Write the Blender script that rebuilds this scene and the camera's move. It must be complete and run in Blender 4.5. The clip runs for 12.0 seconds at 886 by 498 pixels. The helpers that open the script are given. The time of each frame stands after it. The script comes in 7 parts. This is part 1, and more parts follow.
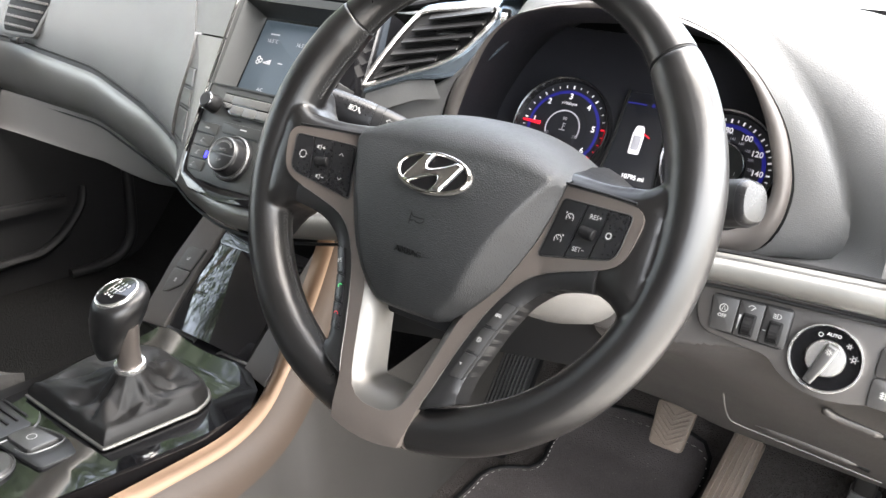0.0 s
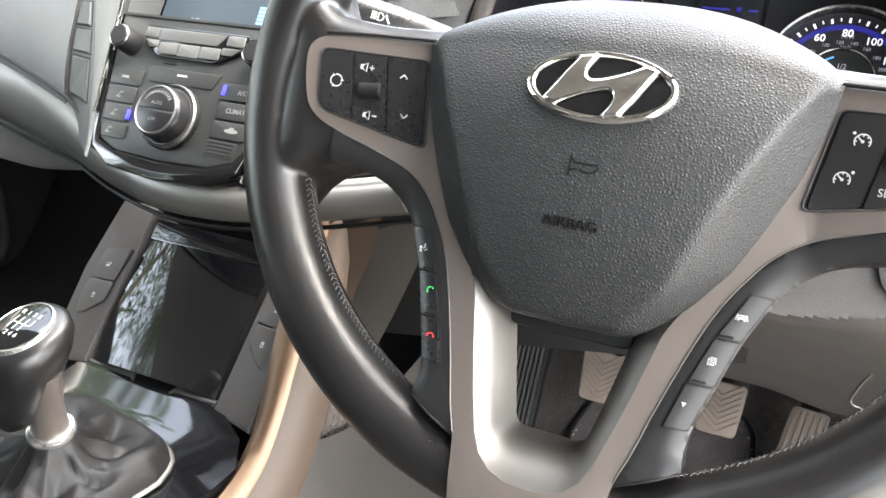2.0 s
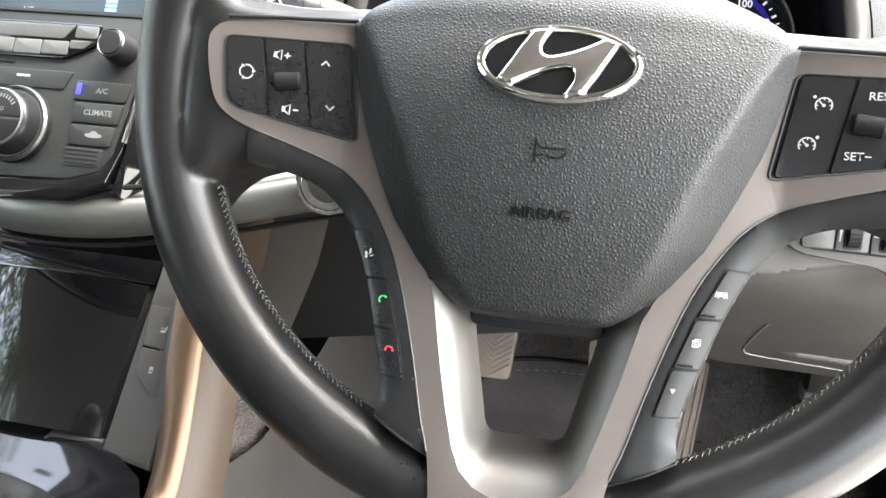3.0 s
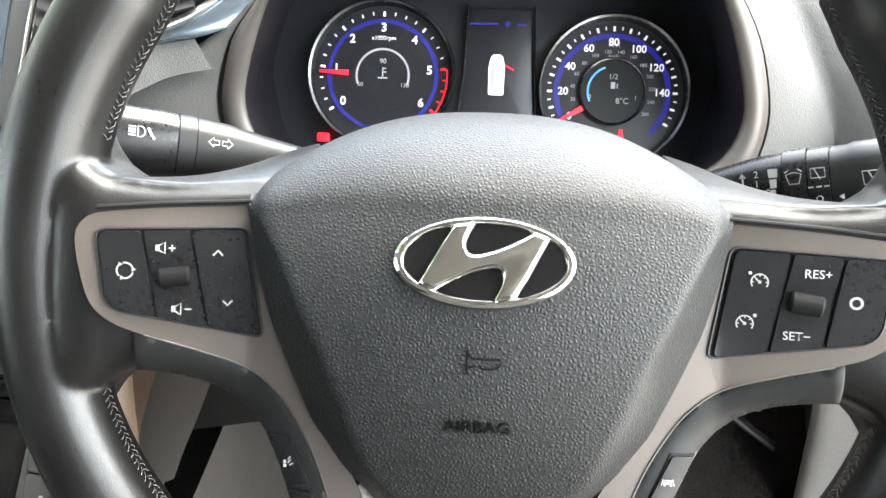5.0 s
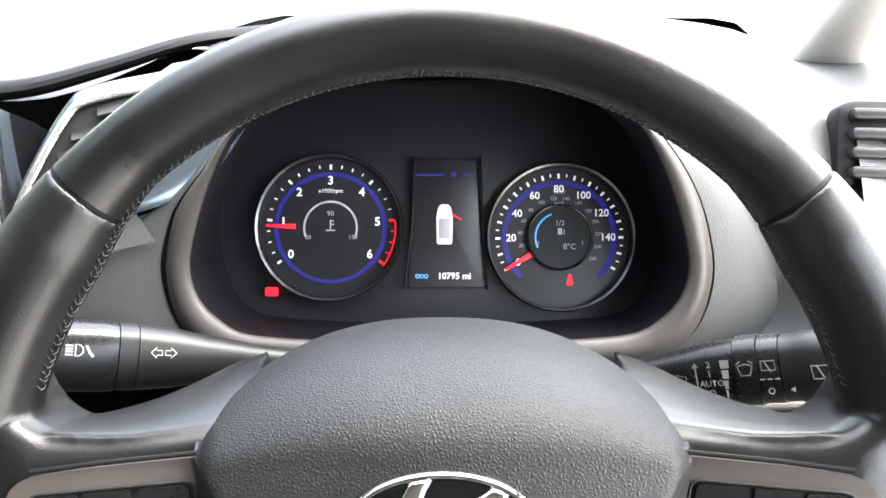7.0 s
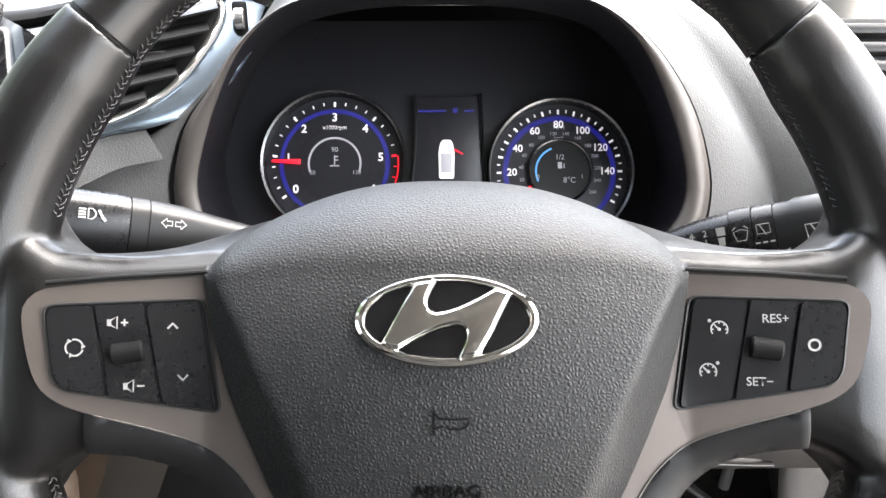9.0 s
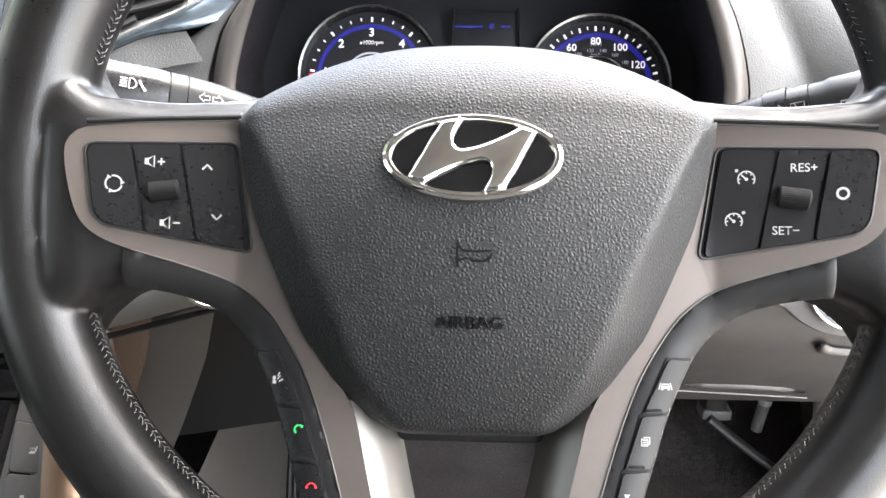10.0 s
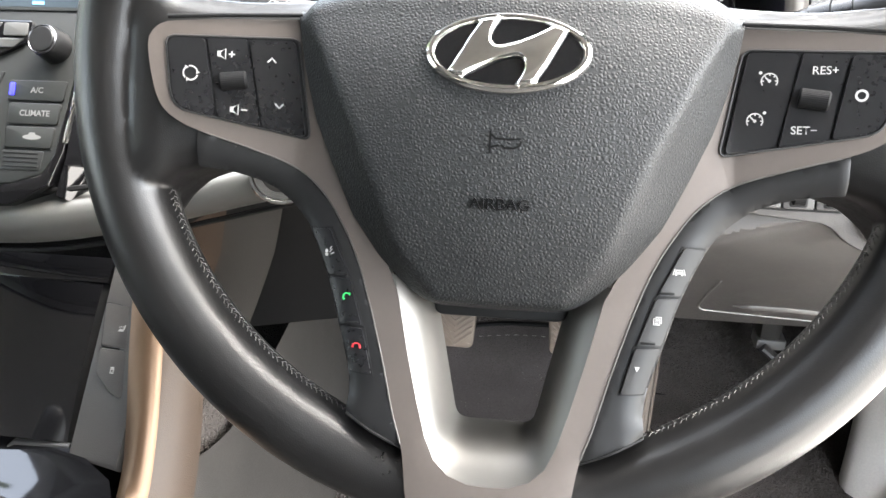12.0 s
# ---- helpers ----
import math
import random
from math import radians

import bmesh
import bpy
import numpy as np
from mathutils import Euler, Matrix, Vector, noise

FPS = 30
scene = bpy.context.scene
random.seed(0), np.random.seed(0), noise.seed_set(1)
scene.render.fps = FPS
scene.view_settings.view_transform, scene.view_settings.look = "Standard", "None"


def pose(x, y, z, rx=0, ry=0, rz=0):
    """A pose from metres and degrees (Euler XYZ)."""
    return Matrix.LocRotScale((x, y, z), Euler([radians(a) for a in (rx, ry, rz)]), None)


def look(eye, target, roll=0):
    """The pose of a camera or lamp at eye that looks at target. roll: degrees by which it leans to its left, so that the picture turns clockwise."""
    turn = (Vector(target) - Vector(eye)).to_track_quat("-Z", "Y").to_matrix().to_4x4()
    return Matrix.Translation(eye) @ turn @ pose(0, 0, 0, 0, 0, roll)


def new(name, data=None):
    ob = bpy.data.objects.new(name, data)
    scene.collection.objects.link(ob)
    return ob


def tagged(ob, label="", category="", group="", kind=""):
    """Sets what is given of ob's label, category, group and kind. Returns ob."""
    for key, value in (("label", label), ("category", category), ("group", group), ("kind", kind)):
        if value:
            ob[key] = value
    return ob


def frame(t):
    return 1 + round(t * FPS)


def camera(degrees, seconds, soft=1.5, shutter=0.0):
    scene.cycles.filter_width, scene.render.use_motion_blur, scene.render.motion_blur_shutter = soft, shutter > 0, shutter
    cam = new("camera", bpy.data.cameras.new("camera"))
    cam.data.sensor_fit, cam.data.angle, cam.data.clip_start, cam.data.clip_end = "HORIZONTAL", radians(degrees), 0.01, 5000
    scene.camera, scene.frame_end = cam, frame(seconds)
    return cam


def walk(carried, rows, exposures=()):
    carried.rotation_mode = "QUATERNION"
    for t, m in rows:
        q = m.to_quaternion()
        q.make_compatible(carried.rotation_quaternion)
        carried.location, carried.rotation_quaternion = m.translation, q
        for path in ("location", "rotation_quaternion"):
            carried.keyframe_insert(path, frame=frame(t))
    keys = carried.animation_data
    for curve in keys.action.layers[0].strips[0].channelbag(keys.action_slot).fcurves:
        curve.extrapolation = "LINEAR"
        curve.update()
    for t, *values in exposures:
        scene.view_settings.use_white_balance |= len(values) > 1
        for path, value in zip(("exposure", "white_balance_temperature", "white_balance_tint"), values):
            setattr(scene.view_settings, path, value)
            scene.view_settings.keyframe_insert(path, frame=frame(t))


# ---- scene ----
cam = camera(58.76, 12.0)
EXPOSURES = [(0, 4.42, 6700, 9), (1.2, 4.65, 6720, 9), (2, 4.9, 6680, 8), (3, 4.95, 6600, 6), (4.5, 5.02, 6620, 4), (5.5, 4.76, 6560, 4), (6.5, 4.5, 6480, 6), (8.5, 4.28, 6620, 8), (9.5, 4.64, 6620, 10), (12, 4.92, 6560, 7)]
ROWS = [
    (0, 0.3234, -0.4748, 1.0778, 69.15, -3.95, 34.96),
    (0.5, 0.2772, -0.4596, 1.0588, 68.83, -3.77, 34.64),
    (1, 0.2096, -0.4017, 1.0161, 68.20, -3.34, 34.00),
    (1.5, 0.1304, -0.3690, 1.0097, 67.69, -2.74, 31.63),
    (2, 0.0833, -0.3493, 0.9837, 67.67, -2.32, 25.40),
    (2.5, 0.0507, -0.3350, 0.9780, 67.38, -1.89, 17.78),
    (2.7, 0.0369, -0.3338, 0.9774, 67.06, -1.74, 15.53),
    (4.3, 0.0085, -0.2976, 1.0182, 63.37, -0.99, 5.84),
    (4.5, 0.0087, -0.2894, 1.0307, 63.00, -0.86, 5.21),
    (5, -0.0013, -0.2623, 1.0571, 62.99, -0.77, 3.63),
    (5.5, -0.0078, -0.2401, 1.0731, 63.54, -0.57, 2.30),
    (6, -0.0062, -0.2294, 1.0933, 64.77, -0.39, 1.21),
    (6.5, -0.0010, -0.2269, 1.1117, 66.51, -0.20, 0.25),
    (6.7, -0.0028, -0.2276, 1.1161, 67.26, -0.31, -0.12),
    (8.3, -0.0024, -0.2485, 1.0805, 70.51, 0.16, -1.15),
    (8.5, -0.0035, -0.2552, 1.0725, 70.54, 0.18, -1.04),
    (9, -0.0036, -0.2677, 1.0422, 70.36, 0.16, -0.45),
    (9.5, -0.0019, -0.2806, 1.0181, 69.68, 0.18, 0.87),
    (10, 0.0014, -0.2900, 0.9964, 68.48, 0.11, 2.56),
    (10.5, 0.0027, -0.3009, 0.9803, 67.01, 0.17, 4.23),
    (11, 0.0033, -0.3087, 0.9664, 65.66, 0.18, 5.76),
    (11.5, 0.0079, -0.3218, 0.9606, 64.42, 0.18, 7.08),
    (12, 0.0198, -0.3266, 0.9909, 63.74, 0.29, 8.26),
]
walk(cam, [(t, pose(*place)) for t, *place in ROWS], EXPOSURES)

# ---- light ----
world = bpy.data.worlds.new("sky")
scene.world = world
world.use_nodes = True
wn, wl = world.node_tree.nodes, world.node_tree.links
wn.clear()
sky = wn.new("ShaderNodeTexSky")
sky.sky_type = "NISHITA"
sky.sun_disc = False
sky.sun_elevation, sky.sun_rotation = radians(61), radians(84)
sky.air_density, sky.dust_density, sky.ozone_density = 1.0, 4.0, 0.6
bg = wn.new("ShaderNodeBackground")
bg.inputs["Strength"].default_value = 0.15
wo = wn.new("ShaderNodeOutputWorld")
pale = wn.new("ShaderNodeHueSaturation")
pale.inputs["Saturation"].default_value = 0.5
wl.new(sky.outputs[0], pale.inputs["Color"])
wl.new(pale.outputs[0], bg.inputs[0])
wl.new(bg.outputs[0], wo.inputs[0])
sun_data = bpy.data.lights.new("sun", "SUN")
sun_data.energy, sun_data.angle, sun_data.color = 1.05, radians(115), (1.0, 0.98, 0.955)
sun = new("sun", sun_data)
sun.matrix_world = look((2.4, 0.25, 4.9), (0, 0, 0.9))

# ---- materials ----
def mat(name, color, rough=0.5, metal=0.0, grain=0.0, grain_size=0.0012, vary=0.12, rough_vary=0.08, coat=0.0, emit=None, spec=0.5, weave=False, speck=0.0):
    """A plain surface with colour and gloss that vary at two scales, and a fine relief."""
    m = bpy.data.materials.new(name)
    m.use_nodes = True
    nt = m.node_tree
    b = nt.nodes["Principled BSDF"]
    b.inputs["Metallic"].default_value = metal
    b.inputs["Specular IOR Level"].default_value = spec
    b.inputs["Coat Weight"].default_value = coat
    b.inputs["Coat Roughness"].default_value = 0.03
    co = nt.nodes.new("ShaderNodeTexCoord")
    big = nt.nodes.new("ShaderNodeTexNoise")
    big.inputs["Scale"].default_value, big.inputs["Detail"].default_value = 14.0, 3.0
    fine = nt.nodes.new("ShaderNodeTexNoise")
    fine.inputs["Scale"].default_value, fine.inputs["Detail"].default_value = 420.0, 2.0
    for tex in (big, fine):
        nt.links.new(co.outputs["Object"], tex.inputs["Vector"])
    mixf = nt.nodes.new("ShaderNodeMath")
    mixf.operation = "MULTIPLY_ADD"
    mixf.inputs[1].default_value = 0.45
    nt.links.new(fine.outputs["Fac"], mixf.inputs[0])
    half = nt.nodes.new("ShaderNodeMath")
    half.operation = "MULTIPLY"
    half.inputs[1].default_value = 0.55
    nt.links.new(big.outputs["Fac"], half.inputs[0])
    nt.links.new(half.outputs[0], mixf.inputs[2])
    ramp = nt.nodes.new("ShaderNodeMapRange")
    ramp.inputs["From Min"].default_value, ramp.inputs["From Max"].default_value = 0.3, 0.7
    ramp.inputs["To Min"].default_value, ramp.inputs["To Max"].default_value = 1 - vary, 1 + vary
    nt.links.new(mixf.outputs[0], ramp.inputs["Value"])
    col = nt.nodes.new("ShaderNodeVectorMath")
    col.operation = "SCALE"
    col.inputs[0].default_value = color
    nt.links.new(ramp.outputs["Result"], col.inputs["Scale"])
    base = col.outputs["Vector"]
    if speck:
        dots = nt.nodes.new("ShaderNodeTexVoronoi")
        dots.inputs["Scale"].default_value = 160.0
        nt.links.new(co.outputs["Object"], dots.inputs["Vector"])
        cut = nt.nodes.new("ShaderNodeMapRange")
        cut.inputs["From Min"].default_value, cut.inputs["From Max"].default_value = 0.05, 0.09
        cut.inputs["To Min"].default_value, cut.inputs["To Max"].default_value = speck, 0.0
        nt.links.new(dots.outputs["Distance"], cut.inputs["Value"])
        gate = nt.nodes.new("ShaderNodeMath")
        gate.operation = "MULTIPLY"
        thin = nt.nodes.new("ShaderNodeMapRange")
        thin.inputs["From Min"].default_value, thin.inputs["From Max"].default_value = 0.52, 0.62
        nt.links.new(big.outputs["Fac"], thin.inputs["Value"])
        nt.links.new(cut.outputs["Result"], gate.inputs[0])
        nt.links.new(thin.outputs["Result"], gate.inputs[1])
        dust = nt.nodes.new("ShaderNodeMix")
        dust.data_type = "RGBA"
        dust.inputs[7].default_value = (0.3, 0.28, 0.26, 1)
        nt.links.new(gate.outputs[0], dust.inputs[0])
        nt.links.new(base, dust.inputs[6])
        base = dust.outputs[2]
    nt.links.new(base, b.inputs["Base Color"])
    rr = nt.nodes.new("ShaderNodeMapRange")
    rr.inputs["From Min"].default_value, rr.inputs["From Max"].default_value = 0.3, 0.7
    rr.inputs["To Min"].default_value, rr.inputs["To Max"].default_value = max(0.01, rough - rough_vary), min(1, rough + rough_vary)
    nt.links.new(mixf.outputs[0], rr.inputs["Value"])
    nt.links.new(rr.outputs["Result"], b.inputs["Roughness"])
    if grain:
        bump = nt.nodes.new("ShaderNodeBump")
        bump.inputs["Strength"].default_value = grain
        bump.inputs["Distance"].default_value = grain_size * 0.35
        if weave:
            tex = nt.nodes.new("ShaderNodeTexWave")
            tex.inputs["Scale"].default_value = 0.25 / grain_size
            tex.inputs["Distortion"].default_value = 1.5
            nt.links.new(co.outputs["Object"], tex.inputs["Vector"])
            nt.links.new(tex.outputs["Fac"], bump.inputs["Height"])
        else:
            warp = nt.nodes.new("ShaderNodeTexNoise")
            warp.inputs["Scale"].default_value = 0.6 / grain_size
            nt.links.new(co.outputs["Object"], warp.inputs["Vector"])
            add = nt.nodes.new("ShaderNodeVectorMath")
            add.operation = "MULTIPLY_ADD"
            add.inputs[1].default_value = (grain_size * 0.45,) * 3
            nt.links.new(warp.outputs["Color"], add.inputs[0])
            nt.links.new(co.outputs["Object"], add.inputs[2])
            cells = nt.nodes.new("ShaderNodeTexVoronoi")
            cells.feature = "DISTANCE_TO_EDGE"
            cells.inputs["Scale"].default_value = 1.0 / grain_size
            nt.links.new(add.outputs["Vector"], cells.inputs["Vector"])
            top = nt.nodes.new("ShaderNodeMapRange")
            top.interpolation_type = "SMOOTHSTEP"
            top.inputs["From Max"].default_value = 0.42
            nt.links.new(cells.outputs["Distance"], top.inputs["Value"])
            nt.links.new(top.outputs["Result"], bump.inputs["Height"])
        nt.links.new(bump.outputs["Normal"], b.inputs["Normal"])
    if emit:
        b.inputs["Emission Color"].default_value = (*emit[:3], 1)
        b.inputs["Emission Strength"].default_value = emit[3]
    return m


LEATHER = mat("smooth_leather", (0.0036, 0.0034, 0.0034), 0.34, grain=0.10, grain_size=0.0009, spec=0.38)
PADSKIN = mat("grained_soft_plastic", (0.0066, 0.0071, 0.0075), 0.52, grain=0.36, grain_size=0.0016, spec=0.27)
KNOB = mat("knob_leather", (0.0042, 0.0042, 0.0044), 0.36, grain=0.08, grain_size=0.0009, spec=0.28)
COVER = mat("satin_black_plastic", (0.0062, 0.0062, 0.0064), 0.42, spec=0.22)
# darker than the pad: the relief's shadow lines are in this colour
EMBOSS = mat("relief_shadow_moulding", (0.0018, 0.0019, 0.0020), 0.45, spec=0.10)
TAUPE = mat("taupe_metallic_paint", (0.082, 0.070, 0.063), 0.40, metal=0.55, vary=0.06)
POLISHED = mat("polished_trim", (0.80, 0.79, 0.77), 0.20, metal=0.95, vary=0.03, rough_vary=0.02)
SILVER = mat("satin_silver_paint", (0.100, 0.096, 0.090), 0.47, metal=0.85, vary=0.03, rough_vary=0.02)
CHROME = mat("chrome", (0.62, 0.61, 0.585), 0.10, metal=1.0, vary=0.03, rough_vary=0.03)
GLOSS = mat("piano_black", (0.003, 0.003, 0.0034), 0.055, rough_vary=0.025, vary=0.05)
BUTTON = mat("black_button_plastic", (0.006, 0.006, 0.0065), 0.30, spec=0.24)
RUBBER = mat("ribbed_black_rubber", (0.0036, 0.0036, 0.0038), 0.62, spec=0.10)
WORN = mat("worn_brown_rubber", (0.084, 0.064, 0.049), 0.7, vary=0.35, speck=0.8)
PRINT = mat("white_print", (0.21, 0.21, 0.206), 0.5, vary=0.05)
DIM_PRINT = mat("grey_print", (0.085, 0.085, 0.084), 0.5, vary=0.05)
GREEN = mat("green_print", (0.015, 0.27, 0.06), 0.5)
RED = mat("red_print", (0.34, 0.015, 0.02), 0.5)
THREAD = mat("grey_thread", (0.040, 0.038, 0.037), 0.7)
DARK_THREAD = mat("black_thread", (0.012, 0.012, 0.012), 0.6)
PALE_THREAD = mat("pale_thread", (0.35, 0.33, 0.31), 0.8)
DASH = mat("grained_grey_dash", (0.049, 0.049, 0.0484), 0.48, grain=0.22, grain_size=0.0018)
DASHDARK = mat("grained_charcoal_dash", (0.026, 0.026, 0.0255), 0.50, grain=0.3, grain_size=0.0018)
LOWER = mat("lower_grey_plastic", (0.026, 0.0240, 0.0228), 0.46, spec=0.40, grain=0.3, grain_size=0.0012)
BRONZE = mat("satin_bronze_trim", (0.085, 0.054, 0.034), 0.42, metal=0.72, vary=0.06)
SIDE = mat("smooth_taupe_plastic", (0.031, 0.0215, 0.0155), 0.52, spec=0.22, grain=0.15, grain_size=0.0016)
# grey moulding with sunlight put into its pale base colour
SUNLIT_TRIM = mat("grey_moulding_as_sunlit", (0.40, 0.375, 0.35), 0.42, grain=0.15, grain_size=0.0016)
# gloss lacquer whose blue-grey base carries the sky's reflection
LACQUER = mat("gloss_lacquer_sky_sheen", (0.13, 0.16, 0.19), 0.2, metal=0.85, vary=0.04, rough_vary=0.03)
SHROUD = mat("smooth_grey_plastic", (0.08, 0.077, 0.073), 0.45, grain=0.2, grain_size=0.0016)
PANEL = mat("satin_grey_panel", (0.016, 0.0157, 0.0155), 0.42, spec=0.4)
STACK = mat("satin_charcoal_panel", (0.0105, 0.0112, 0.0110), 0.46, spec=0.3)
DASHTRIM = mat("satin_silver_dash_trim", (0.145, 0.143, 0.135), 0.42, metal=0.82, vary=0.05)
# black buttons once more, lightened in colour for keys that face the sky
KEYSKY = mat("black_keys_as_sky_lit", (0.0085, 0.0083, 0.0082), 0.48, spec=0.22)
KEYGREY = mat("satin_grey_keys", (0.045, 0.045, 0.044), 0.38, spec=0.45)
TRIM = mat("brushed_silver_trim", (0.09, 0.09, 0.09), 0.38, metal=0.8, vary=0.08)
BEZEL_SKIN = mat("satin_taupe_bezel", (0.046, 0.041, 0.038), 0.42, vary=0.05)
BOOT = mat("matt_gathered_leather", (0.0042, 0.0040, 0.0040), 0.52, grain=0.16, grain_size=0.0012, spec=0.22)
FOOTWELL = mat("smooth_grey_brown_plastic", (0.017, 0.0156, 0.0142), 0.55, spec=0.3, grain=0.15, grain_size=0.0016)
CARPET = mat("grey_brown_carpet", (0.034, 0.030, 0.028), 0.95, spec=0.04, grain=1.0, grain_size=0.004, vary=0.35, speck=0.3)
# carpet again, with the passenger footwell's shade put into its colour
SHADED_CARPET = mat("carpet_in_shade", (0.003, 0.003, 0.003), 0.95, spec=0.04, grain=1.0, grain_size=0.004, vary=0.35)
MATS = mat("charcoal_floor_mat", (0.043, 0.038, 0.037), 0.95, spec=0.05, grain=1.0, grain_size=0.003, vary=0.3, speck=0.9)
FABRIC = mat("woven_grey_fabric", (0.034, 0.033, 0.032), 0.9, spec=0.05, grain=0.9, grain_size=0.004, weave=True)
HEADLINER = mat("pale_grey_headliner", (0.45, 0.43, 0.40), 0.9)
ROOF_CLOTH = mat("dark_grey_headliner", (0.085, 0.083, 0.080), 0.9, grain=0.4, grain_size=0.002)
TUNNEL = mat("satin_black_hood_lining", (0.006, 0.006, 0.0075), 0.5, spec=0.15)
# black parts and joints; also drawn in where a gap is only shaded
VOID = mat("matt_black_plastic_and_shade", (0.004, 0.004, 0.0042), 0.6, spec=0.15)
DIALFACE = mat("black_dial_face", (0.013, 0.0135, 0.017), 0.35)
# grey metal; on the dials, chrome with the hood's shade in its colour
RING = mat("dim_metal_and_shaded_chrome", (0.09, 0.09, 0.095), 0.25, metal=0.9, vary=0.02, rough_vary=0.01)
GLOW_WHITE = mat("backlit_white", (0.8, 0.8, 0.8), 0.5, emit=(0.92, 0.86, 0.95, 0.0242))
GLOW_DIM = mat("backlit_grey", (0.3, 0.3, 0.3), 0.5, emit=(0.62, 0.60, 0.80, 0.0156))
GLOW_FAINT = mat("backlit_faint_grey", (0.2, 0.2, 0.2), 0.5, emit=(0.62, 0.64, 0.80, 0.0075))
GLOW_BLUE = mat("backlit_blue", (0.01, 0.01, 0.1), 0.5, emit=(0.03, 0.03, 0.62, 0.012))
GLOW_RED = mat("backlit_red", (0.5, 0.01, 0.02), 0.5, emit=(1.0, 0.01, 0.03, 0.0695))
GLOW_ICE = mat("backlit_light_blue", (0.1, 0.3, 0.6), 0.5, emit=(0.06, 0.25, 0.62, 0.0452))
LED_BLUE = mat("blue_indicator", (0.02, 0.02, 0.6), 0.4, emit=(0.02, 0.02, 1.0, 0.1563))
SCREEN = mat("lit_blue_grey_screen", (0.02, 0.025, 0.03), 0.35, spec=0.3, emit=(0.06, 0.085, 0.11, 0.0382))
GROUND = mat("pale_paving", (0.55, 0.52, 0.48), 0.9, grain=0.6, grain_size=0.01)
BARK = mat("brown_bark", (0.06, 0.05, 0.04), 0.9, grain=1.0, grain_size=0.03, vary=0.4)
LEAF = mat("green_leaves", (0.045, 0.075, 0.028), 0.55, vary=0.4)

# ---- mesh tools ----
def part(name, bm, material, parent=None, label="", sharp=35, smooth=True):
    me = bpy.data.meshes.new(name)
    bmesh.ops.recalc_face_normals(bm, faces=bm.faces)
    bm.to_mesh(me)
    bm.free()
    me.materials.append(material)
    if smooth and len(me.polygons):
        me.polygons.foreach_set("use_smooth", [True] * len(me.polygons))
        me.set_sharp_from_angle(angle=radians(sharp))
    ob = new(name, me)
    ob.parent = parent
    if label:
        ob["label"] = label
    return ob


def thing(name, m, label, category, group="", kind=""):
    ob = new(name)
    ob.empty_display_size = 0.02
    ob.matrix_world = m
    return tagged(ob, label, category, group, kind)


def curve_through(pts, n, closed=False):
    """n points along a smooth curve through pts, evenly by length."""
    p = [Vector(v) for v in pts]
    k = len(p)
    out = []
    for i in range(k if closed else k - 1):
        get = (lambda j: p[j % k]) if closed else (lambda j: p[min(max(j, 0), k - 1)])
        a, b, c, d = get(i - 1), get(i), get(i + 1), get(i + 2)
        for s in range(12):
            t = s / 12
            out.append(0.5 * (2 * b + (c - a) * t + (2 * a - 5 * b + 4 * c - d) * t * t + (3 * b - a - 3 * c + d) * t ** 3))
    out.append(p[0] if closed else p[-1])
    run = [0.0]
    for a, b in zip(out, out[1:]):
        run.append(run[-1] + (b - a).length)
    res, j = [], 0
    for i in range(n):
        w = run[-1] * i / (n if closed else n - 1)
        while j < len(run) - 2 and run[j + 1] < w:
            j += 1
        f = (w - run[j]) / max(run[j + 1] - run[j], 1e-9)
        res.append(out[j].lerp(out[j + 1], min(max(f, 0), 1)))
    return res


def rounded(pts, r, seg=4):
    """A polygon with its corners rounded."""
    p = [Vector((*v, 0)[:3]) for v in pts]
    out = []
    for i, b in enumerate(p):
        a, c = p[i - 1], p[(i + 1) % len(p)]
        d = min(r, (a - b).length * 0.45, (c - b).length * 0.45)
        s, e = b + (a - b).normalized() * d, b + (c - b).normalized() * d
        for k in range(seg + 1):
            t = k / seg
            out.append((1 - t) ** 2 * s + 2 * t * (1 - t) * b + t * t * e)
    return out


def loft(rings, closed=True, caps=True, bm=None):
    """A skin over rings that have equally many points."""
    bm = bm or bmesh.new()
    vs = [[bm.verts.new(p) for p in ring] for ring in rings]
    n = len(vs[0])
    for a, b in zip(vs, vs[1:]):
        for i in range(n if closed else n - 1):
            j = (i + 1) % n
            bm.faces.new((a[i], a[j], b[j], b[i]))
    if caps and closed:
        bm.faces.new(vs[0][::-1])
        bm.faces.new(vs[-1])
    return bm


def slab(outline, top, depth, bevel=0.0006, bm=None, m=None):
    """A plate with rounded edges: outline in x and y, its face at z = top."""
    bm = bm or bmesh.new()
    pts = [Vector((*v, 0)[:3]) for v in outline]
    area = sum(a.x * b.y - b.x * a.y for a, b in zip(pts, pts[1:] + pts[:1]))
    if area < 0:
        pts.reverse()
    n = len(pts)

    def shrunk(d):
        res = []
        for i in range(n):
            a, b, c = pts[i - 1], pts[i], pts[(i + 1) % n]
            u, v = (b - a).normalized(), (c - b).normalized()
            nu, nv = Vector((-u.y, u.x, 0)), Vector((-v.y, v.x, 0))
            s = nu + nv
            res.append(b + s * (d / max(0.35, 1 + nu.dot(nv))))
        return res

    rings = []
    for inset, z in ((0, top - depth), (0, top - bevel), (bevel * 0.3, top - bevel * 0.3), (bevel, top)):
        rings.append([Vector((p.x, p.y, z)) for p in shrunk(inset)])
    if m is not None:
        rings = [[m @ p for p in ring] for ring in rings]
    return loft(rings, bm=bm)


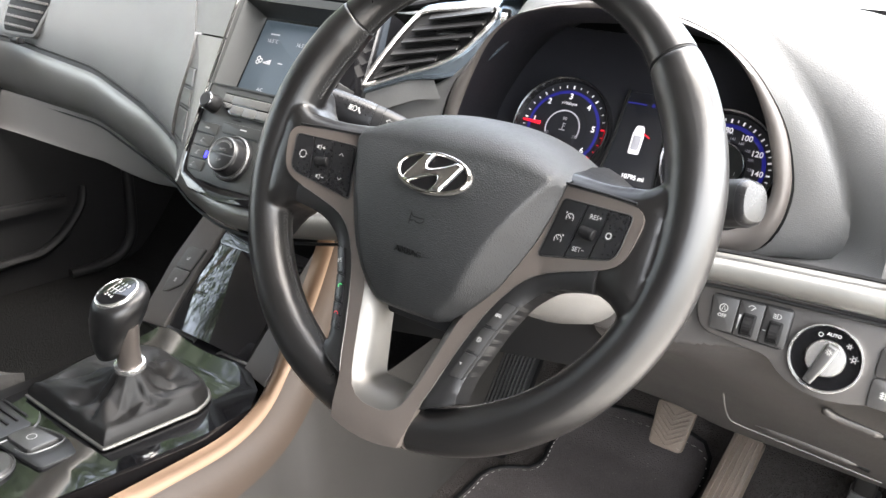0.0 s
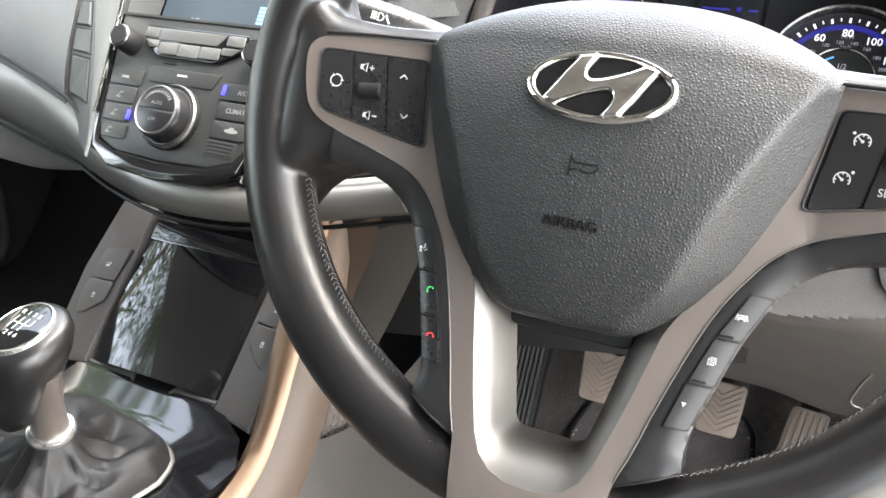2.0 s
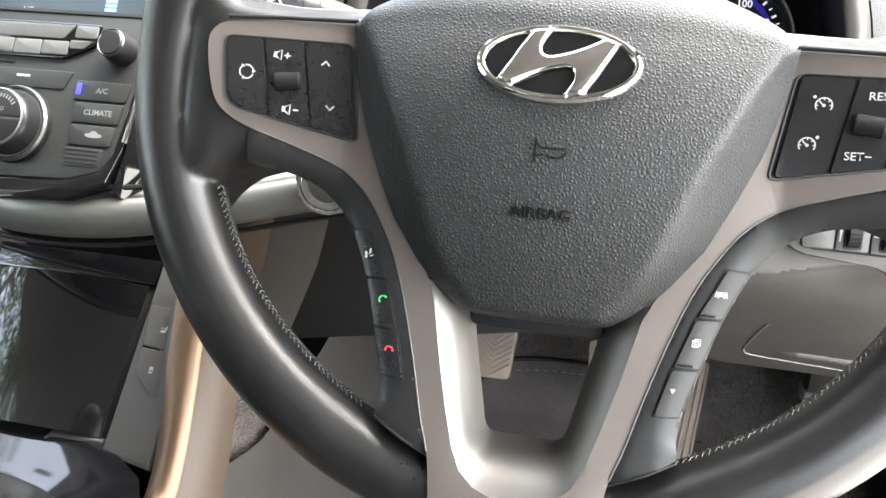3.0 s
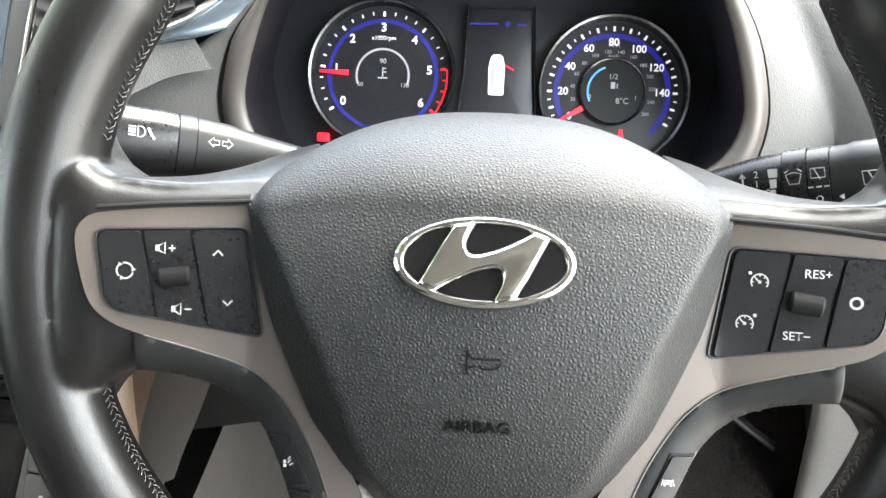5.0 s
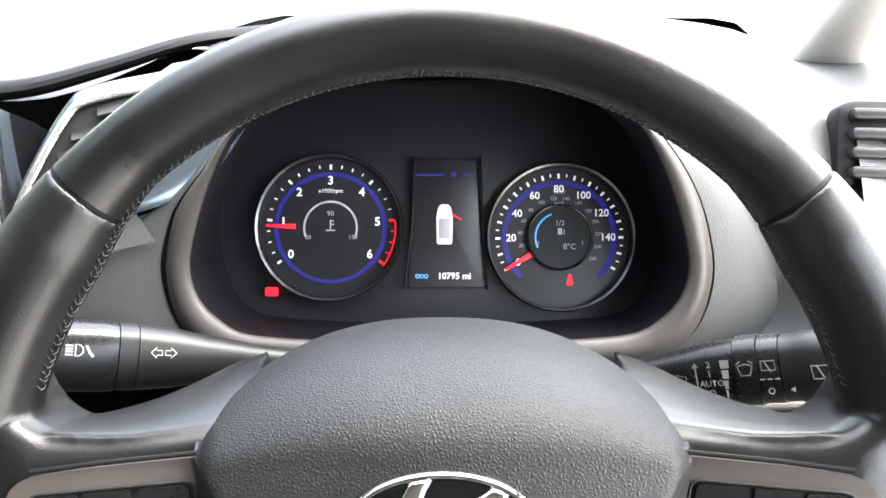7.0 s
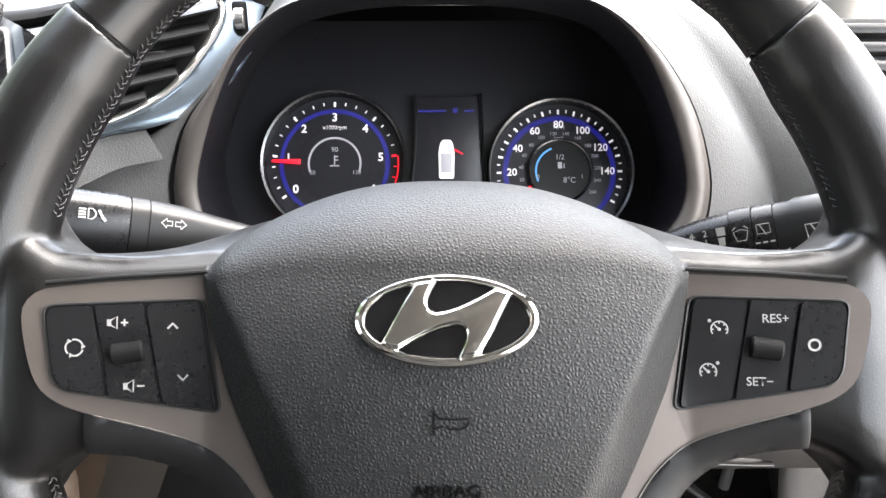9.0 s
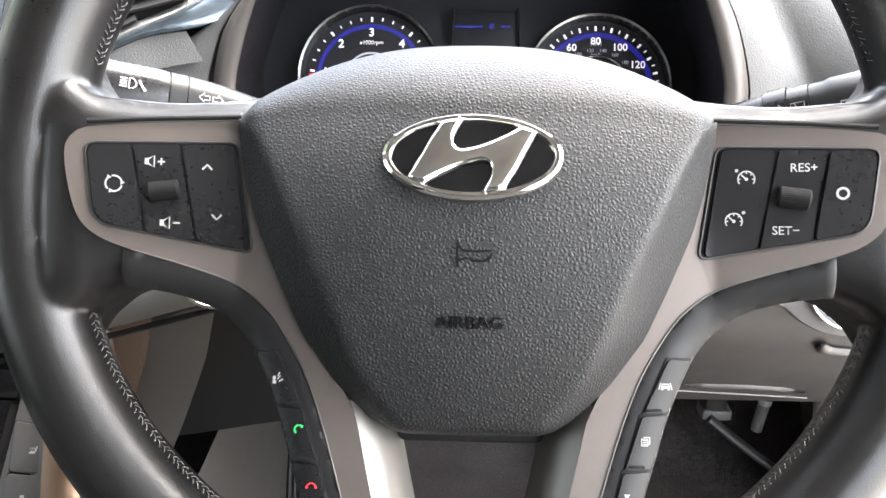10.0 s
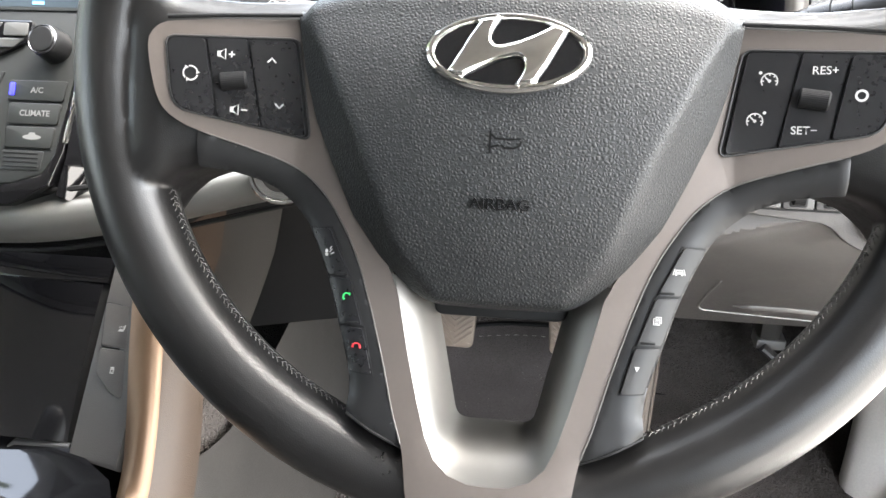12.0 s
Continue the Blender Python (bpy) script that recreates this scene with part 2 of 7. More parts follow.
def box(size, at=(0, 0, 0), bevel=0.002, bm=None, m=None):
    x, y, z = (v / 2 for v in size)
    t = Matrix.Translation(at)
    return slab(rounded([(-x, -y), (x, -y), (x, y), (-x, y)], max(bevel, 1e-4) * 1.5, 2), z, 2 * z, bevel, bm, (m @ t) if m is not None else t)


def turned(profile, seg=40, bm=None, m=None, squash=(1, 1)):
    """A body of revolution about z from rows of (radius, z)."""
    rings = []
    for r, z in profile:
        ring = [Vector((r * squash[0] * math.cos(2 * math.pi * i / seg), r * squash[1] * math.sin(2 * math.pi * i / seg), z)) for i in range(seg)]
        rings.append([m @ p for p in ring] if m is not None else ring)
    return loft(rings, bm=bm)


def sweep(path, section, closed=False, up=(0, 0, 1), bm=None, caps=True):
    """section(i, n) gives points (u, v) across the path: u to its side, v along up."""
    p = [Vector(v) for v in path]
    n = len(p)
    rings = []
    for i in range(n):
        d = (p[(i + 1) % n] - p[i - 1]) if closed else (p[min(i + 1, n - 1)] - p[max(i - 1, 0)])
        d.normalize()
        side = d.cross(Vector(up)).normalized()
        top = side.cross(d).normalized()
        rings.append([p[i] + side * u + top * v for u, v in section(i, n)])
    if closed:
        rings.append(rings[0])
    bm = loft(rings, caps=caps and not closed, bm=bm)
    if closed:
        bmesh.ops.remove_doubles(bm, verts=bm.verts, dist=1e-7)
    return bm


def oval(a, b, n=16):
    return [(a * math.cos(2 * math.pi * i / n), b * math.sin(2 * math.pi * i / n)) for i in range(n)]


def sheet(outline, height, cuts_x=(), cuts_y=(), depth=0.003, bevel=0.0007, bm=None, chamfer=0.0):
    """A curved plate: outline in x and y, lifted to height(x, y), with a skirt below its edge."""
    top = bmesh.new()
    top.faces.new([top.verts.new((*p, 0)[:3]) for p in outline])
    if chamfer:
        bmesh.ops.inset_region(top, faces=top.faces[:], thickness=chamfer, use_even_offset=True, use_boundary=True)
    for axis, cuts in ((0, cuts_x), (1, cuts_y)):
        for c in cuts:
            no = (1, 0, 0) if axis == 0 else (0, 1, 0)
            at = tuple(c * v for v in no)
            bmesh.ops.bisect_plane(top, geom=top.verts[:] + top.edges[:] + top.faces[:], plane_co=at, plane_no=no, dist=1e-6)
    bmesh.ops.triangulate(top, faces=top.faces[:])
    edge = [e for e in top.edges if len(e.link_faces) == 1]
    rim = {v for e in edge for v in e.verts}
    for v in top.verts:
        v.co.z = height(v.co.x, v.co.y) - ((chamfer or bevel * 0.6) if v in rim else 0)
    got = bmesh.ops.extrude_edge_only(top, edges=edge)
    for v in got["geom"]:
        if isinstance(v, bmesh.types.BMVert):
            v.co.z -= depth
    if bm is None:
        return top
    me = bpy.data.meshes.new("tmp")
    top.to_mesh(me)
    bm.from_mesh(me)
    bpy.data.meshes.remove(me)
    top.free()
    return bm


def grid(f, nu, nv, bm=None, wrap=False):
    """A surface f(u, v) with u and v from 0 to 1."""
    bm = bm or bmesh.new()
    vs = [[bm.verts.new(f(i / nu, j / nv)) for j in range(nv + 1)] for i in range(nu + 1)]
    for i in range(nu):
        for j in range(nv):
            bm.faces.new((vs[i][j], vs[i + 1][j], vs[i + 1][j + 1], vs[i][j + 1]))
    return bm


def stroke(lines, width, m, bm=None, h=0.0002):
    """Flat printed lines: each a list of (x, y); m puts them on a surface."""
    bm = bm or bmesh.new()
    for line in lines:
        p = [Vector((x, y, 0)) for x, y in line]
        ring = (p[0] - p[-1]).length < 1e-6 and len(p) > 3
        left, right = [], []
        for i, q in enumerate(p):
            a = p[i - 1] if i else (p[-2] if ring else q)
            c = p[i + 1] if i < len(p) - 1 else (p[1] if ring else q)
            d = (c - a).normalized()
            nrm = Vector((-d.y, d.x, 0)) * width / 2
            left.append(bm.verts.new(m @ (q + nrm + Vector((0, 0, h)))))
            right.append(bm.verts.new(m @ (q - nrm + Vector((0, 0, h)))))
        for i in range(len(p) - 1):
            bm.faces.new((left[i], right[i], right[i + 1], left[i + 1]))
    return bm


def blot(polys, m, bm=None, h=0.0002):
    """Flat printed patches."""
    bm = bm or bmesh.new()
    for poly in polys:
        bm.faces.new([bm.verts.new(m @ Vector((x, y, h))) for x, y in poly])
    return bm


def arc(cx, cy, r, a0, a1, n=16, ry=None):
    ry = r if ry is None else ry
    return [(cx + r * math.cos(radians(a0 + (a1 - a0) * i / n)), cy + ry * math.sin(radians(a0 + (a1 - a0) * i / n))) for i in range(n + 1)]


def rect(x, y, w, h):
    return [(x - w / 2, y - h / 2), (x + w / 2, y - h / 2), (x + w / 2, y + h / 2), (x - w / 2, y + h / 2)]


def lettering(words, size, m, bm=None, depth=0.0, h=0.0002, align="CENTER", wide=1.0, bold=0.0):
    """Words in the built-in font, as a mesh placed by m."""
    cu = bpy.data.curves.new("words", "FONT")
    cu.body, cu.size, cu.align_x, cu.align_y = words, size, align, "CENTER"
    cu.extrude, cu.offset, cu.resolution_u = depth, bold, 3
    ob = bpy.data.objects.new("words", cu)
    scene.collection.objects.link(ob)
    dg = bpy.context.evaluated_depsgraph_get()
    me = bpy.data.meshes.new_from_object(ob.evaluated_get(dg))
    me.transform(m @ Matrix.Translation((0, 0, h)) @ Matrix.Diagonal((wide, 1, 1, 1)))
    bm = bm or bmesh.new()
    bm.from_mesh(me)
    bpy.data.objects.remove(ob)
    bpy.data.curves.remove(cu)
    bpy.data.meshes.remove(me)
    return bm


def mirror(pts):
    return [(-p[0], *p[1:]) for p in pts]


def mm(*pts):
    return [tuple(v / 1000 for v in p) for p in pts]


def ease(t):
    t = min(max(t, 0.0), 1.0)
    return t * t * (3 - 2 * t)


def step(x, rows):
    """Piecewise linear through rows of (x, value)."""
    if x <= rows[0][0]:
        return rows[0][1]
    for (a, va), (b, vb) in zip(rows, rows[1:]):
        if x <= b:
            return va + (vb - va) * (x - a) / (b - a)
    return rows[-1][1]

# ---- steering wheel ----
WHEEL = pose(0, 0, 0.9, 66, 0, 0)
wheel = thing("steering_wheel", WHEEL, "three-spoke black leather steering wheel with taupe trim and silver lower spoke", "steering wheel")
RIM_C, RIM_R = Vector((0, 0.013, -0.018)), 0.1885


def rim_radius(a):
    """Thickness of the grip at an angle in degrees from the right, upwards."""
    s = a if a <= 90 else 180 - a
    return step(s, [(-76, 0.0170), (-70, 0.0178), (-60, 0.0186), (-25, 0.0188), (-5, 0.0195), (12, 0.0205), (34, 0.0200), (42, 0.0172), (48, 0.0156), (90, 0.0155)])


def rim_ring(a, grow=0.0, n=20):
    r = rim_radius(a) + grow
    c, s = math.cos(radians(a)), math.sin(radians(a))
    out = []
    for i in range(n):
        b = 2 * math.pi * i / n
        # the grip is thicker to the inside
        d = RIM_R - (r - 0.0155) * 0.55 + r * math.cos(b)
        out.append(RIM_C + Vector((d * c, d * s, r * 1.06 * math.sin(b))))
    return out


def rim_piece(name, a0, a1, steps, material, grow=0.0, label=""):
    return part(name, loft([rim_ring(a0 + (a1 - a0) * i / steps, grow) for i in range(steps + 1)]), material, wheel, label)


rim_piece("rim", 41.5, 138.5, 60, LEATHER, label="black leather upper rim section")
for a in (41.25, 138.75):
    rim_piece("seam", a - 0.3, a + 0.3, 2, VOID, -0.0008)


def stitches(a0, a1, count, name, thread=THREAD):
    """Slanted stitches over the seam at the inner edge of the grip."""
    bm = bmesh.new()
    rnd = random.Random(count + int(a1))
    for i in range(count):
        a = a0 + (a1 - a0) * i / (count - 1)
        for k0, k1, lean in ((27.9, 29.15, 0.75), (30.6, 29.4, 0.75)):
            lean += rnd.uniform(-0.35, 0.35)
            pts = []
            for t in (0, 0.5, 1):
                ang = a + lean * t * (1 if a1 > a0 else -1)
                ring = rim_ring(ang, 0.0002 + 0.0004 * math.sin(math.pi * t), 60)
                k = k0 + (k1 - k0) * t
                pts.append(ring[int(k)].lerp(ring[int(k) + 1], k % 1))
            mid = RIM_C + Vector((RIM_R * math.cos(radians(a)), RIM_R * math.sin(radians(a)), 0))
            sweep(pts, lambda i, n: oval(0.00030, 0.00022, 5), up=(pts[1] - mid).normalized(), bm=bm)
    return part(name, bm, thread, wheel, "row of dark stitches along the inner edge")


stitches(-68, -14, 56, "stitching")
stitches(248, 194, 56, "stitching")
stitches(17, 163, 140, "stitching", DARK_THREAD)


def bezel_n(x, y):
    n = -0.011 + max(0, abs(x) - 0.095) * 0.22 + max(0, -y - 0.05) * 0.11
    # at the bottom the trim wraps over the rim
    d = math.hypot(x, y - 0.013) - RIM_R
    if y < -0.15 and d > -0.012:
        n = min(n, 0.0030)
    return n


def on_bezel(x, y, lift=0.0, turn=0.0):
    """A place on the spoke trim, with its face."""
    t = math.atan(0.22) if abs(x) > 0.095 else 0.0
    t = -t if x > 0 else t
    return Matrix.Translation((x, y, bezel_n(x, y) + lift)) @ Matrix.Rotation(t, 4, "Y") @ Matrix.Rotation(radians(turn), 4, "Z")


# horn pad
PAD_OUT = [(-0.0895, 0.029), (-0.0875, 0.036), (-0.083, 0.041), (-0.070, 0.0545), (-0.052, 0.0677), (-0.030, 0.0775), (-0.010, 0.0862), (0.010, 0.0918), (0.030, 0.0953), (0.041, 0.0955),
           (0.048, 0.0915), (0.0525, 0.0865), (0.058, 0.0735), (0.0625, 0.0585), (0.0655, 0.041), (0.067, 0.024), (0.0676, 0.006)]
PAD_CREASE = [(-0.09, 0.024), (-0.066, 0.0435), (-0.021, 0.0605), (0.012, 0.0765), (0.032, 0.0885), (0.042, 0.094)]


PAD_LOW = [(0.0, -0.0900), (0.026, -0.0895), (0.032, -0.0880), (0.0385, -0.0840), (0.046, -0.0775), (0.0545, -0.0690), (0.0677, -0.0510), (0.0775, -0.0300), (0.0862, -0.0095), (0.0918, 0.0110), (0.0953, 0.0300), (0.0957, 0.0335)]


def pad_front(x, y):
    """Height of the pad's face."""
    xo = step(y, PAD_OUT) if y < 0.034 else 0.0957
    base = -0.0085
    n = 0.0175 - 3.6 * (y + 0.015) ** 2 - 0.8 * x * x
    xc = min(step(y, PAD_CREASE), xo * 0.985)
    if abs(x) > xc:
        t = min(1.0, (abs(x) - xc) / max(xo - xc, 1e-4))
        n = n * (1 - t) + base * t
    return max(n, base)


def pad_point(u, v):
    s = 2 * u - 1
    x = 0.0957 * math.copysign(1 - (1 - abs(s)) ** 1.25, s)
    q = abs(x) / 0.0957
    top = 0.0676 - 0.0336 * q ** 2.5
    low = step(abs(x), PAD_LOW)
    y1 = max(low + 0.0005, top - 0.004 - 0.030 * (1 - q * q))
    if v <= 0.6:
        y = low + (y1 - low) * v / 0.6
        n = pad_front(x, y)
        d = (y - low) / 0.0035
        if d < 1:
            n = -0.0085 + (n + 0.0085) * math.sqrt(max(0.0, 1 - (1 - d) ** 2))
        return Vector((x, y, n))
    # a dome that runs back behind the wheel
    a = (v - 0.6) / 0.4 * math.pi / 2
    back = top + 0.0165 - 0.002 * q * q
    n1 = pad_front(x, y1)
    return Vector((x * (1 + 0.075 * math.sin(a) ** 2), y1 + (back - y1) * math.sin(a) ** 1.08, n1 - (n1 + 0.1) * (1 - math.cos(a))))


bm = grid(pad_point, 84, 80)
bm.verts.ensure_lookup_table()
blend = [v for v in bm.verts if v.co.y > 0.03 and v.co.z > -0.06 and len(v.link_faces) == 4]
for _ in range(4):
    bmesh.ops.smooth_vert(bm, verts=blend, factor=0.5, use_axis_x=True, use_axis_y=True, use_axis_z=True)
face = [v for v in bm.verts if len(v.link_faces) == 4 and -0.083 < v.co.y < 0.05]
for _ in range(4):
    bmesh.ops.smooth_vert(bm, verts=face, factor=0.5, use_axis_x=True, use_axis_y=True, use_axis_z=True)
low_edge = [e for e in bm.edges if len(e.link_faces) == 1 and e.verts[0].co.z > -0.05 and e.verts[1].co.z > -0.05]
got = bmesh.ops.extrude_edge_only(bm, edges=low_edge)
for v in got["geom"]:
    if isinstance(v, bmesh.types.BMVert):
        v.co.z = -0.034
        v.co.x *= 0.97
        v.co.y *= 0.97
pad = part("airbag_cover", bm, PADSKIN, wheel, "grained dark grey airbag cover with creased side facets", sharp=40)


def pad_at(x, y, lift=0.0):
    def n(px, py):
        return 0.0175 - 3.6 * (py + 0.015) ** 2 - 0.8 * px * px
    e = 1e-4
    dx, dy = (n(x + e, y) - n(x, y)) / e, (n(x, y + e) - n(x, y)) / e
    z = Vector((-dx, -dy, 1)).normalized()
    ax = Vector((1, 0, dx)).normalized()
    ay = z.cross(ax)
    return Matrix.Translation((x, y, n(x, y) + lift)) @ Matrix((ax, ay, z)).transposed().to_4x4()


bm = lettering("AIRBAG", 0.0068, pad_at(-0.0005, -0.0445, 0.0003), depth=0.0004, wide=1.05)
part("lettering", bm, EMBOSS, pad, "moulded lettering, darkened for the shadow of its relief", smooth=False)
mh = pad_at(0.001, -0.0195, 0.0003)
bm = stroke([[(-0.0065, -0.0045), (-0.0065, 0.0045)], [(-0.0065, 0.0035), (-0.0045, 0.0015), (0.001, 0.0012), (0.006, 0.0016)], [(-0.0062, -0.002), (-0.003, -0.0012)],
             [(-0.002, -0.001), (-0.0005, -0.0022), (0.003, -0.0023), (0.0055, -0.0012), (0.006, 0.0006)]], 0.0008, mh, h=0.0004)
part("horn_symbol", bm, EMBOSS, pad, "moulded horn outline, darkened for its shadow lines")

# emblem
ME = pad_at(-0.0005, 0.0172, 0.0003)
bm = bmesh.new()
rings = []
for a, b, z in ((0.0340, 0.0176, -0.001), (0.0334, 0.0170, 0.0008), (0.0322, 0.0160, 0.0016), (0.0308, 0.0147, 0.0015), (0.0299, 0.0139, 0.0004), (0.0297, 0.0137, -0.001)):
    rings.append([ME @ Vector((x, y, z)) for x, y in oval(a, b, 64)])
emblem = part("emblem", loft(rings, caps=False), CHROME, wheel, "oval chrome ring on the pad")
bm = bmesh.new()
bm.faces.new([bm.verts.new(ME @ Vector((x, y, 0.0003))) for x, y in oval(0.0302, 0.0142, 64)])
part("backing", bm, GLOSS, emblem, "gloss black oval backing")


# slanted chrome figure: half of its outline, the other half is the same turned round
HALF = mm((-23.9, -9.0), (-19.6, -0.7), (-16.6, 5.4), (-13.7, 10.2), (-11.9, 13.6), (-8.0, 14.3), (-2.9, 15.0), (-5.4, 10.9), (-6.9, 6.9), (-6.5, 4.0),
          (-4.3, 2.5), (-0.7, 3.0), (5.1, 4.9), (12.3, 8.3), (18.1, 11.6), (21.0, 10.7))
figure = [(x, y) for x, y in HALF] + [(-x, -y) for x, y in HALF]
lines = []
for half in (figure[:16], figure[16:]):
    leg = curve_through([(*p, 0) for p in half[:5]], 12)
    hook = curve_through([(*p, 0) for p in half[6:15]], 30)
    lines += [(p.x, p.y) for p in leg] + [half[5]] + [(p.x, p.y) for p in hook] + [half[15]]
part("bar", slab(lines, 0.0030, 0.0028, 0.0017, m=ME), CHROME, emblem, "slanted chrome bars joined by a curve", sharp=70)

# spokes
BEZEL = mm((96, 34.4), (129, 32.3), (148, 30.4), (154.5, 29.2), (159.0, 26.0), (161.2, 20.0), (159.3, 6), (155.5, -6), (149.5, -12.5), (139, -17.5), (115, -24.6), (96, -31.5),
           (83, -41.3), (73.5, -54.2), (65.5, -68.5), (58.3, -87), (50, -113.5), (43.3, -138), (38.5, -152.5), (35.4, -172), (33.8, -180), (32.4, -186), (24, -188.2), (12, -190.2), (0, -190.8))
BEZEL = [(p.x, p.y) for p in curve_through([(*q, 0) for q in BEZEL[:20]], 90)] + BEZEL[20:]
INNER = mm((0, -166), (9, -165.5), (17.5, -162.5), (24, -156.5), (28.5, -147), (33, -132.5), (38.5, -112), (45.2, -84), (49, -76), (62, -54), (76, -30), (86, -8), (91, 16))
SWITCH_RAW = mm((96.2, 25.7), (150, 23.6), (152.6, 22.6), (153.3, 20.3), (150.4, -2.6), (148.6, -6.6), (145, -9.2), (130, -12), (89.0, -19.3))
SWITCH = [(p.x, p.y) for p in rounded(SWITCH_RAW, 0.004, 6)]
COVER_IN = mm((139, -33.5), (127, -34.8), (116, -37.2), (106, -41), (98.5, -46.5), (92, -53.2), (87, -60.5), (78.2, -80), (71.5, -101), (65.8, -119.5), (64.2, -131), (65.0, -140.0), (38.8, -153.5))
COVER_FINE = [(p.x, p.y) for p in curve_through([(*q, 0) for q in COVER_IN[:-2]], 300)] + COVER_IN[-2:]
COVER_IN = [(p.x, p.y) for p in curve_through([(*q, 0) for q in COVER_IN[:-2]], 46)] + COVER_IN[-2:]


def cover_n(x, y):
    return bezel_n(x, y) - 0.0006


for side in (1, -1):
    sg = lambda pts: pts if side > 0 else mirror(pts)
    spoke = part("spoke_trim", sheet(sg(BEZEL) + sg(INNER), bezel_n, cuts_x=[side * v for v in (0.03, 0.06, 0.095, 0.12, 0.14)], cuts_y=(-0.05, -0.1, -0.15, -0.165, -0.170, -0.175, -0.180, -0.184, -0.187, -0.189), depth=0.006), TAUPE, wheel, "taupe metallic spoke trim")
    # switch panel
    part("switch_bed", sheet(sg(SWITCH), lambda x, y: bezel_n(x, y) + 0.0003, cuts_x=[side * 0.095, side * 0.12], depth=0.003), VOID, spoke, "black recess round the switches")
    # grey line added in place of the sheen along the switch edges
    part("outline", sweep([Vector((x, y, bezel_n(x, y) + 0.0003)) for x, y in sg(SWITCH)], lambda i, n: oval(0.0005, 0.0005, 6), closed=True), PANEL, spoke, "thin grey line for the edge sheen round the switches")
    cover_out = [p for p in BEZEL if p[1] <= -0.0174 and p[1] > -0.156]
    cov = sg([(139 / 1000, -0.0176)] + [(x - 0.0002, y - 0.0003) for x, y in cover_out[1:]]) + sg(COVER_IN)[::-1]

    def rolled(x, y):
        # the cover rolls off towards its opening
        best = min((Vector((abs(x), y)) - Vector(q)).length for q in COVER_FINE)
        d = max(0.0, 1 - best / 0.010)
        return cover_n(x, y) - 0.003 * d * d
    lower = part("lower_spoke_cover", sheet(cov, rolled, cuts_x=[side * v / 1000 for v in range(42, 140, 3)], cuts_y=[-v / 1000 for v in range(20, 147, 3)], depth=0.022), COVER, wheel, "satin black lower spoke cover", sharp=50)
    # bright edge between trim and cover, and the joint where the cover meets the leather
    part("edge_line", sweep(curve_through([(x, y, bezel_n(x, y) + 0.0001) for x, y in sg(cover_out[1:-1])], 80), lambda i, n: oval(0.00035, 0.00035, 6)), SILVER, lower, "thin satin edge line")
    part("joint", sweep(curve_through([(x, y, rolled(x, y) + 0.0002) for x, y in sg(mm((38.9, -153.2), (52, -146.8), (64.8, -140.2)))], 14), lambda i, n: oval(0.0007, 0.0006, 6)), VOID, lower, "dark joint against the leather")
    # leather arm between rim and hub
    rings = []
    for i in range(15):
        x = 0.088 + 0.088 * i / 14
        yt = step(x, [(0.088, 0.0455), (0.105, 0.0440), (0.13, 0.0425), (0.150, 0.0445), (0.162, 0.051), (0.170, 0.062), (0.177, 0.078)])
        yb = step(x, [(0.088, -0.024), (0.115, -0.026), (0.138, -0.0335), (0.150, -0.0375), (0.162, -0.047), (0.170, -0.060), (0.177, -0.076)])
        nf = step(x, [(0.088, -0.0150), (0.13, -0.0060), (0.15, -0.0010), (0.160, 0.0012), (0.170, 0.0), (0.177, -0.004)])
        nb = -0.062
        ring = []
        for k in range(24):
            b = 2 * math.pi * k / 24
            cy, cz = math.cos(b), math.sin(b)
            py = (yt + yb) / 2 + (yt - yb) / 2 * math.copysign(abs(cy) ** 0.42, cy)
            pz = (nf + nb) / 2 + (nf - nb) / 2 * math.copysign(abs(cz) ** 0.42, cz)
            ring.append(Vector((side * x, py, pz)))
        rings.append(ring)
    skin = loft(rings)
    a0, a1 = (-80.5, 41.0) if side > 0 else (260.5, 139.0)
    loft([rim_ring(a0 + (a1 - a0) * i / 110, 0.0002, 28) for i in range(111)], bm=skin)
    # shoulder from the arm up to the top of the hub
    top_f = curve_through([(0.170, 0.046, -0.006), (0.150, 0.0440, -0.008), (0.125, 0.0425, -0.013), (0.105, 0.0440, -0.018), (0.092, 0.0455, -0.022), (0.080, 0.046, -0.026)], 20)
    top_b = curve_through([(0.174, 0.0430, -0.046), (0.157, 0.0420, -0.060), (0.135, 0.0470, -0.072), (0.118, 0.0540, -0.085), (0.102, 0.0622, -0.095), (0.086, 0.0680, -0.10)], 20)
    rows = []
    for w, lift in ((0, -0.004), (0, 0), (0.2, 0.0012), (0.45, 0.0018), (0.7, 0.0016), (0.9, 0.0008), (1, 0), (1, -0.030)):
        rows.append([Vector((side * (a.x + (b.x - a.x) * w), a.y + (b.y - a.y) * w + lift, a.z + (b.z - a.z) * w)) for a, b in zip(top_f, top_b)])
    loft([list(col) for col in zip(*rows)], bm=skin)
    grip = part("rim", skin, LEATHER, wheel, "black leather grip section running into the spoke arm", sharp=180)
    fuse = grip.modifiers.new("fuse", "REMESH")
    fuse.mode, fuse.voxel_size, fuse.use_smooth_shade = "VOXEL", 0.0014, True
    relax = grip.modifiers.new("relax", "SMOOTH")
    relax.factor, relax.iterations = 0.5, 10
    # groove above the trim
    part("groove", sweep([(side * x, y, n) for x, y, n in mm((95, 36.2, -10.2), (129, 34, -3.6), (153, 31.8, 1.6))], lambda i, n: oval(0.0010, 0.0010, 8)), VOID, wheel)

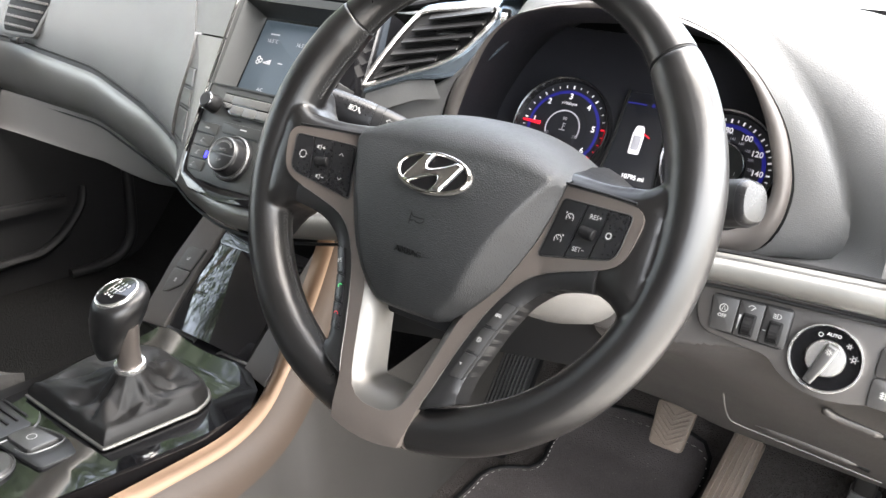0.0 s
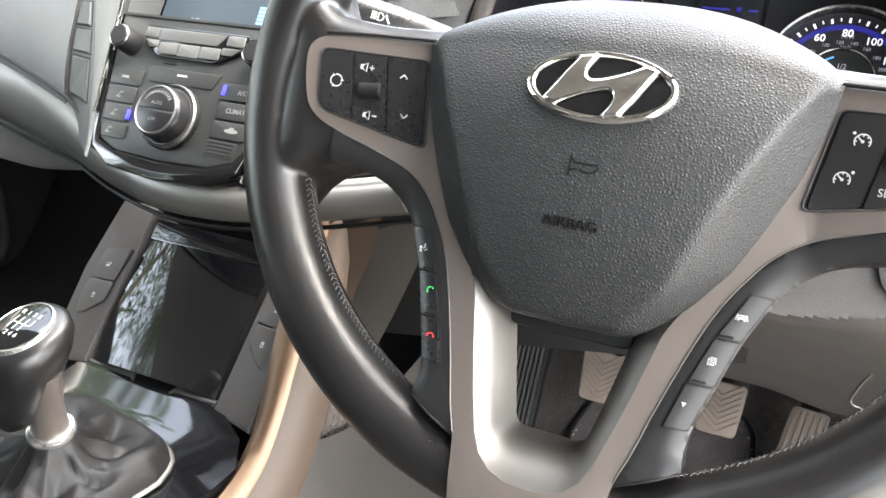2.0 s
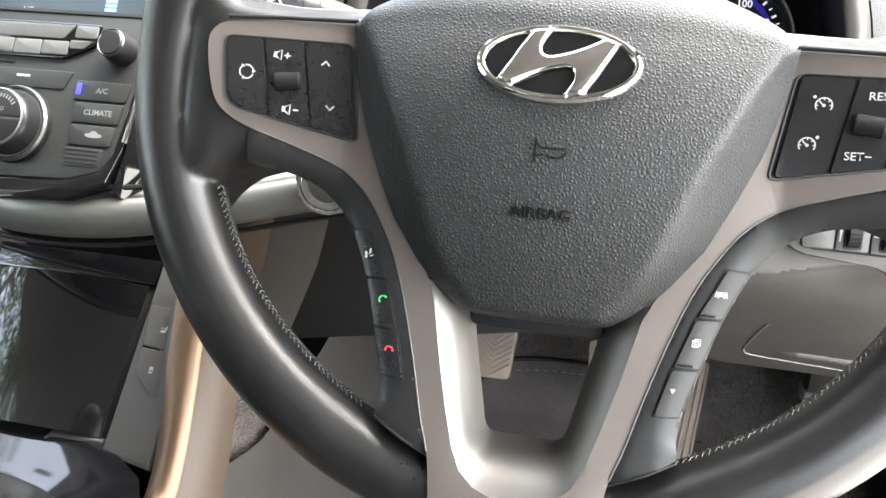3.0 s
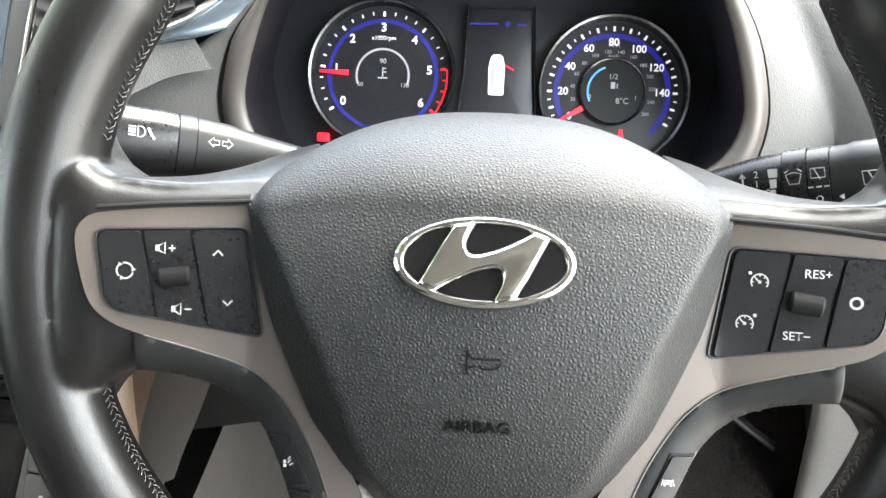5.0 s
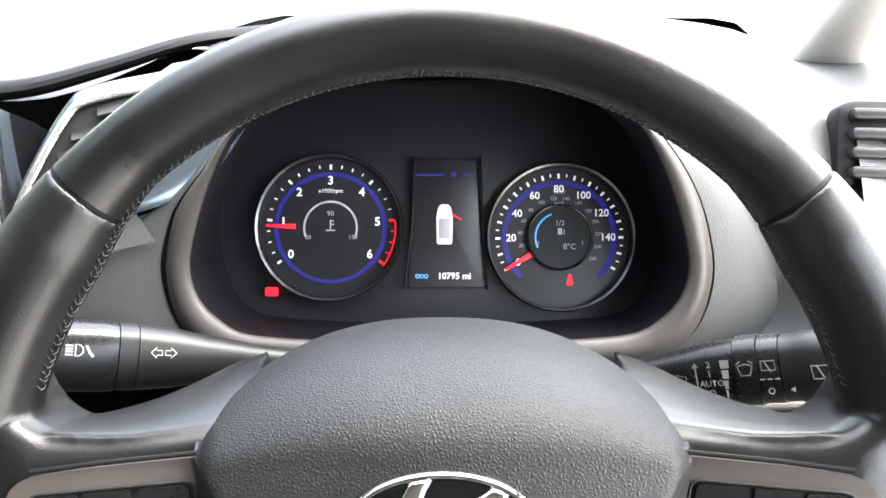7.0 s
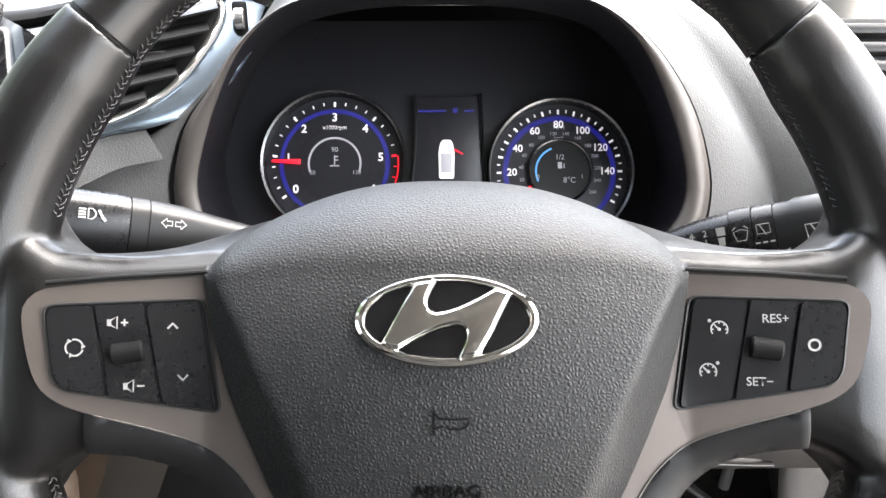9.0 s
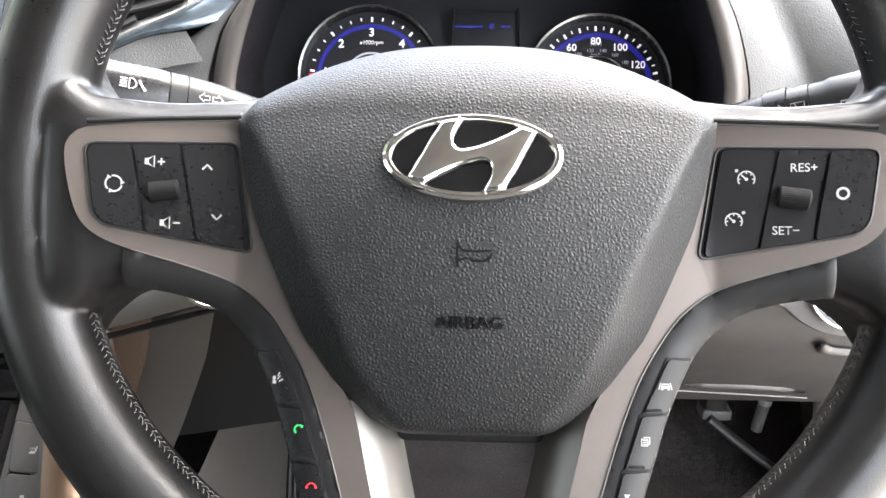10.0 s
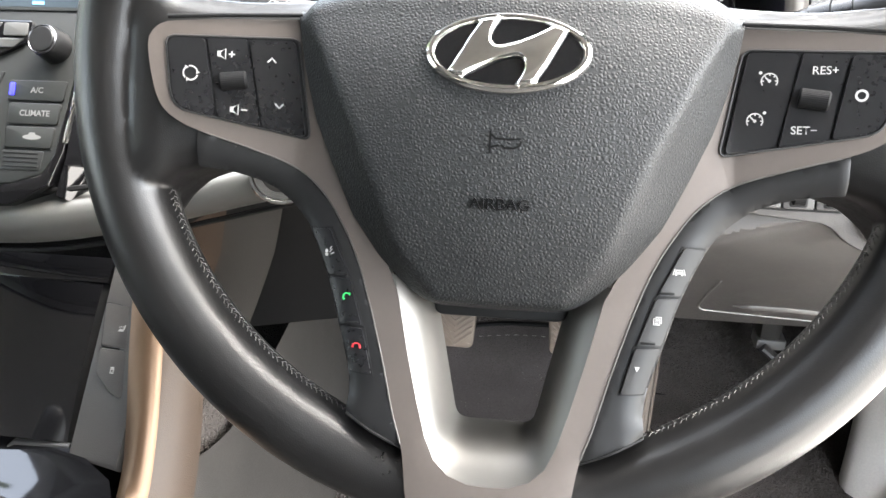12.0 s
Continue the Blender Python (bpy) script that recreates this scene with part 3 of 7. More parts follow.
# silver inside of the lower spoke
UP = mm((-49, -77), (-45.2, -84), (-38.5, -112), (-33, -132.5), (-28.5, -147), (-24, -156.5), (-17.5, -162.5), (-9, -165.5), (0, -166), (9, -165.5), (17.5, -162.5), (24, -156.5), (28.5, -147), (33, -132.5), (38.5, -112), (45.2, -84), (49, -77))
LO = mm((-33, -80), (-29.5, -92), (-24.5, -115), (-20.8, -132), (-19, -140), (-17, -143.6), (-13, -145), (-7, -145), (0, -145), (7, -145), (13, -145), (17, -143.6), (19, -140), (20.8, -132), (24.5, -115), (29.5, -92), (33, -80))
up, lo = curve_through([(*p, 0) for p in UP], 110), curve_through([(*p, 0) for p in LO], 110)
rings = []
for k in range(9):
    t = k / 8
    ring = []
    for a, b in zip(up, lo):
        q = a.lerp(b, t)
        na = bezel_n(a.x, a.y) - 0.0008
        n = na + (-0.027 - na) * (0.35 * t + 0.65 * (1 - math.sqrt(max(0.0, 1 - t * t))))
        ring.append(Vector((q.x, q.y, n)))
    rings.append(ring)
rings.append([Vector((p.x, p.y, -0.034)) for p in rings[-1]])
bm = loft(rings, closed=False)
inner = [v for v in bm.verts if len(v.link_faces) == 4]
for _ in range(10):
    bmesh.ops.smooth_vert(bm, verts=inner, factor=0.5, use_axis_x=True, use_axis_y=True, use_axis_z=True)
part("lower_spoke", bm, SILVER, wheel, "satin silver U-shaped inner face of the lower spoke", sharp=60)
bm = loft([rim_ring(261 + 18 * i / 16, 0.0004) for i in range(17)])
part("rim_sleeve", bm, TAUPE, wheel, "taupe trim closing the rim at the bottom")


# switches on the spokes
def switch_key(side, pts, name, material=BUTTON, lift=0.0014, parent=None, label="", r=0.0020, scoop=0.0):
    """A key on the spoke; scoop sinks its middle round a roller."""
    pts = pts if side > 0 else mirror(pts)
    cuts = [-0.014 + 0.0016 * k for k in range(24)] if scoop else ()
    return part(name, sheet(rounded(pts, r), lambda x, y: bezel_n(x, y) + lift - scoop * math.exp(-((y - 0.005) / 0.0075) ** 2), cuts_x=[side * 0.095], cuts_y=cuts, depth=0.0026 + scoop, chamfer=0.0006), material, parent, label)


trims = [o for o in wheel.children if o.name.startswith("spoke_trim")]
for side, spoke in zip((1, -1), trims):
    k_in = switch_key(side, mm((97.8, 24.4), (117.2, 23.7), (110.3, -15), (91.3, -18.2)), "button", parent=spoke, r=0.0026, label="black two-way button")
    k_mid = switch_key(side, mm((118.6, 23.7), (135.3, 23), (129.6, -11.4), (111.7, -14.6)), "rocker", parent=spoke, lift=0.0014, r=0.0010, scoop=0.0010, label="recessed black rocker with ribbed roller")
    k_out = switch_key(side, mm((136.6, 23), (150.4, 22.4), (152, 19.8), (149.2, -2.8), (146.6, -7), (143.6, -8.5), (131, -11.2)), "button", parent=spoke, label="black outer button")
    # roller
    mr = on_bezel(side * 0.1236, 0.0050, 0.0008, -8 * side)
    rings = []
    for i, z in enumerate((-0.0060, -0.0052, 0.0052, 0.0060)):
        r = 0.0033 if i in (0, 3) else 0.0040
        rings.append([mr @ Vector((z, r * (1 + (0.03 if k % 2 else 0)) * math.cos(math.pi * k / 32), r * (1 + (0.03 if k % 2 else 0)) * math.sin(math.pi * k / 32))) for k in range(64)])
    part("roller", loft(rings), RUBBER, k_mid, "ribbed black roller")

A, B = trims  # the one with the cruise keys, the one with the audio keys
ink = lambda x, y, lift=0.0016, turn=0: on_bezel(x, y, lift, turn)


def gauge_icon(m, dot):
    bm = stroke([arc(0, 0, 0.0031, -35, 215, 20)], 0.00055, m)
    for a in range(0, 181, 45):
        stroke([[(0.0021 * math.cos(radians(a)), 0.0021 * math.sin(radians(a))), (0.0028 * math.cos(radians(a)), 0.0028 * math.sin(radians(a)))]], 0.0005, m, bm)
    stroke([[(0, 0), (-0.0016, 0.0014)]], 0.0006, m, bm)
    blot([[(x * 0.0007, y * 0.0007) for x, y in oval(1, 1, 8)], [(dot[0] + x * 0.0007, dot[1] + y * 0.0007) for x, y in oval(1, 1, 8)]], m, bm)
    return bm


keys = [o for o in A.children if o.name.startswith("button")]
part("symbol", gauge_icon(ink(0.1065, 0.0125), (-0.0036, 0.0034)), PRINT, keys[0], "white cruise control symbol")
part("symbol", gauge_icon(ink(0.1020, -0.0040), (0.0036, 0.0034)), PRINT, keys[0], "white speed limiter symbol")
part("symbol", stroke([arc(0, 0, 0.0020, 0, 360, 24)], 0.0009, ink(0.1402, 0.0065)), PRINT, keys[1], "white ring symbol")
rock = [o for o in A.children if o.name.startswith("rocker")][0]
part("lettering", lettering("RES+", 0.0047, ink(0.1268, 0.0165, 0.0016, 0), wide=1.0, bold=0.00003), PRINT, rock, "white RES+ lettering", smooth=False)
part("lettering", lettering("SET\u2212", 0.0047, ink(0.1205, -0.0078, 0.0016, 0), wide=1.0, bold=0.00003), PRINT, rock, "white SET- lettering", smooth=False)
keys = [o for o in B.children if o.name.startswith("button")]
part("symbol", stroke([[(-0.0019, -0.001), (0, 0.001), (0.0019, -0.001)]], 0.0008, ink(-0.1072, 0.0150)), PRINT, keys[0], "white up arrow")
part("symbol", stroke([[(-0.0019, 0.001), (0, -0.001), (0.0019, 0.001)]], 0.0008, ink(-0.1032, -0.0050)), PRINT, keys[0], "white down arrow")
bm = stroke([arc(0, 0, 0.0031, a, a + 95, 8) for a in (10, 130, 250)], 0.00065, ink(-0.1418, 0.0072))
blot([[(0.0031 * math.cos(radians(a)) + dx * 0.0011, 0.0031 * math.sin(radians(a)) + dy * 0.0011) for dx, dy in ((1, 0), (-0.5, 0.86), (-0.5, -0.86))] for a in (8, 128, 248)], ink(-0.1418, 0.0072), bm)
part("symbol", bm, PRINT, keys[1], "white mode symbol of turning arrows")
rock = [o for o in B.children if o.name.startswith("rocker")][0]
for yy, xx, plus in ((0.0165, -0.1268, True), (-0.0078, -0.1205, False)):
    m = ink(xx, yy, 0.0016) @ Matrix.Diagonal((0.9, 0.9, 1, 1))
    bm = stroke([[(-0.0042, -0.0012), (-0.0042, 0.0012), (-0.0026, 0.0012), (-0.0004, 0.0026), (-0.0004, -0.0026), (-0.0026, -0.0012), (-0.0042, -0.0012)]], 0.0006, m)
    blot([[(-0.0042, -0.0012), (-0.0027, -0.0012), (-0.0027, 0.0012), (-0.0042, 0.0012)], rect(0.0026, 0, 0.0030, 0.0007)], m, bm)
    if plus:
        blot([rect(0.0026, 0, 0.0007, 0.0030)], m, bm, h=0.00025)
    part("symbol", bm, PRINT, rock, "white volume symbol")

# keys on the lower spokes
def cover_x(y):
    """Where the lower spoke cover ends at a height."""
    return min(COVER_FINE, key=lambda q: abs(q[1] - y))[0]


def low_key(inner_top, inner_low, y0, y1, grow=0.0):
    """Outline of a key that ends along the curved edge of the cover."""
    outer = [(cover_x(y) - 0.0014 + 0.6 * grow, y) for y in [y0 + grow + (y1 - y0 - 2 * grow) * k / 6 for k in range(7)]]
    return [(inner_top[0] - grow, inner_top[1] + grow)] + outer + [(inner_low[0] - grow, inner_low[1] - grow)]


LOW_ENDS = [((0.0776, -0.0586), (0.0674, -0.0793), -0.0590, -0.0789), ((0.0669, -0.0806), (0.0599, -0.1008), -0.0802, -0.1003), ((0.0594, -0.1021), (0.0540, -0.1216), -0.1016, -0.1210)]
LOW_KEYS = [low_key(*q) for q in LOW_ENDS]
covers = [o for o in wheel.children if o.name.startswith("lower_spoke_cover")]
lows = {}
for side, cov in zip((1, -1), covers):
    for i, pts in enumerate(LOW_KEYS):
        q = pts if side > 0 else mirror(pts)
        # right-hand keys take the paler colour in place of sky light
        key = part("button", sheet(rounded(q, 0.0012), lambda x, y: rolled(x, y) + 0.0017, cuts_x=[side * (0.052 + 0.002 * c) for c in range(20)], cuts_y=[-0.058 - 0.003 * c for c in range(22)], depth=0.0030, chamfer=0.0005), KEYSKY if side > 0 else BUTTON, cov, "flush black button")
        lows[side, i] = key
        bed = low_key(*LOW_ENDS[i], grow=0.0008)
        part("key_gap", sheet(bed if side > 0 else mirror(bed), lambda x, y: rolled(x, y) + 0.0006, cuts_x=[side * (0.052 + 0.002 * c) for c in range(20)], cuts_y=[-0.058 - 0.003 * c for c in range(22)], depth=0.0030, bevel=0.0002), VOID, key, "dark gap round the button")
        if i < 2:
            # little gap mark between the keys
            x0, y0 = pts[7][0] * side, pts[7][1]
            part("slot", slab(rounded(rect(x0 - side * 0.0060, y0 + 0.0008, 0.0062, 0.0011), 0.0004, 2), 0.0016, 0.0008, 0.0002, m=on_bezel(0, 0, bezel_n(x0, y0) - bezel_n(0, 0))), VOID, key)
m = on_bezel(0.0757, -0.0688, 0.0014) @ Matrix.Diagonal((0.7, 0.7, 1, 1))
bm = stroke([[(-0.0024, -0.0016), (-0.0018, 0.0014), (0.0018, 0.0014), (0.0024, -0.0016)], [(-0.0036, -0.0018), (-0.0026, 0.0020)], [(0.0036, -0.0018), (0.0026, 0.0020)]], 0.0006, m)
blot([rect(0, -0.0004, 0.0034, 0.0014), rect(-0.0017, -0.0016, 0.0010, 0.0008), rect(0.0017, -0.0016, 0.0010, 0.0008), rect(0, 0.0012, 0.0026, 0.0008)], m, bm)
part("symbol", bm, PRINT, lows[1, 0], "white lane keeping symbol")
m = on_bezel(0.0677, -0.0899, 0.0014) @ Matrix.Diagonal((0.7, 0.7, 1, 1))
bm = stroke([[(-0.0022, -0.0022), (-0.0022, 0.0016), (0.0012, 0.0016), (0.0012, -0.0022), (-0.0022, -0.0022)], [(-0.0012, 0.0025), (0.0022, 0.0025), (0.0022, -0.0014)]], 0.0006, m)
blot([rect(-0.0005, y, 0.0022, 0.0005) for y in (0.0008, -0.0003, -0.0014)], m, bm)
part("symbol", bm, PRINT, lows[1, 1], "white trip page symbol")
m = on_bezel(0.0603, -0.1106, 0.0014) @ Matrix.Diagonal((0.7, 0.7, 1, 1))
part("symbol", blot([[(-0.0016, 0.0015), (0, -0.0015), (0.0016, 0.0015)][::-1]], m), PRINT, lows[1, 2], "white triangle")
m = on_bezel(-0.0765, -0.0688, 0.0014) @ Matrix.Diagonal((0.7, 0.7, 1, 1))
bm = blot([[(-0.0022 + 0.0010 * x, 0.0002 + 0.0013 * y) for x, y in oval(1, 1, 10)], [(-0.003, -0.003), (-0.0012, -0.003), (-0.001, -0.0012), (-0.003, -0.0012)]], m)
stroke([[(-0.0004, -0.0006), (0.0014, 0.0016)], [(-0.0002, 0.0012), (0.0010, 0.0034)], [(0.0006, -0.0018), (0.0028, -0.0004)]], 0.0007, m, bm)
part("symbol", bm, PRINT, lows[-1, 0], "white voice symbol")
m = on_bezel(-0.0677, -0.0879, 0.0014, 40) @ Matrix.Diagonal((0.7, 0.7, 1, 1))
bm = stroke([arc(0, -0.0012, 0.0026, 20, 160, 10)], 0.0010, m)
blot([rect(-0.0024, -0.0006, 0.0014, 0.0017), rect(0.0024, -0.0006, 0.0014, 0.0017)], m, bm)
part("symbol", bm, GREEN, lows[-1, 1], "green call symbol")
m = on_bezel(-0.0613, -0.1096, 0.0014, 0) @ Matrix.Diagonal((0.7, 0.7, 1, 1))
bm = stroke([arc(0, -0.0010, 0.0026, 15, 165, 10)], 0.0010, m)
blot([rect(-0.0024, -0.0006, 0.0014, 0.0015), rect(0.0024, -0.0006, 0.0014, 0.0015)], m, bm)
part("symbol", bm, RED, lows[-1, 2], "red hang-up symbol")

# ---- steering column and stalks ----
column = thing("steering_column", WHEEL, "dark grey plastic steering column shroud behind the wheel", "steering column")
rings = []
for n, a, b, cy in ((-0.030, 0.046, 0.044, 0.0), (-0.060, 0.050, 0.048, 0.0), (-0.066, 0.062, 0.056, 0.004), (-0.10, 0.068, 0.066, 0.004), (-0.16, 0.072, 0.066, -0.006), (-0.24, 0.076, 0.060, -0.016), (-0.30, 0.076, 0.056, -0.016)):
    rings.append([Vector((a * math.copysign(abs(math.cos(t)) ** 0.8, math.cos(t)), cy + b * math.copysign(abs(math.sin(t)) ** 0.8, math.sin(t)), n)) for t in [2 * math.pi * i / 40 for i in range(40)]])
part("shroud", loft(rings), SHROUD, column, "grained plastic shroud", sharp=50)
part("hub", turned([(0.0, -0.030), (0.045, -0.030), (0.050, -0.033), (0.050, -0.048), (0.0, -0.050)], 40), VOID, column, "black hub behind the pad")
# frame plate behind the lower spoke
part("wheel_frame", slab(rounded(mm((-36, -60), (36, -60), (30, -96), (-30, -96)), 0.004), -0.026, 0.006, 0.001), VOID, column)


def stalk(name, root, tip, label, group=""):
    """A control stalk; its own z runs from the column to the tip, its y upwards."""
    z = (Vector(tip) - Vector(root)).normalized()
    y = (Vector((0, 0.3, 1)) - z * Vector((0, 0.3, 1)).dot(z)).normalized()
    x = y.cross(z)
    m = Matrix((x, y, z)).transposed().to_4x4()
    m.translation = root
    return thing(name, m, label, "control stalk", "column stalks"), (Vector(tip) - Vector(root)).length


def stalk_rings(rows, n=28, power=0.75):
    rings = []
    for z, a, b in rows:
        rings.append([Vector((a * math.copysign(abs(math.cos(t)) ** power, math.cos(t)), b * math.copysign(abs(math.sin(t)) ** power, math.sin(t)), z)) for t in [2 * math.pi * i / n for i in range(n)]])
    return loft(rings)


lst, ln = stalk("indicator_stalk", (-0.0554, 0.177, 0.881), (-0.2084, 0.107, 0.926), "black plastic indicator stalk with headlamp switch symbols", "column stalks")
part("arm", stalk_rings([(0.0, 0.008, 0.0055), (0.03, 0.0078, 0.0062), (0.055, 0.0092, 0.0084), (0.082, 0.0120, 0.0124), (0.100, 0.0136, 0.0154), (0.1173, 0.0138, 0.0168)]), COVER, lst, "tapered arm")
part("ring", stalk_rings([(0.1179, 0.0139, 0.0170), (0.1265, 0.0140, 0.0171)]), COVER, lst)
part("gap", stalk_rings([(0.1155, 0.0130, 0.0160), (0.1305, 0.0130, 0.0160)]), VOID, lst)
part("grip", stalk_rings([(0.1273, 0.0140, 0.0172), (0.1335, 0.0146, 0.0178), (0.1705, 0.0144, 0.0176), (0.1765, 0.0134, 0.0164), (0.1795, 0.010, 0.012)]), BUTTON, lst, "twist grip")


def on_stalk(ob, z, up, depth, right):
    """Print frame on a stalk's driver side: x to the reader's right."""
    m = ob.matrix_world
    zz = m.to_3x3() @ Vector((0, 0, 1))
    away = Vector((0, -1, 0.35 if right > 0 else 0.75))
    away = (away - zz * away.dot(zz)).normalized()
    ax = zz * right
    ay = away.cross(ax)
    f = Matrix((ax, ay, away)).transposed().to_4x4()
    f.translation = m.translation + zz * z + away * depth + ay * up
    return m.inverted() @ f


m = on_stalk(lst, 0.1060, 0.0, 0.0164, -1)
bm = stroke([[(-0.0062, 0), (-0.0035, 0.0026), (-0.0035, 0.0012), (-0.0008, 0.0012), (-0.0008, -0.0012), (-0.0035, -0.0012), (-0.0035, -0.0026), (-0.0062, 0)],
             [(0.0062, 0), (0.0035, 0.0026), (0.0035, 0.0012), (0.0008, 0.0012), (0.0008, -0.0012), (0.0035, -0.0012), (0.0035, -0.0026), (0.0062, 0)]], 0.0005, m)
part("symbol", bm, PRINT, lst, "white turn signal arrows")
m = on_stalk(lst, 0.1462, 0.0, 0.0176, -1)
bm = stroke([[(-0.0008, -0.0028), (-0.0008, 0.0028), (0.0012, 0.0026), (0.0026, 0.0010), (0.0026, -0.0010), (0.0012, -0.0026), (-0.0008, -0.0028)]], 0.0006, m)
blot([rect(-0.0036, y, 0.0034, 0.0008) for y in (-0.0022, -0.0007, 0.0007, 0.0022)], m, bm)
stroke([[(0.0040, 0.0024), (0.0056, -0.0010), (0.0072, -0.0030)]], 0.0012, m, bm)
part("symbol", bm, PRINT, lst, "white headlamp symbol")

rst, ln = stalk("wiper_stalk", (0.055, 0.1774, 0.8660), (0.2055, 0.1034, 0.9228), "black wiper stalk with white printed settings", "column stalks")
part("arm", stalk_rings([(0.0, 0.008, 0.0055), (0.03, 0.0078, 0.0062), (0.060, 0.0092, 0.0084), (0.088, 0.0122, 0.0128), (0.103, 0.0138, 0.0156), (0.1180, 0.0142, 0.0166)]), BUTTON, rst, "tapered arm")
part("ring", stalk_rings([(0.1186, 0.0150, 0.0178), (0.1294, 0.0152, 0.0180)]), BUTTON, rst, "ribbed speed ring")
part("ring", stalk_rings([(0.1301, 0.0147, 0.0172), (0.1398, 0.0147, 0.0172)]), BUTTON, rst, "rear wiper ring")
part("gap", stalk_rings([(0.1165, 0.0136, 0.0160), (0.1425, 0.0136, 0.0160)]), VOID, rst)
part("grip", stalk_rings([(0.1405, 0.0145, 0.0168), (0.1470, 0.0145, 0.0168), (0.1500, 0.0152, 0.0178), (0.1705, 0.0152, 0.0178), (0.1722, 0.0148, 0.0172)]), COVER, rst, "end grip")
part("cap", stalk_rings([(0.1722, 0.0146, 0.0170), (0.1762, 0.0140, 0.0162), (0.1790, 0.0118, 0.0136), (0.1798, 0.006, 0.007)]), BUTTON, rst, "rounded grey end cap")
ms = lambda z, up: on_stalk(rst, z + (0.0220 if z < 0.1 else 0.0188), up, 0.0158, 1)
bm = stroke([[(-0.0045, 0.0030), (0, 0.0042), (0.0045, 0.0030), (0.0028, -0.0030), (0, -0.0022), (-0.0028, -0.0030), (-0.0045, 0.0030)], [(-0.0030, 0.0036), (0.0016, -0.0036)]], 0.0005, ms(0.0682, -0.0008))
part("symbol", bm, PRINT, rst, "white wiper symbol")
bm = stroke([[(0, -0.0105), (0, 0.0092)], [(-0.0012, 0.0072), (0, 0.0096), (0.0012, 0.0072)]], 0.0007, ms(0.0778, -0.0005))
for txt, up, size in (("2", 0.0078, 0.0048), ("1", 0.0030, 0.0048), ("AUTO", -0.0020, 0.0044), ("O", -0.0070, 0.0046)):
    lettering(txt, size, ms(0.0845 + (0.0006 if txt == "AUTO" else 0), up), bm, bold=0.00005)
stroke([[(-0.0012, 0.0006), (0, -0.0006), (0.0012, 0.0006)]], 0.0005, ms(0.0852, -0.0110), bm)
for k, (h0, w0, w1) in enumerate(((0.0078, 0.0042, 0.0046), (0.0025, 0.0030, 0.0036), (-0.0028, 0.0018, 0.0024), (-0.0078, 0.0008, 0.0012))):
    blot([[(-w0 / 2, -0.0022), (w0 / 2, -0.0022), (w1 / 2, 0.0022), (-w1 / 2, 0.0022)]], ms(0.0925 - k * 0.0002, h0), bm)
part("lettering", bm, PRINT, rst, "white settings scale 2, 1, AUTO, O", smooth=False)
bm = stroke([[(-0.0036, 0.0026), (0, 0.0036), (0.0036, 0.0026), (0.0022, -0.0022), (-0.0022, -0.0022), (-0.0036, 0.0026)], [(-0.0040, 0.0036), (-0.0020, 0.0052)], [(0.0040, 0.0036), (0.0020, 0.0052)]], 0.0005, ms(0.1053, 0.0035))
stroke([[(-0.0032, 0.0026), (0.0032, 0.0026), (0.0032, -0.0022), (-0.0032, -0.0022), (-0.0032, 0.0026)], [(-0.0016, 0.0026), (0.0010, -0.0030)]], 0.0005, ms(0.1163, 0.0055), bm)
blot([rect(dx, 0, 0.0024, 0.0008) for dx in (-0.0036, 0, 0.0036)], ms(0.1163, -0.0012), bm)
stroke([arc(0, 0, 0.0014, 0, 360, 14)], 0.0005, ms(0.1163, -0.0072), bm)
blot([[(-0.0014, 0), (0.0010, 0.0014), (0.0010, -0.0014)][::-1]], ms(0.1262, -0.0070), bm)
stroke([[(-0.0046, 0.0032), (0.0046, 0.0032), (0.0040, -0.0032), (-0.0040, -0.0032), (-0.0046, 0.0032)], [(-0.0020, 0.0032), (0.0014, -0.0044)]], 0.0006, on_stalk(rst, 0.1590, 0.001, 0.0162, 1), bm)
part("symbol", bm, PRINT, rst, "white washer and rear wiper symbols")
bm = bmesh.new()
for i in range(12):
    for j in range(4):
        blot([rect(-0.0042 + 0.0008 * i, -0.0120 + 0.0010 * j, 0.0006, 0.0004)], ms(0.1053, 0), bm)
part("knurl", bm, PANEL, rst)

# ---- instrument cluster ----
cluster = thing("instrument_cluster", WHEEL, "black instrument cluster with two lit dials and a small display", "instrument cluster")
CN = -0.372
part("face", slab(rounded(mm((-200, 50), (200, 50), (200, 275), (-200, 275)), 0.03), CN - 0.003, 0.004, 0.001), DIALFACE, cluster, "matt black dial board")


def flat(x, y, lift=0.0, turn=0.0):
    return pose(x, y, CN + lift, 0, 0, turn)


def dial(cx, cy, r, label):
    """A round dial with a sunk face and a ring dimmed for the hood's shade."""
    m = flat(cx, cy)
    d = part("dial", turned([(r * 1.035, -0.003), (r * 1.035, 0.010), (r * 1.015, 0.013), (r * 0.985, 0.012), (r * 0.975, 0.004), (r * 0.97, 0.0)], 72, m=m), RING, cluster, label)
    bm = bmesh.new()
    bm.faces.new([bm.verts.new(m @ Vector((x, y, 0.0004))) for x, y in oval(r * 0.975, r * 0.975, 72)])
    part("dial_face", bm, DIALFACE, d, "black dial face")
    return d


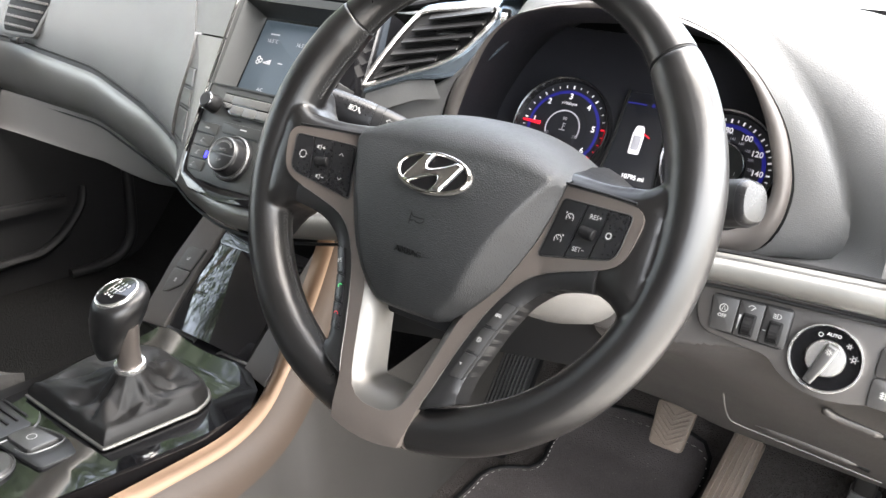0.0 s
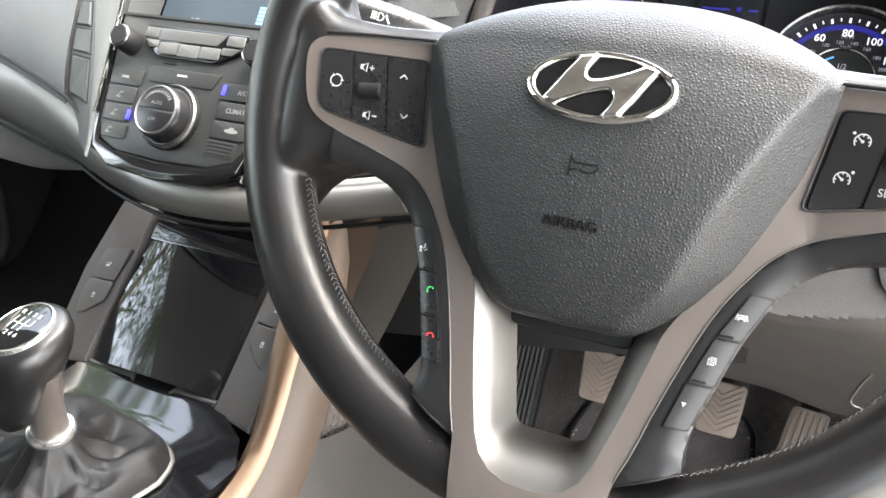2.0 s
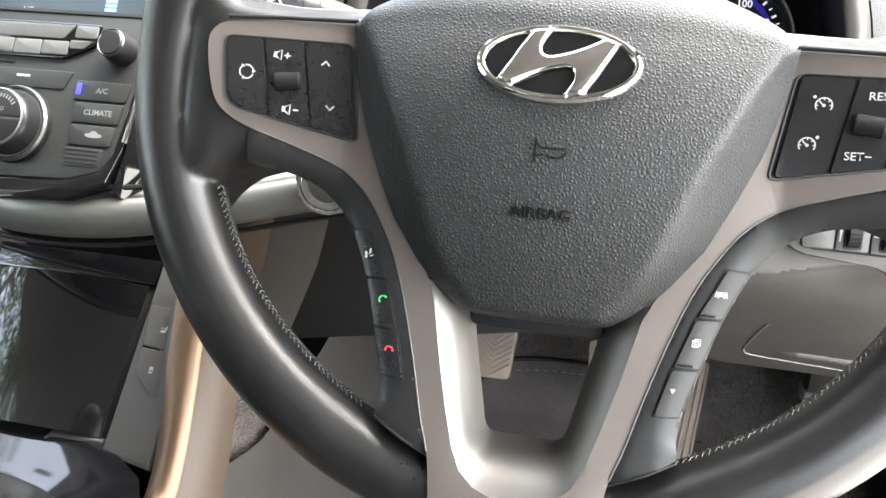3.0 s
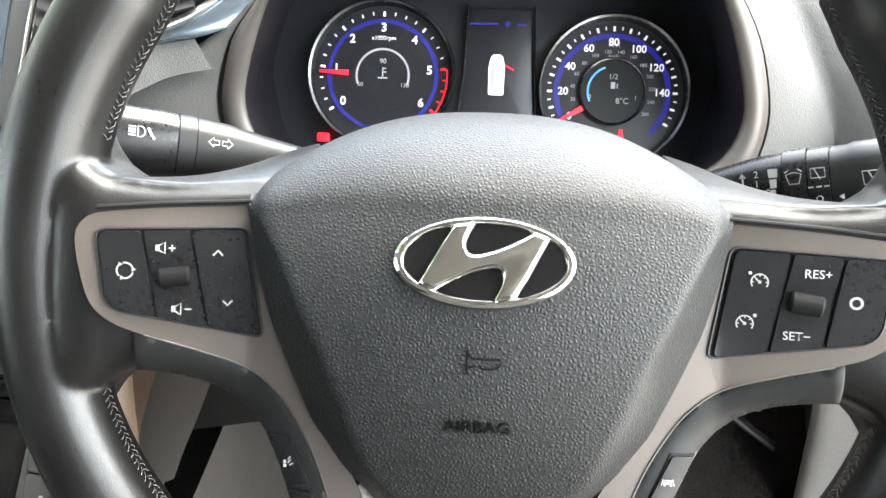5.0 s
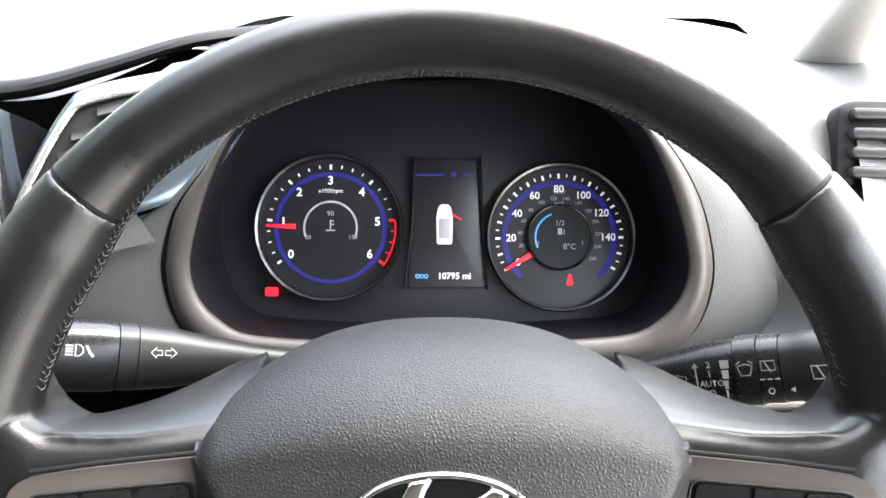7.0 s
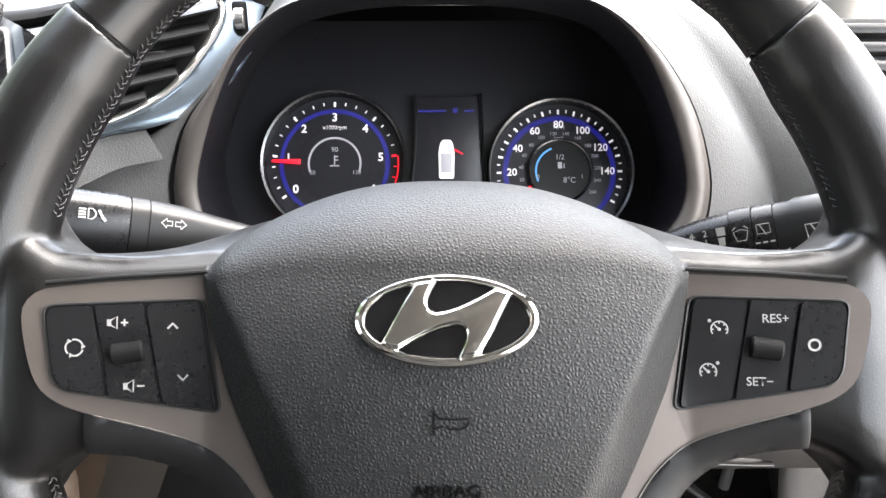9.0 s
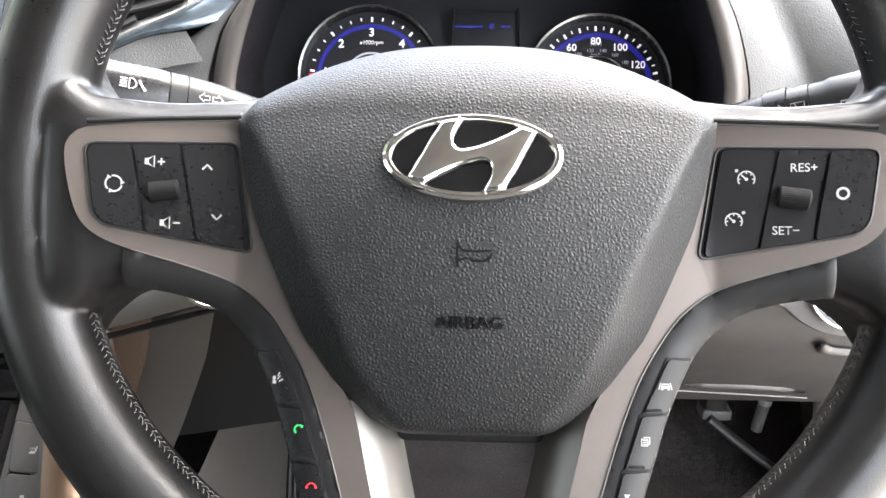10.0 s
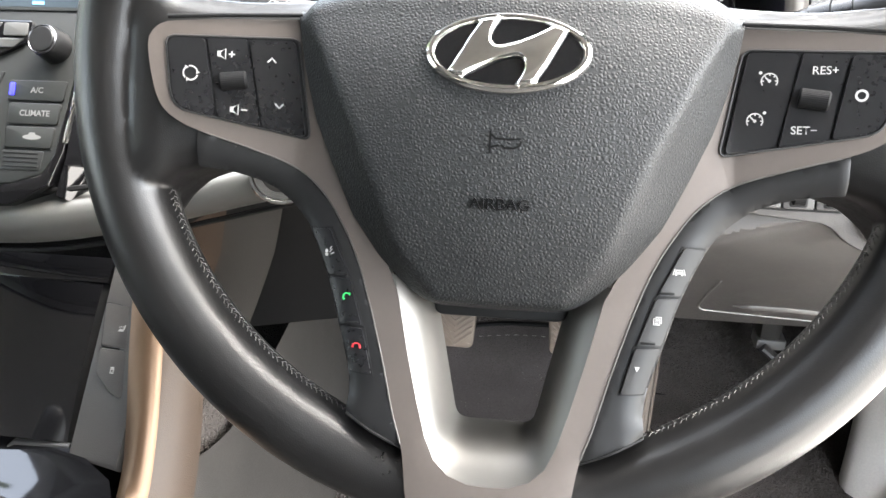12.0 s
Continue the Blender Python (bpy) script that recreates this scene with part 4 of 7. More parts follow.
def ticks(d, cx, cy, r, a0, a1, majors, minors, material, start=0, end=None):
    bm = bmesh.new()
    total = majors * minors
    for i in range(start, (end if end is not None else total) + 1):
        a = radians(a0 + (a1 - a0) * i / total)
        big = i % minors == 0
        l, w = (0.0042, 0.0019) if big else (0.0028, 0.0011)
        c, s = math.cos(a), math.sin(a)
        q = [(r * c + u * -s + v * c, r * s + u * c + v * s) for u, v in ((-w / 2, -l), (w / 2, -l), (w / 2, 0), (-w / 2, 0))]
        blot([q[::-1]], flat(cx, cy), bm, h=0.0010)
    return part("scale_print", bm, material, d, "lit scale marks")


def band(d, cx, cy, r0, r1, a0, a1, material, label, n=60, h=0.0008):
    bm = bmesh.new()
    m = flat(cx, cy)
    for i in range(n):
        a, b = radians(a0 + (a1 - a0) * i / n), radians(a0 + (a1 - a0) * (i + 1) / n)
        bm.faces.new([bm.verts.new(m @ Vector((rr * math.cos(t), rr * math.sin(t), h))) for rr, t in ((r0, a), (r1, a), (r1, b), (r0, b))])
    return part("lit_band", bm, material, d, label)


def needle(d, cx, cy, a, r0, r1):
    m = flat(cx, cy) @ Matrix.Rotation(radians(a), 4, "Z")
    part("needle", slab([(r0, -0.0022), (r1, -0.0010), (r1, 0.0010), (r0, 0.0022)], 0.0060, 0.0015, 0.0003, m=m), GLOW_RED, d, "glowing red needle")


TX, TY, TR = -0.0925, 0.147, 0.0605
tach = dial(TX, TY, TR, "rev counter with chrome ring")
A0, A1 = 214.0, -34.0
ticks(tach, TX, TY, 0.0540, A0, A1, 6, 4, GLOW_WHITE, 0, 19)
ticks(tach, TX, TY, 0.0540, A0, A1, 6, 4, GLOW_RED, 20, 24)
band(tach, TX, TY, 0.0545, 0.0556, 7.0, -36, GLOW_RED, "red line band")
band(tach, TX, TY, 0.0440, 0.0478, 226, -46, GLOW_BLUE, "blue glowing band")
band(tach, TX, TY, 0.0440, 0.0470, 314, 226, GLOW_BLUE, "blue glowing band")
for k in range(7):
    a = radians(A0 + (A1 - A0) * k / 6)
    part("figure", lettering(str(k), 0.0100, flat(TX + 0.0402 * math.cos(a), TY + 0.0402 * math.sin(a)), h=0.0014, bold=0.0002), GLOW_WHITE, tach, "white figure " + str(k), smooth=False)
part("lettering", lettering("x1000rpm", 0.0050, flat(TX, TY + 0.0315), h=0.0012), GLOW_WHITE, tach, "small white x1000rpm lettering", smooth=False)
band(tach, TX, TY, 0.0308, 0.0316, 0, 360, PANEL, "faint inner ring", h=0.0012)
band(tach, TX, TY, 0.0215, 0.0232, 200, -20, GLOW_DIM, "dim temperature arc", h=0.0012)
for txt, size, dx, dy in (("90", 0.006, 0, 0.012), ("50", 0.005, -0.019, -0.008), ("130", 0.005, 0.019, -0.008)):
    part("figure", lettering(txt, size, flat(TX + dx, TY + dy), h=0.0013), GLOW_DIM, tach, "dim temperature figure", smooth=False)
part("symbol", stroke([[(0, -0.004), (0, 0.004)], [(0, 0.003), (0.003, 0.003)], [(0, 0.0), (0.003, 0.0)], [(-0.004, -0.005), (0.004, -0.005)]], 0.0010, flat(TX, TY + 0.003), h=0.0013), GLOW_DIM, tach, "dim temperature symbol", smooth=False)
needle(tach, TX, TY, 178.0, 0.0290, 0.0535)
SX, SY, SR = 0.1020, 0.139, 0.0610
speedo = dial(SX, SY, SR, "speedometer with chrome ring")
S0, S1 = 211.0, -30.0
ticks(speedo, SX, SY, 0.0545, S0, S1, 16, 2, GLOW_WHITE)
band(speedo, SX, SY, 0.0445, 0.0490, 226, -46, GLOW_BLUE, "blue glowing band")
for k in range(0, 8):
    a = radians(S0 + (S1 - S0) * (k * 20) / 160)
    part("figure", lettering(str(k * 20), 0.0088, flat(SX + 0.0412 * math.cos(a), SY + 0.0412 * math.sin(a)), h=0.0014, bold=0.00015), GLOW_WHITE, speedo, "white figure " + str(k * 20), smooth=False)
for k in range(1, 14):
    a = radians(S0 + (S1 - S0) * (k * 20 / 1.609) / 160)
    part("figure", lettering(str(k * 20), 0.0042, flat(SX + 0.0335 * math.cos(a), SY + 0.0335 * math.sin(a)), h=0.0013), GLOW_DIM, speedo, "small grey figure of the inner scale", smooth=False)
part("lettering", lettering("MPH", 0.0048, flat(SX, SY + 0.0385), h=0.0013), GLOW_DIM, speedo, "small grey MPH lettering", smooth=False)
part("lettering", lettering("km/h", 0.0042, flat(SX, SY + 0.0295), h=0.0013), GLOW_DIM, speedo, "small grey km/h lettering", smooth=False)
part("inner_ring", turned([(0.0285, 0.0006), (0.0285, 0.0050), (0.0275, 0.0062), (0.0262, 0.0055), (0.0258, 0.0008)], 56, m=flat(SX, SY)), RING, speedo, "metal inner ring")
bm = bmesh.new()
bm.faces.new([bm.verts.new(flat(SX, SY, 0.0030) @ Vector((x, y, 0))) for x, y in oval(0.0262, 0.0262, 48)])
part("inner_face", bm, STACK, speedo, "grey fuel display")
band(speedo, SX, SY, 0.0200, 0.0215, 205, 110, GLOW_ICE, "pale blue fuel arc", h=0.0040)
for txt, size, dx, dy in (("1/2", 0.0062, 0, 0.012), ("8\u00b0C", 0.0068, 0.008, -0.008), ("0", 0.005, -0.019, -0.005), ("1", 0.005, 0.019, -0.005)):
    part("figure", lettering(txt, size, flat(SX + dx, SY + dy), h=0.0042), GLOW_DIM, speedo, "dim fuel or temperature figure", smooth=False)
part("symbol", blot([rect(0, 0, 0.0036, 0.0055), rect(0.0035, -0.0006, 0.0008, 0.004)], flat(SX, SY + 0.0050), h=0.0042), GLOW_DIM, speedo, "dim fuel pump symbol")
needle(speedo, SX, SY, 210.5, 0.0290, 0.0540)
# centre display
disp = part("display", slab(rounded(mm((-27, 96), (38, 96), (33, 206), (-20, 206)), 0.004), CN + 0.002, 0.004, 0.001), DIALFACE, cluster, "narrow black centre display")
for xa, xb in ((-0.0295, -0.0235), (0.0405, 0.0365)):
    part("frame", sweep([(xa, 0.095, CN + 0.004), (xb, 0.150, CN + 0.004), (xb + (0.002 if xa < 0 else -0.002), 0.207, CN + 0.004)], lambda i, n: oval(0.0012, 0.003, 8)), STACK, disp)
mc = flat(0.0042, 0.150)
part("car_symbol", slab(rounded(mm((-6.5, -17), (6.5, -17), (7, 6), (5.5, 14), (3.5, 17), (-3.5, 17), (-5.5, 14), (-7, 6)), 0.002), 0.0036, 0.0012, 0.0006, m=mc), GLOW_WHITE, disp, "small lit car seen from above")
part("car_roof", slab(rounded(mm((-4.6, -12), (4.6, -12), (4.8, 5), (-4.8, 5)), 0.0015), 0.0042, 0.0004, 0.0002, m=mc), GLOW_DIM, disp, "grey car roof")
part("door_symbol", blot([[(0.0065, 0.0075), (0.0145, 0.0035), (0.0145, 0.0048), (0.0065, 0.0092)]], mc, h=0.0040), GLOW_RED, disp, "red open door mark")
part("mileage", lettering("10795 mi", 0.0075, flat(0.0125, 0.1060), h=0.0036, bold=0.00015), GLOW_WHITE, disp, "white mileage figures", smooth=False)
bm = stroke([arc(dx, 0, 0.0015, 0, 360, 10) for dx in (-0.0036, 0, 0.0036)], 0.0009, flat(-0.0150, 0.1060), h=0.0036)
part("trip_symbol", bm, GLOW_ICE, disp, "light blue rings")
part("banner", blot([rect(-0.004, 0, 0.024, 0.0018), rect(0.016, 0.0004, 0.004, 0.0042), rect(0.028, 0, 0.008, 0.0018)], flat(-0.004, 0.1920), h=0.0036), GLOW_BLUE, disp, "dim blue heading bars")
part("warning_light", slab(rounded(rect(-0.1415, 0.093, 0.0110, 0.0075), 0.002), CN + 0.004, 0.002, 0.0008), GLOW_RED, cluster, "red brake warning light")
mb = flat(0.1105, 0.1030)
part("warning_light", blot([[(-0.0028, -0.0045), (0.0028, -0.0045), (0.0022, 0.0012), (-0.0022, 0.0012)], [(0.0018 * x, 0.0032 + 0.0018 * y) for x, y in oval(1, 1, 10)]], mb, h=0.0018), GLOW_RED, cluster, "red seat belt warning light")

# ---- dashboard ----
HOOD_OPEN = mm((0, 1034), (40, 1032), (72, 1028), (108, 1017), (138, 992), (161, 953), (177, 910), (181, 886), (176, 865), (164, 850), (145, 838), (100, 833), (50, 831), (0, 831))
HOOD_LINE = mm((0, 1042), (58, 1035), (92, 1026), (122, 1012), (152, 986), (180, 946), (195, 903), (197, 876), (192, 850), (180, 829), (155, 816), (110, 812), (50, 810), (0, 810))
HOOD_CREST = mm((0, 1058), (38, 1056), (78, 1048), (122, 1030), (165, 1000), (205, 958), (238, 905), (252, 868), (250, 842), (235, 830), (190, 822), (110, 812), (50, 806), (0, 804))


def ring_of(half, y, n=96):
    pts = [(x, y(x, z), z) for x, z in half]
    pts += [(-x, y(x, z), z) for x, z in half[-2:0:-1]]
    return curve_through(pts, n, closed=True)


yv = lambda d: (lambda x, z: d + 0.290 + 0.05 * max(0, min(0.06, z - 0.845)) - 0.14 * max(0, z - 0.95))
dash = thing("dashboard", pose(0, 0.3, 0.8), "grained grey dashboard with cluster hood and silver trim", "dashboard")
DI = dash.matrix_world.inverted()


def dpart(name, bm, material, label="", parent=None, sharp=35):
    bmesh.ops.transform(bm, matrix=DI, verts=bm.verts)
    return part(name, bm, material, parent or dash, label, sharp)


o0, o1 = ring_of(HOOD_OPEN, yv(0.004)), ring_of(HOOD_OPEN, yv(0.0))
l0, l1 = ring_of(HOOD_LINE, yv(0.0)), ring_of(HOOD_LINE, yv(0.003))
# towards the vent the bezel is narrower
for ring in (l0, l1):
    for p, o in zip(ring, o1):
        k = 0.55 * ease((p.z - 0.93) / 0.04) * ease((-p.x - 0.05) / 0.05)
        p.x, p.z = p.x + (o.x - p.x) * k, p.z + (o.z - p.z) * k
CREST_L = mm((0, 1058), (-38, 1056), (-78, 1046), (-105, 1036), (-125, 1010), (-150, 982), (-173, 956), (-189, 938), (-208, 927), (-250, 911), (-287, 897), (-297, 880), (-290, 860), (-270, 842), (-235, 830), (-190, 822), (-110, 812), (-50, 806), (0, 804))
crest_y = lambda x, z: 0.302 + 0.006 * ease((z - 0.88) / 0.08) - (0.33 * max(0, -x - 0.2))
cr, cl = curve_through([(x, crest_y(x, z), z) for x, z in HOOD_CREST], 49), curve_through([(x, crest_y(x, z), z) for x, z in CREST_L], 49)
crest = cr + cl[-2:0:-1]
back = [Vector((p.x * 1.02, p.y + 0.085, 0.925 + (p.z - 0.935) * 0.92 - 0.022 * ease((0.88 - p.z) / 0.03))) for p in o1]
dpart("hood_tunnel", loft([[p.copy() for p in o0], [p.lerp(q, 0.5) + Vector((0, 0, 0.002 if p.z > 0.95 else 0)) for p, q in zip(o0, back)], back, [Vector((p.x * 1.08, 0.49, 0.945 + (p.z - 0.94) * 1.0)) for p in back]], caps=False), TUNNEL, "dark inside of the cluster hood")
mid = [a.lerp(b, 0.5) + Vector((0, -0.004, 0)) for a, b in zip(o1, l0)]
dpart("hood_bezel", loft([o0, [p + Vector((0, -0.0015, 0)) for p in o1], mid, [p + Vector((0, -0.0005, 0)) for p in l0], l1], caps=False), BEZEL_SKIN, "satin taupe-grey bezel round the dials", sharp=85)
dpart("hood_gap", loft([[p + Vector((0, 0.004, 0)) for p in l0], [p.lerp(c, 0.08) + Vector((0, 0.004, 0)) for p, c in zip(l0, crest)]], caps=False), VOID)


dpart("hood_roof", box((0.33, 0.17, 0.004), (0, 0.415, 1.0380), 0.001), VOID)
dpart("hood_back", box((0.56, 0.01, 0.21), (0, 0.60, 0.90), 0.001), VOID)


rings = [[p.lerp(c, 0.045) + Vector((0, 0.004, 0)) for p, c in zip(l1, crest)], [p.lerp(c, 0.05) + Vector((0, -0.001, 0)) for p, c in zip(l1, crest)]]
for t in (0.3, 0.6, 0.85, 1.0):
    rings.append([p.lerp(c, t) + Vector((0, -0.003 * math.sin(t * 3.1), 0)) for p, c in zip(l1, crest)])
# beyond the crest the surface flows out to the deck and the end of the dashboard
OUT_R = mm((0, 470, 1056), (90, 468, 1055), (170, 450, 1053), (250, 405, 1046), (302, 355, 1000), (314, 305, 945), (316, 264, 890), (306, 247, 858), (300, 243, 836), (262, 246, 826), (195, 270, 818), (110, 302, 810), (50, 302, 804), (0, 302, 802))
out_l = []
for c in cl:
    k = ease((c.z - 1.022) / 0.02)
    out_l.append((c + Vector((0.004, 0.05, -0.004))).lerp(Vector((c.x * 1.02, 0.47, 1.055)), k))
key_r = HOOD_CREST
outer = []
for c in cr:
    best = min(range(len(key_r) - 1), key=lambda k: min((Vector((c.x, c.z)) - Vector(key_r[k]).lerp(Vector(key_r[k + 1]), w)).length for w in (0, 0.25, 0.5, 0.75, 1)))
    a, b = Vector(key_r[best]), Vector(key_r[best + 1])
    w = max(0.0, min(1.0, (Vector((c.x, c.z)) - a).dot(b - a) / (b - a).length_squared))
    outer.append(Vector(OUT_R[best]).lerp(Vector(OUT_R[best + 1]), w))
outer += out_l[-2:0:-1]
for _ in range(3):
    outer = [(outer[i - 1] + 2 * o + outer[(i + 1) % len(outer)]) / 4 for i, o in enumerate(outer)]
for t in (0.06, 0.16, 0.32, 0.5, 0.68, 0.84, 1.0):
    ring = []
    for c, o in zip(crest, outer):
        lift = max(0.0, min(1.0, (c.z - 0.86) / 0.08))
        q = c.lerp(o, t)
        bulge = (0.012 if c.x > -0.1 else 0.0) * lift * math.sin(math.pi * min(1, t ** 0.6))
        ring.append(q + Vector((0, -0.25 * bulge, bulge)))
    rings.append(ring)
dpart("cluster_hood", loft(rings, caps=False), DASH, "grained hood round the cluster", sharp=60)


# top deck, from the windscreen to the front edge
def deck(u, v):
    x = -1.37 + 1.89 * u
    if x > 0:
        near = 1 - ease((x - 0.235) / 0.10)
        y1, z1 = 0.352 + 0.10 * near, 0.985 + 0.066 * near
    else:
        near = 1 - ease((-x - 0.12) / 0.20)
        y1, z1 = 0.372 + 0.085 * near + 0.05 * ease((-x - 0.4) / 0.3), 1.016 + 0.036 * near
    y = 1.03 + (y1 - 1.03) * v
    return Vector((x, y, 0.950 + (z1 - 0.950) * (1 - (1 - v) ** 1.9) - 0.02 * ease((v - 0.93) / 0.07) * (1 - near)))


dpart("top_deck", grid(deck, 90, 30), DASHDARK, "grained top of the dashboard", sharp=60)

# solid black strip that draws the shadow below the deck's edge
dpart("shadow_gap", sweep(curve_through([(-0.56, 0.40, 1.000), (-0.42, 0.372, 1.004), (-0.32, 0.364, 1.006), (-0.25, 0.372, 1.022), (-0.185, 0.385, 1.040), (-0.12, 0.41, 1.046)], 40), lambda i, n: oval(0.012, 0.011 - 0.007 * i / n, 12)), VOID, "black strip drawn for the shadow under the edge of the top")

# silver trim along the dashboard
TRIM_ROWS = [(-1.30, 0.365, 0.849, 0.735), (-0.98, 0.335, 0.836, 0.742), (-0.80, 0.302, 0.806, 0.720), (-0.70, 0.258, 0.803, 0.728), (-0.60, 0.208, 0.803, 0.742), (-0.50, 0.155, 0.790, 0.746), (-0.40, 0.122, 0.783, 0.745),
             (-0.32, 0.124, 0.785, 0.748), (-0.24, 0.145, 0.794, 0.760), (-0.17, 0.163, 0.809, 0.775), (-0.05, 0.192, 0.824, 0.789), (0.06, 0.214, 0.828, 0.797), (0.15, 0.229, 0.834, 0.806), (0.30, 0.234, 0.842, 0.811), (0.50, 0.245, 0.848, 0.816)]


def trim_at(x):
    return [step(x, [(r[0], r[k]) for r in TRIM_ROWS]) for k in (1, 2, 3)]


def trim_smooth(x):
    acc = [0, 0, 0]
    for d in (-0.03, -0.015, 0, 0.015, 0.03):
        for k, v in enumerate(trim_at(x + d)):
            acc[k] += v / 5
    return acc


def trim_f(u, v):
    x = -1.37 + 1.85 * u
    y, zt, zb = trim_smooth(x)
    z = zt + (zb - zt) * v
    return Vector((x, y - 0.006 * math.sin(math.pi * v) + 0.012 * (abs(2 * v - 1) ** 6), z))


dpart("trim_strip", grid(trim_f, 120, 10), DASHTRIM, "brushed silver trim strip", sharp=60)


for name, v, lift in (("upper", 0.0, 0.004), ("lower", 1.0, -0.003)):
    dpart("groove", sweep(curve_through([trim_f(k / 40, v) + Vector((0, -0.008, lift)) for k in range(41)], 160), lambda i, n: oval(0.0020, 0.0020, 6)), VOID, "dark joint along the trim strip")


def below(u, v):
    """Panel under the trim on the passenger side."""
    x = -1.37 + 0.92 * u
    y, zt, zb = trim_smooth(x)
    return Vector((x, y + 0.004 + 0.03 * v - 0.05 * v * (1 - u), zb + 0.006 - 0.078 * ease(v * 1.0) * (1 - 0.75 * ease((u - 0.35) / 0.6))))


# paler plastic here makes up for side window light on the lid
dpart("glovebox_lid", grid(below, 40, 10), SHROUD, "grained grey glovebox lid, paled for missing window light")


PANEL_WIDE = [(0.0, 0.760), (0.2, 0.757), (0.40, 0.754), (0.52, 0.749), (0.62, 0.736), (0.75, 0.712), (1.0, 0.670)]


def above(u, v):
    """Passenger airbag panel between trim and top."""
    x = -1.37 + step(v, PANEL_WIDE) * u
    y, zt, zb = trim_smooth(x)
    top_y, top_z = 0.44 - 0.10 * u, 1.02 + 0.07 * (1 - u)
    return Vector((x, y + 0.004 + (top_y - y) * (v ** 1.6), zt - 0.006 + (top_z - zt) * v))


dpart("passenger_panel", grid(above, 40, 24), DASH, "grained passenger airbag panel", sharp=60)
dpart("panel_end", grid(lambda u, v: above(1, v) + Vector((-0.002 * u, 0.016 * u, 0)), 4, 24), DASHDARK, "edge of the passenger panel")

# end panel beyond the cluster, with a seam
dpart("end_panel", grid(lambda u, v: Vector((0.290 + 0.21 * u, 0.243 + 0.012 * u + 0.05 * v * v + 0.02 * v, 0.842 + 0.15 * v)), 16, 16), DASH, "grained end panel", sharp=60)

# lower knee panel
KNEE_N = lambda x, z: 0.2385 + (z - 0.78) * 0.30


def knee_y(x, z):
    """The knee panel leans back under its hollow."""
    d = max(0.0, 0.742 - z)
    back = 1.05 * (d - 0.010 + 0.010 * math.exp(-d / 0.010)) if d else 0.0
    return KNEE_N(x, max(z, 0.742)) + 0.004 + 0.0035 * ease((0.742 - z) / 0.004) + back


def knee(u, v):
    x = 0.050 + 0.445 * u
    wave = 0.018 * math.sin((x - 0.16) * 16)
    low = 0.572 - 0.022 * ease((x - 0.09) / 0.08)
    z = 0.812 + (low - 0.812) * v
    rise = wave * math.exp(-((z - 0.742) / 0.04) ** 2)
    return Vector((x, knee_y(x, z - rise), z))


dpart("knee_panel", grid(knee, 80, 100), LOWER, "grained grey knee panel")
dpart("knee_panel_edge", grid(lambda u, v: knee(u, 1.0) + Vector((0, 0.10 * v, -0.010 * math.sin(v * 3.0) + 0.004 * v)), 30, 8), LOWER, "underside lip of the knee panel")
# black sheet added to give the dark of the open gap beside the column
dpart("left_gap_shade", grid(lambda u, v: Vector((-0.262 + 0.34 * u, trim_smooth(-0.262 + 0.34 * u)[0] + 0.050 + 0.06 * v - 0.02 * math.sin(3.1 * u) * v, trim_smooth(-0.262 + 0.34 * u)[2] + 0.004 - (0.150 + 0.02 * u) * v)), 24, 12), VOID, "black sheet for the shaded gap under the trim beside the column")
# moulded groove and finger ledges in the knee panel
def knee_line(line, n, lift):
    return curve_through([(x, knee_y(x, z) + lift, z) for x, z in line], n)


dpart("groove", sweep(knee_line([(0.174, 0.656), (0.172, 0.625), (0.172, 0.600), (0.175, 0.586), (0.188, 0.580), (0.268, 0.571), (0.338, 0.563)], 60, 0.0), lambda i, n: oval(0.0011, 0.0011, 6), up=(0, -1, -0.9)), SHROUD)
for line in ([(0.204, 0.5965), (0.260, 0.5950), (0.313, 0.5880)], [(0.274, 0.700), (0.281, 0.691), (0.305, 0.686), (0.327, 0.683)]):
    path = knee_line(line, 40, 0.0)
    dpart("finger_ledge", sweep(path, lambda i, n: oval(0.0060 * min(1, 0.25 + 6 * i / n, 0.25 + 6 * (n - 1 - i) / n), 0.0040 * min(1, 0.25 + 6 * i / n, 0.25 + 6 * (n - 1 - i) / n), 12), up=(0, -1, -0.9)), LOWER, "moulded finger ledge")
    # black bead paints the hollow's shade; the panel itself isn't cut
    dpart("finger_shade", sweep([path[-1] + Vector((0.010 * k, 0.002 + 0.002 * k, -0.003 * k)) for k in range(-1, 2)], lambda i, n: oval(0.0050, 0.0030, 10), up=(0, -1, -0.9)), VOID, "black bead drawn for the shade in the finger hollow")

# ---- centre stack ----
CX = -0.398
_v = Vector((0, 0.615, 1)).normalized()
_n = Vector((0, -1, 0.615)).normalized()
STACK_M = Matrix((Vector((1, 0, 0)), _v, _n)).transposed().to_4x4()
STACK_M.translation = (CX, 0.12, 0.785)
SV = 1.174
stack = thing("centre_stack", STACK_M, "charcoal centre stack with screen, buttons and climate dial", "centre console")
sv = lambda z: (z - 0.785) * SV
SH = [(-0.098, sv(0.900)), (-0.084, sv(0.815)), (-0.076, sv(0.802)), (-0.052, sv(0.795)), (0, sv(0.793)), (0.052, sv(0.795)), (0.076, sv(0.802)), (0.084, sv(0.815)), (0.098, sv(0.900))]
part("face_plate", slab(SH, 0.0, 0.02, 0.002), STACK, stack, "satin charcoal control plate")
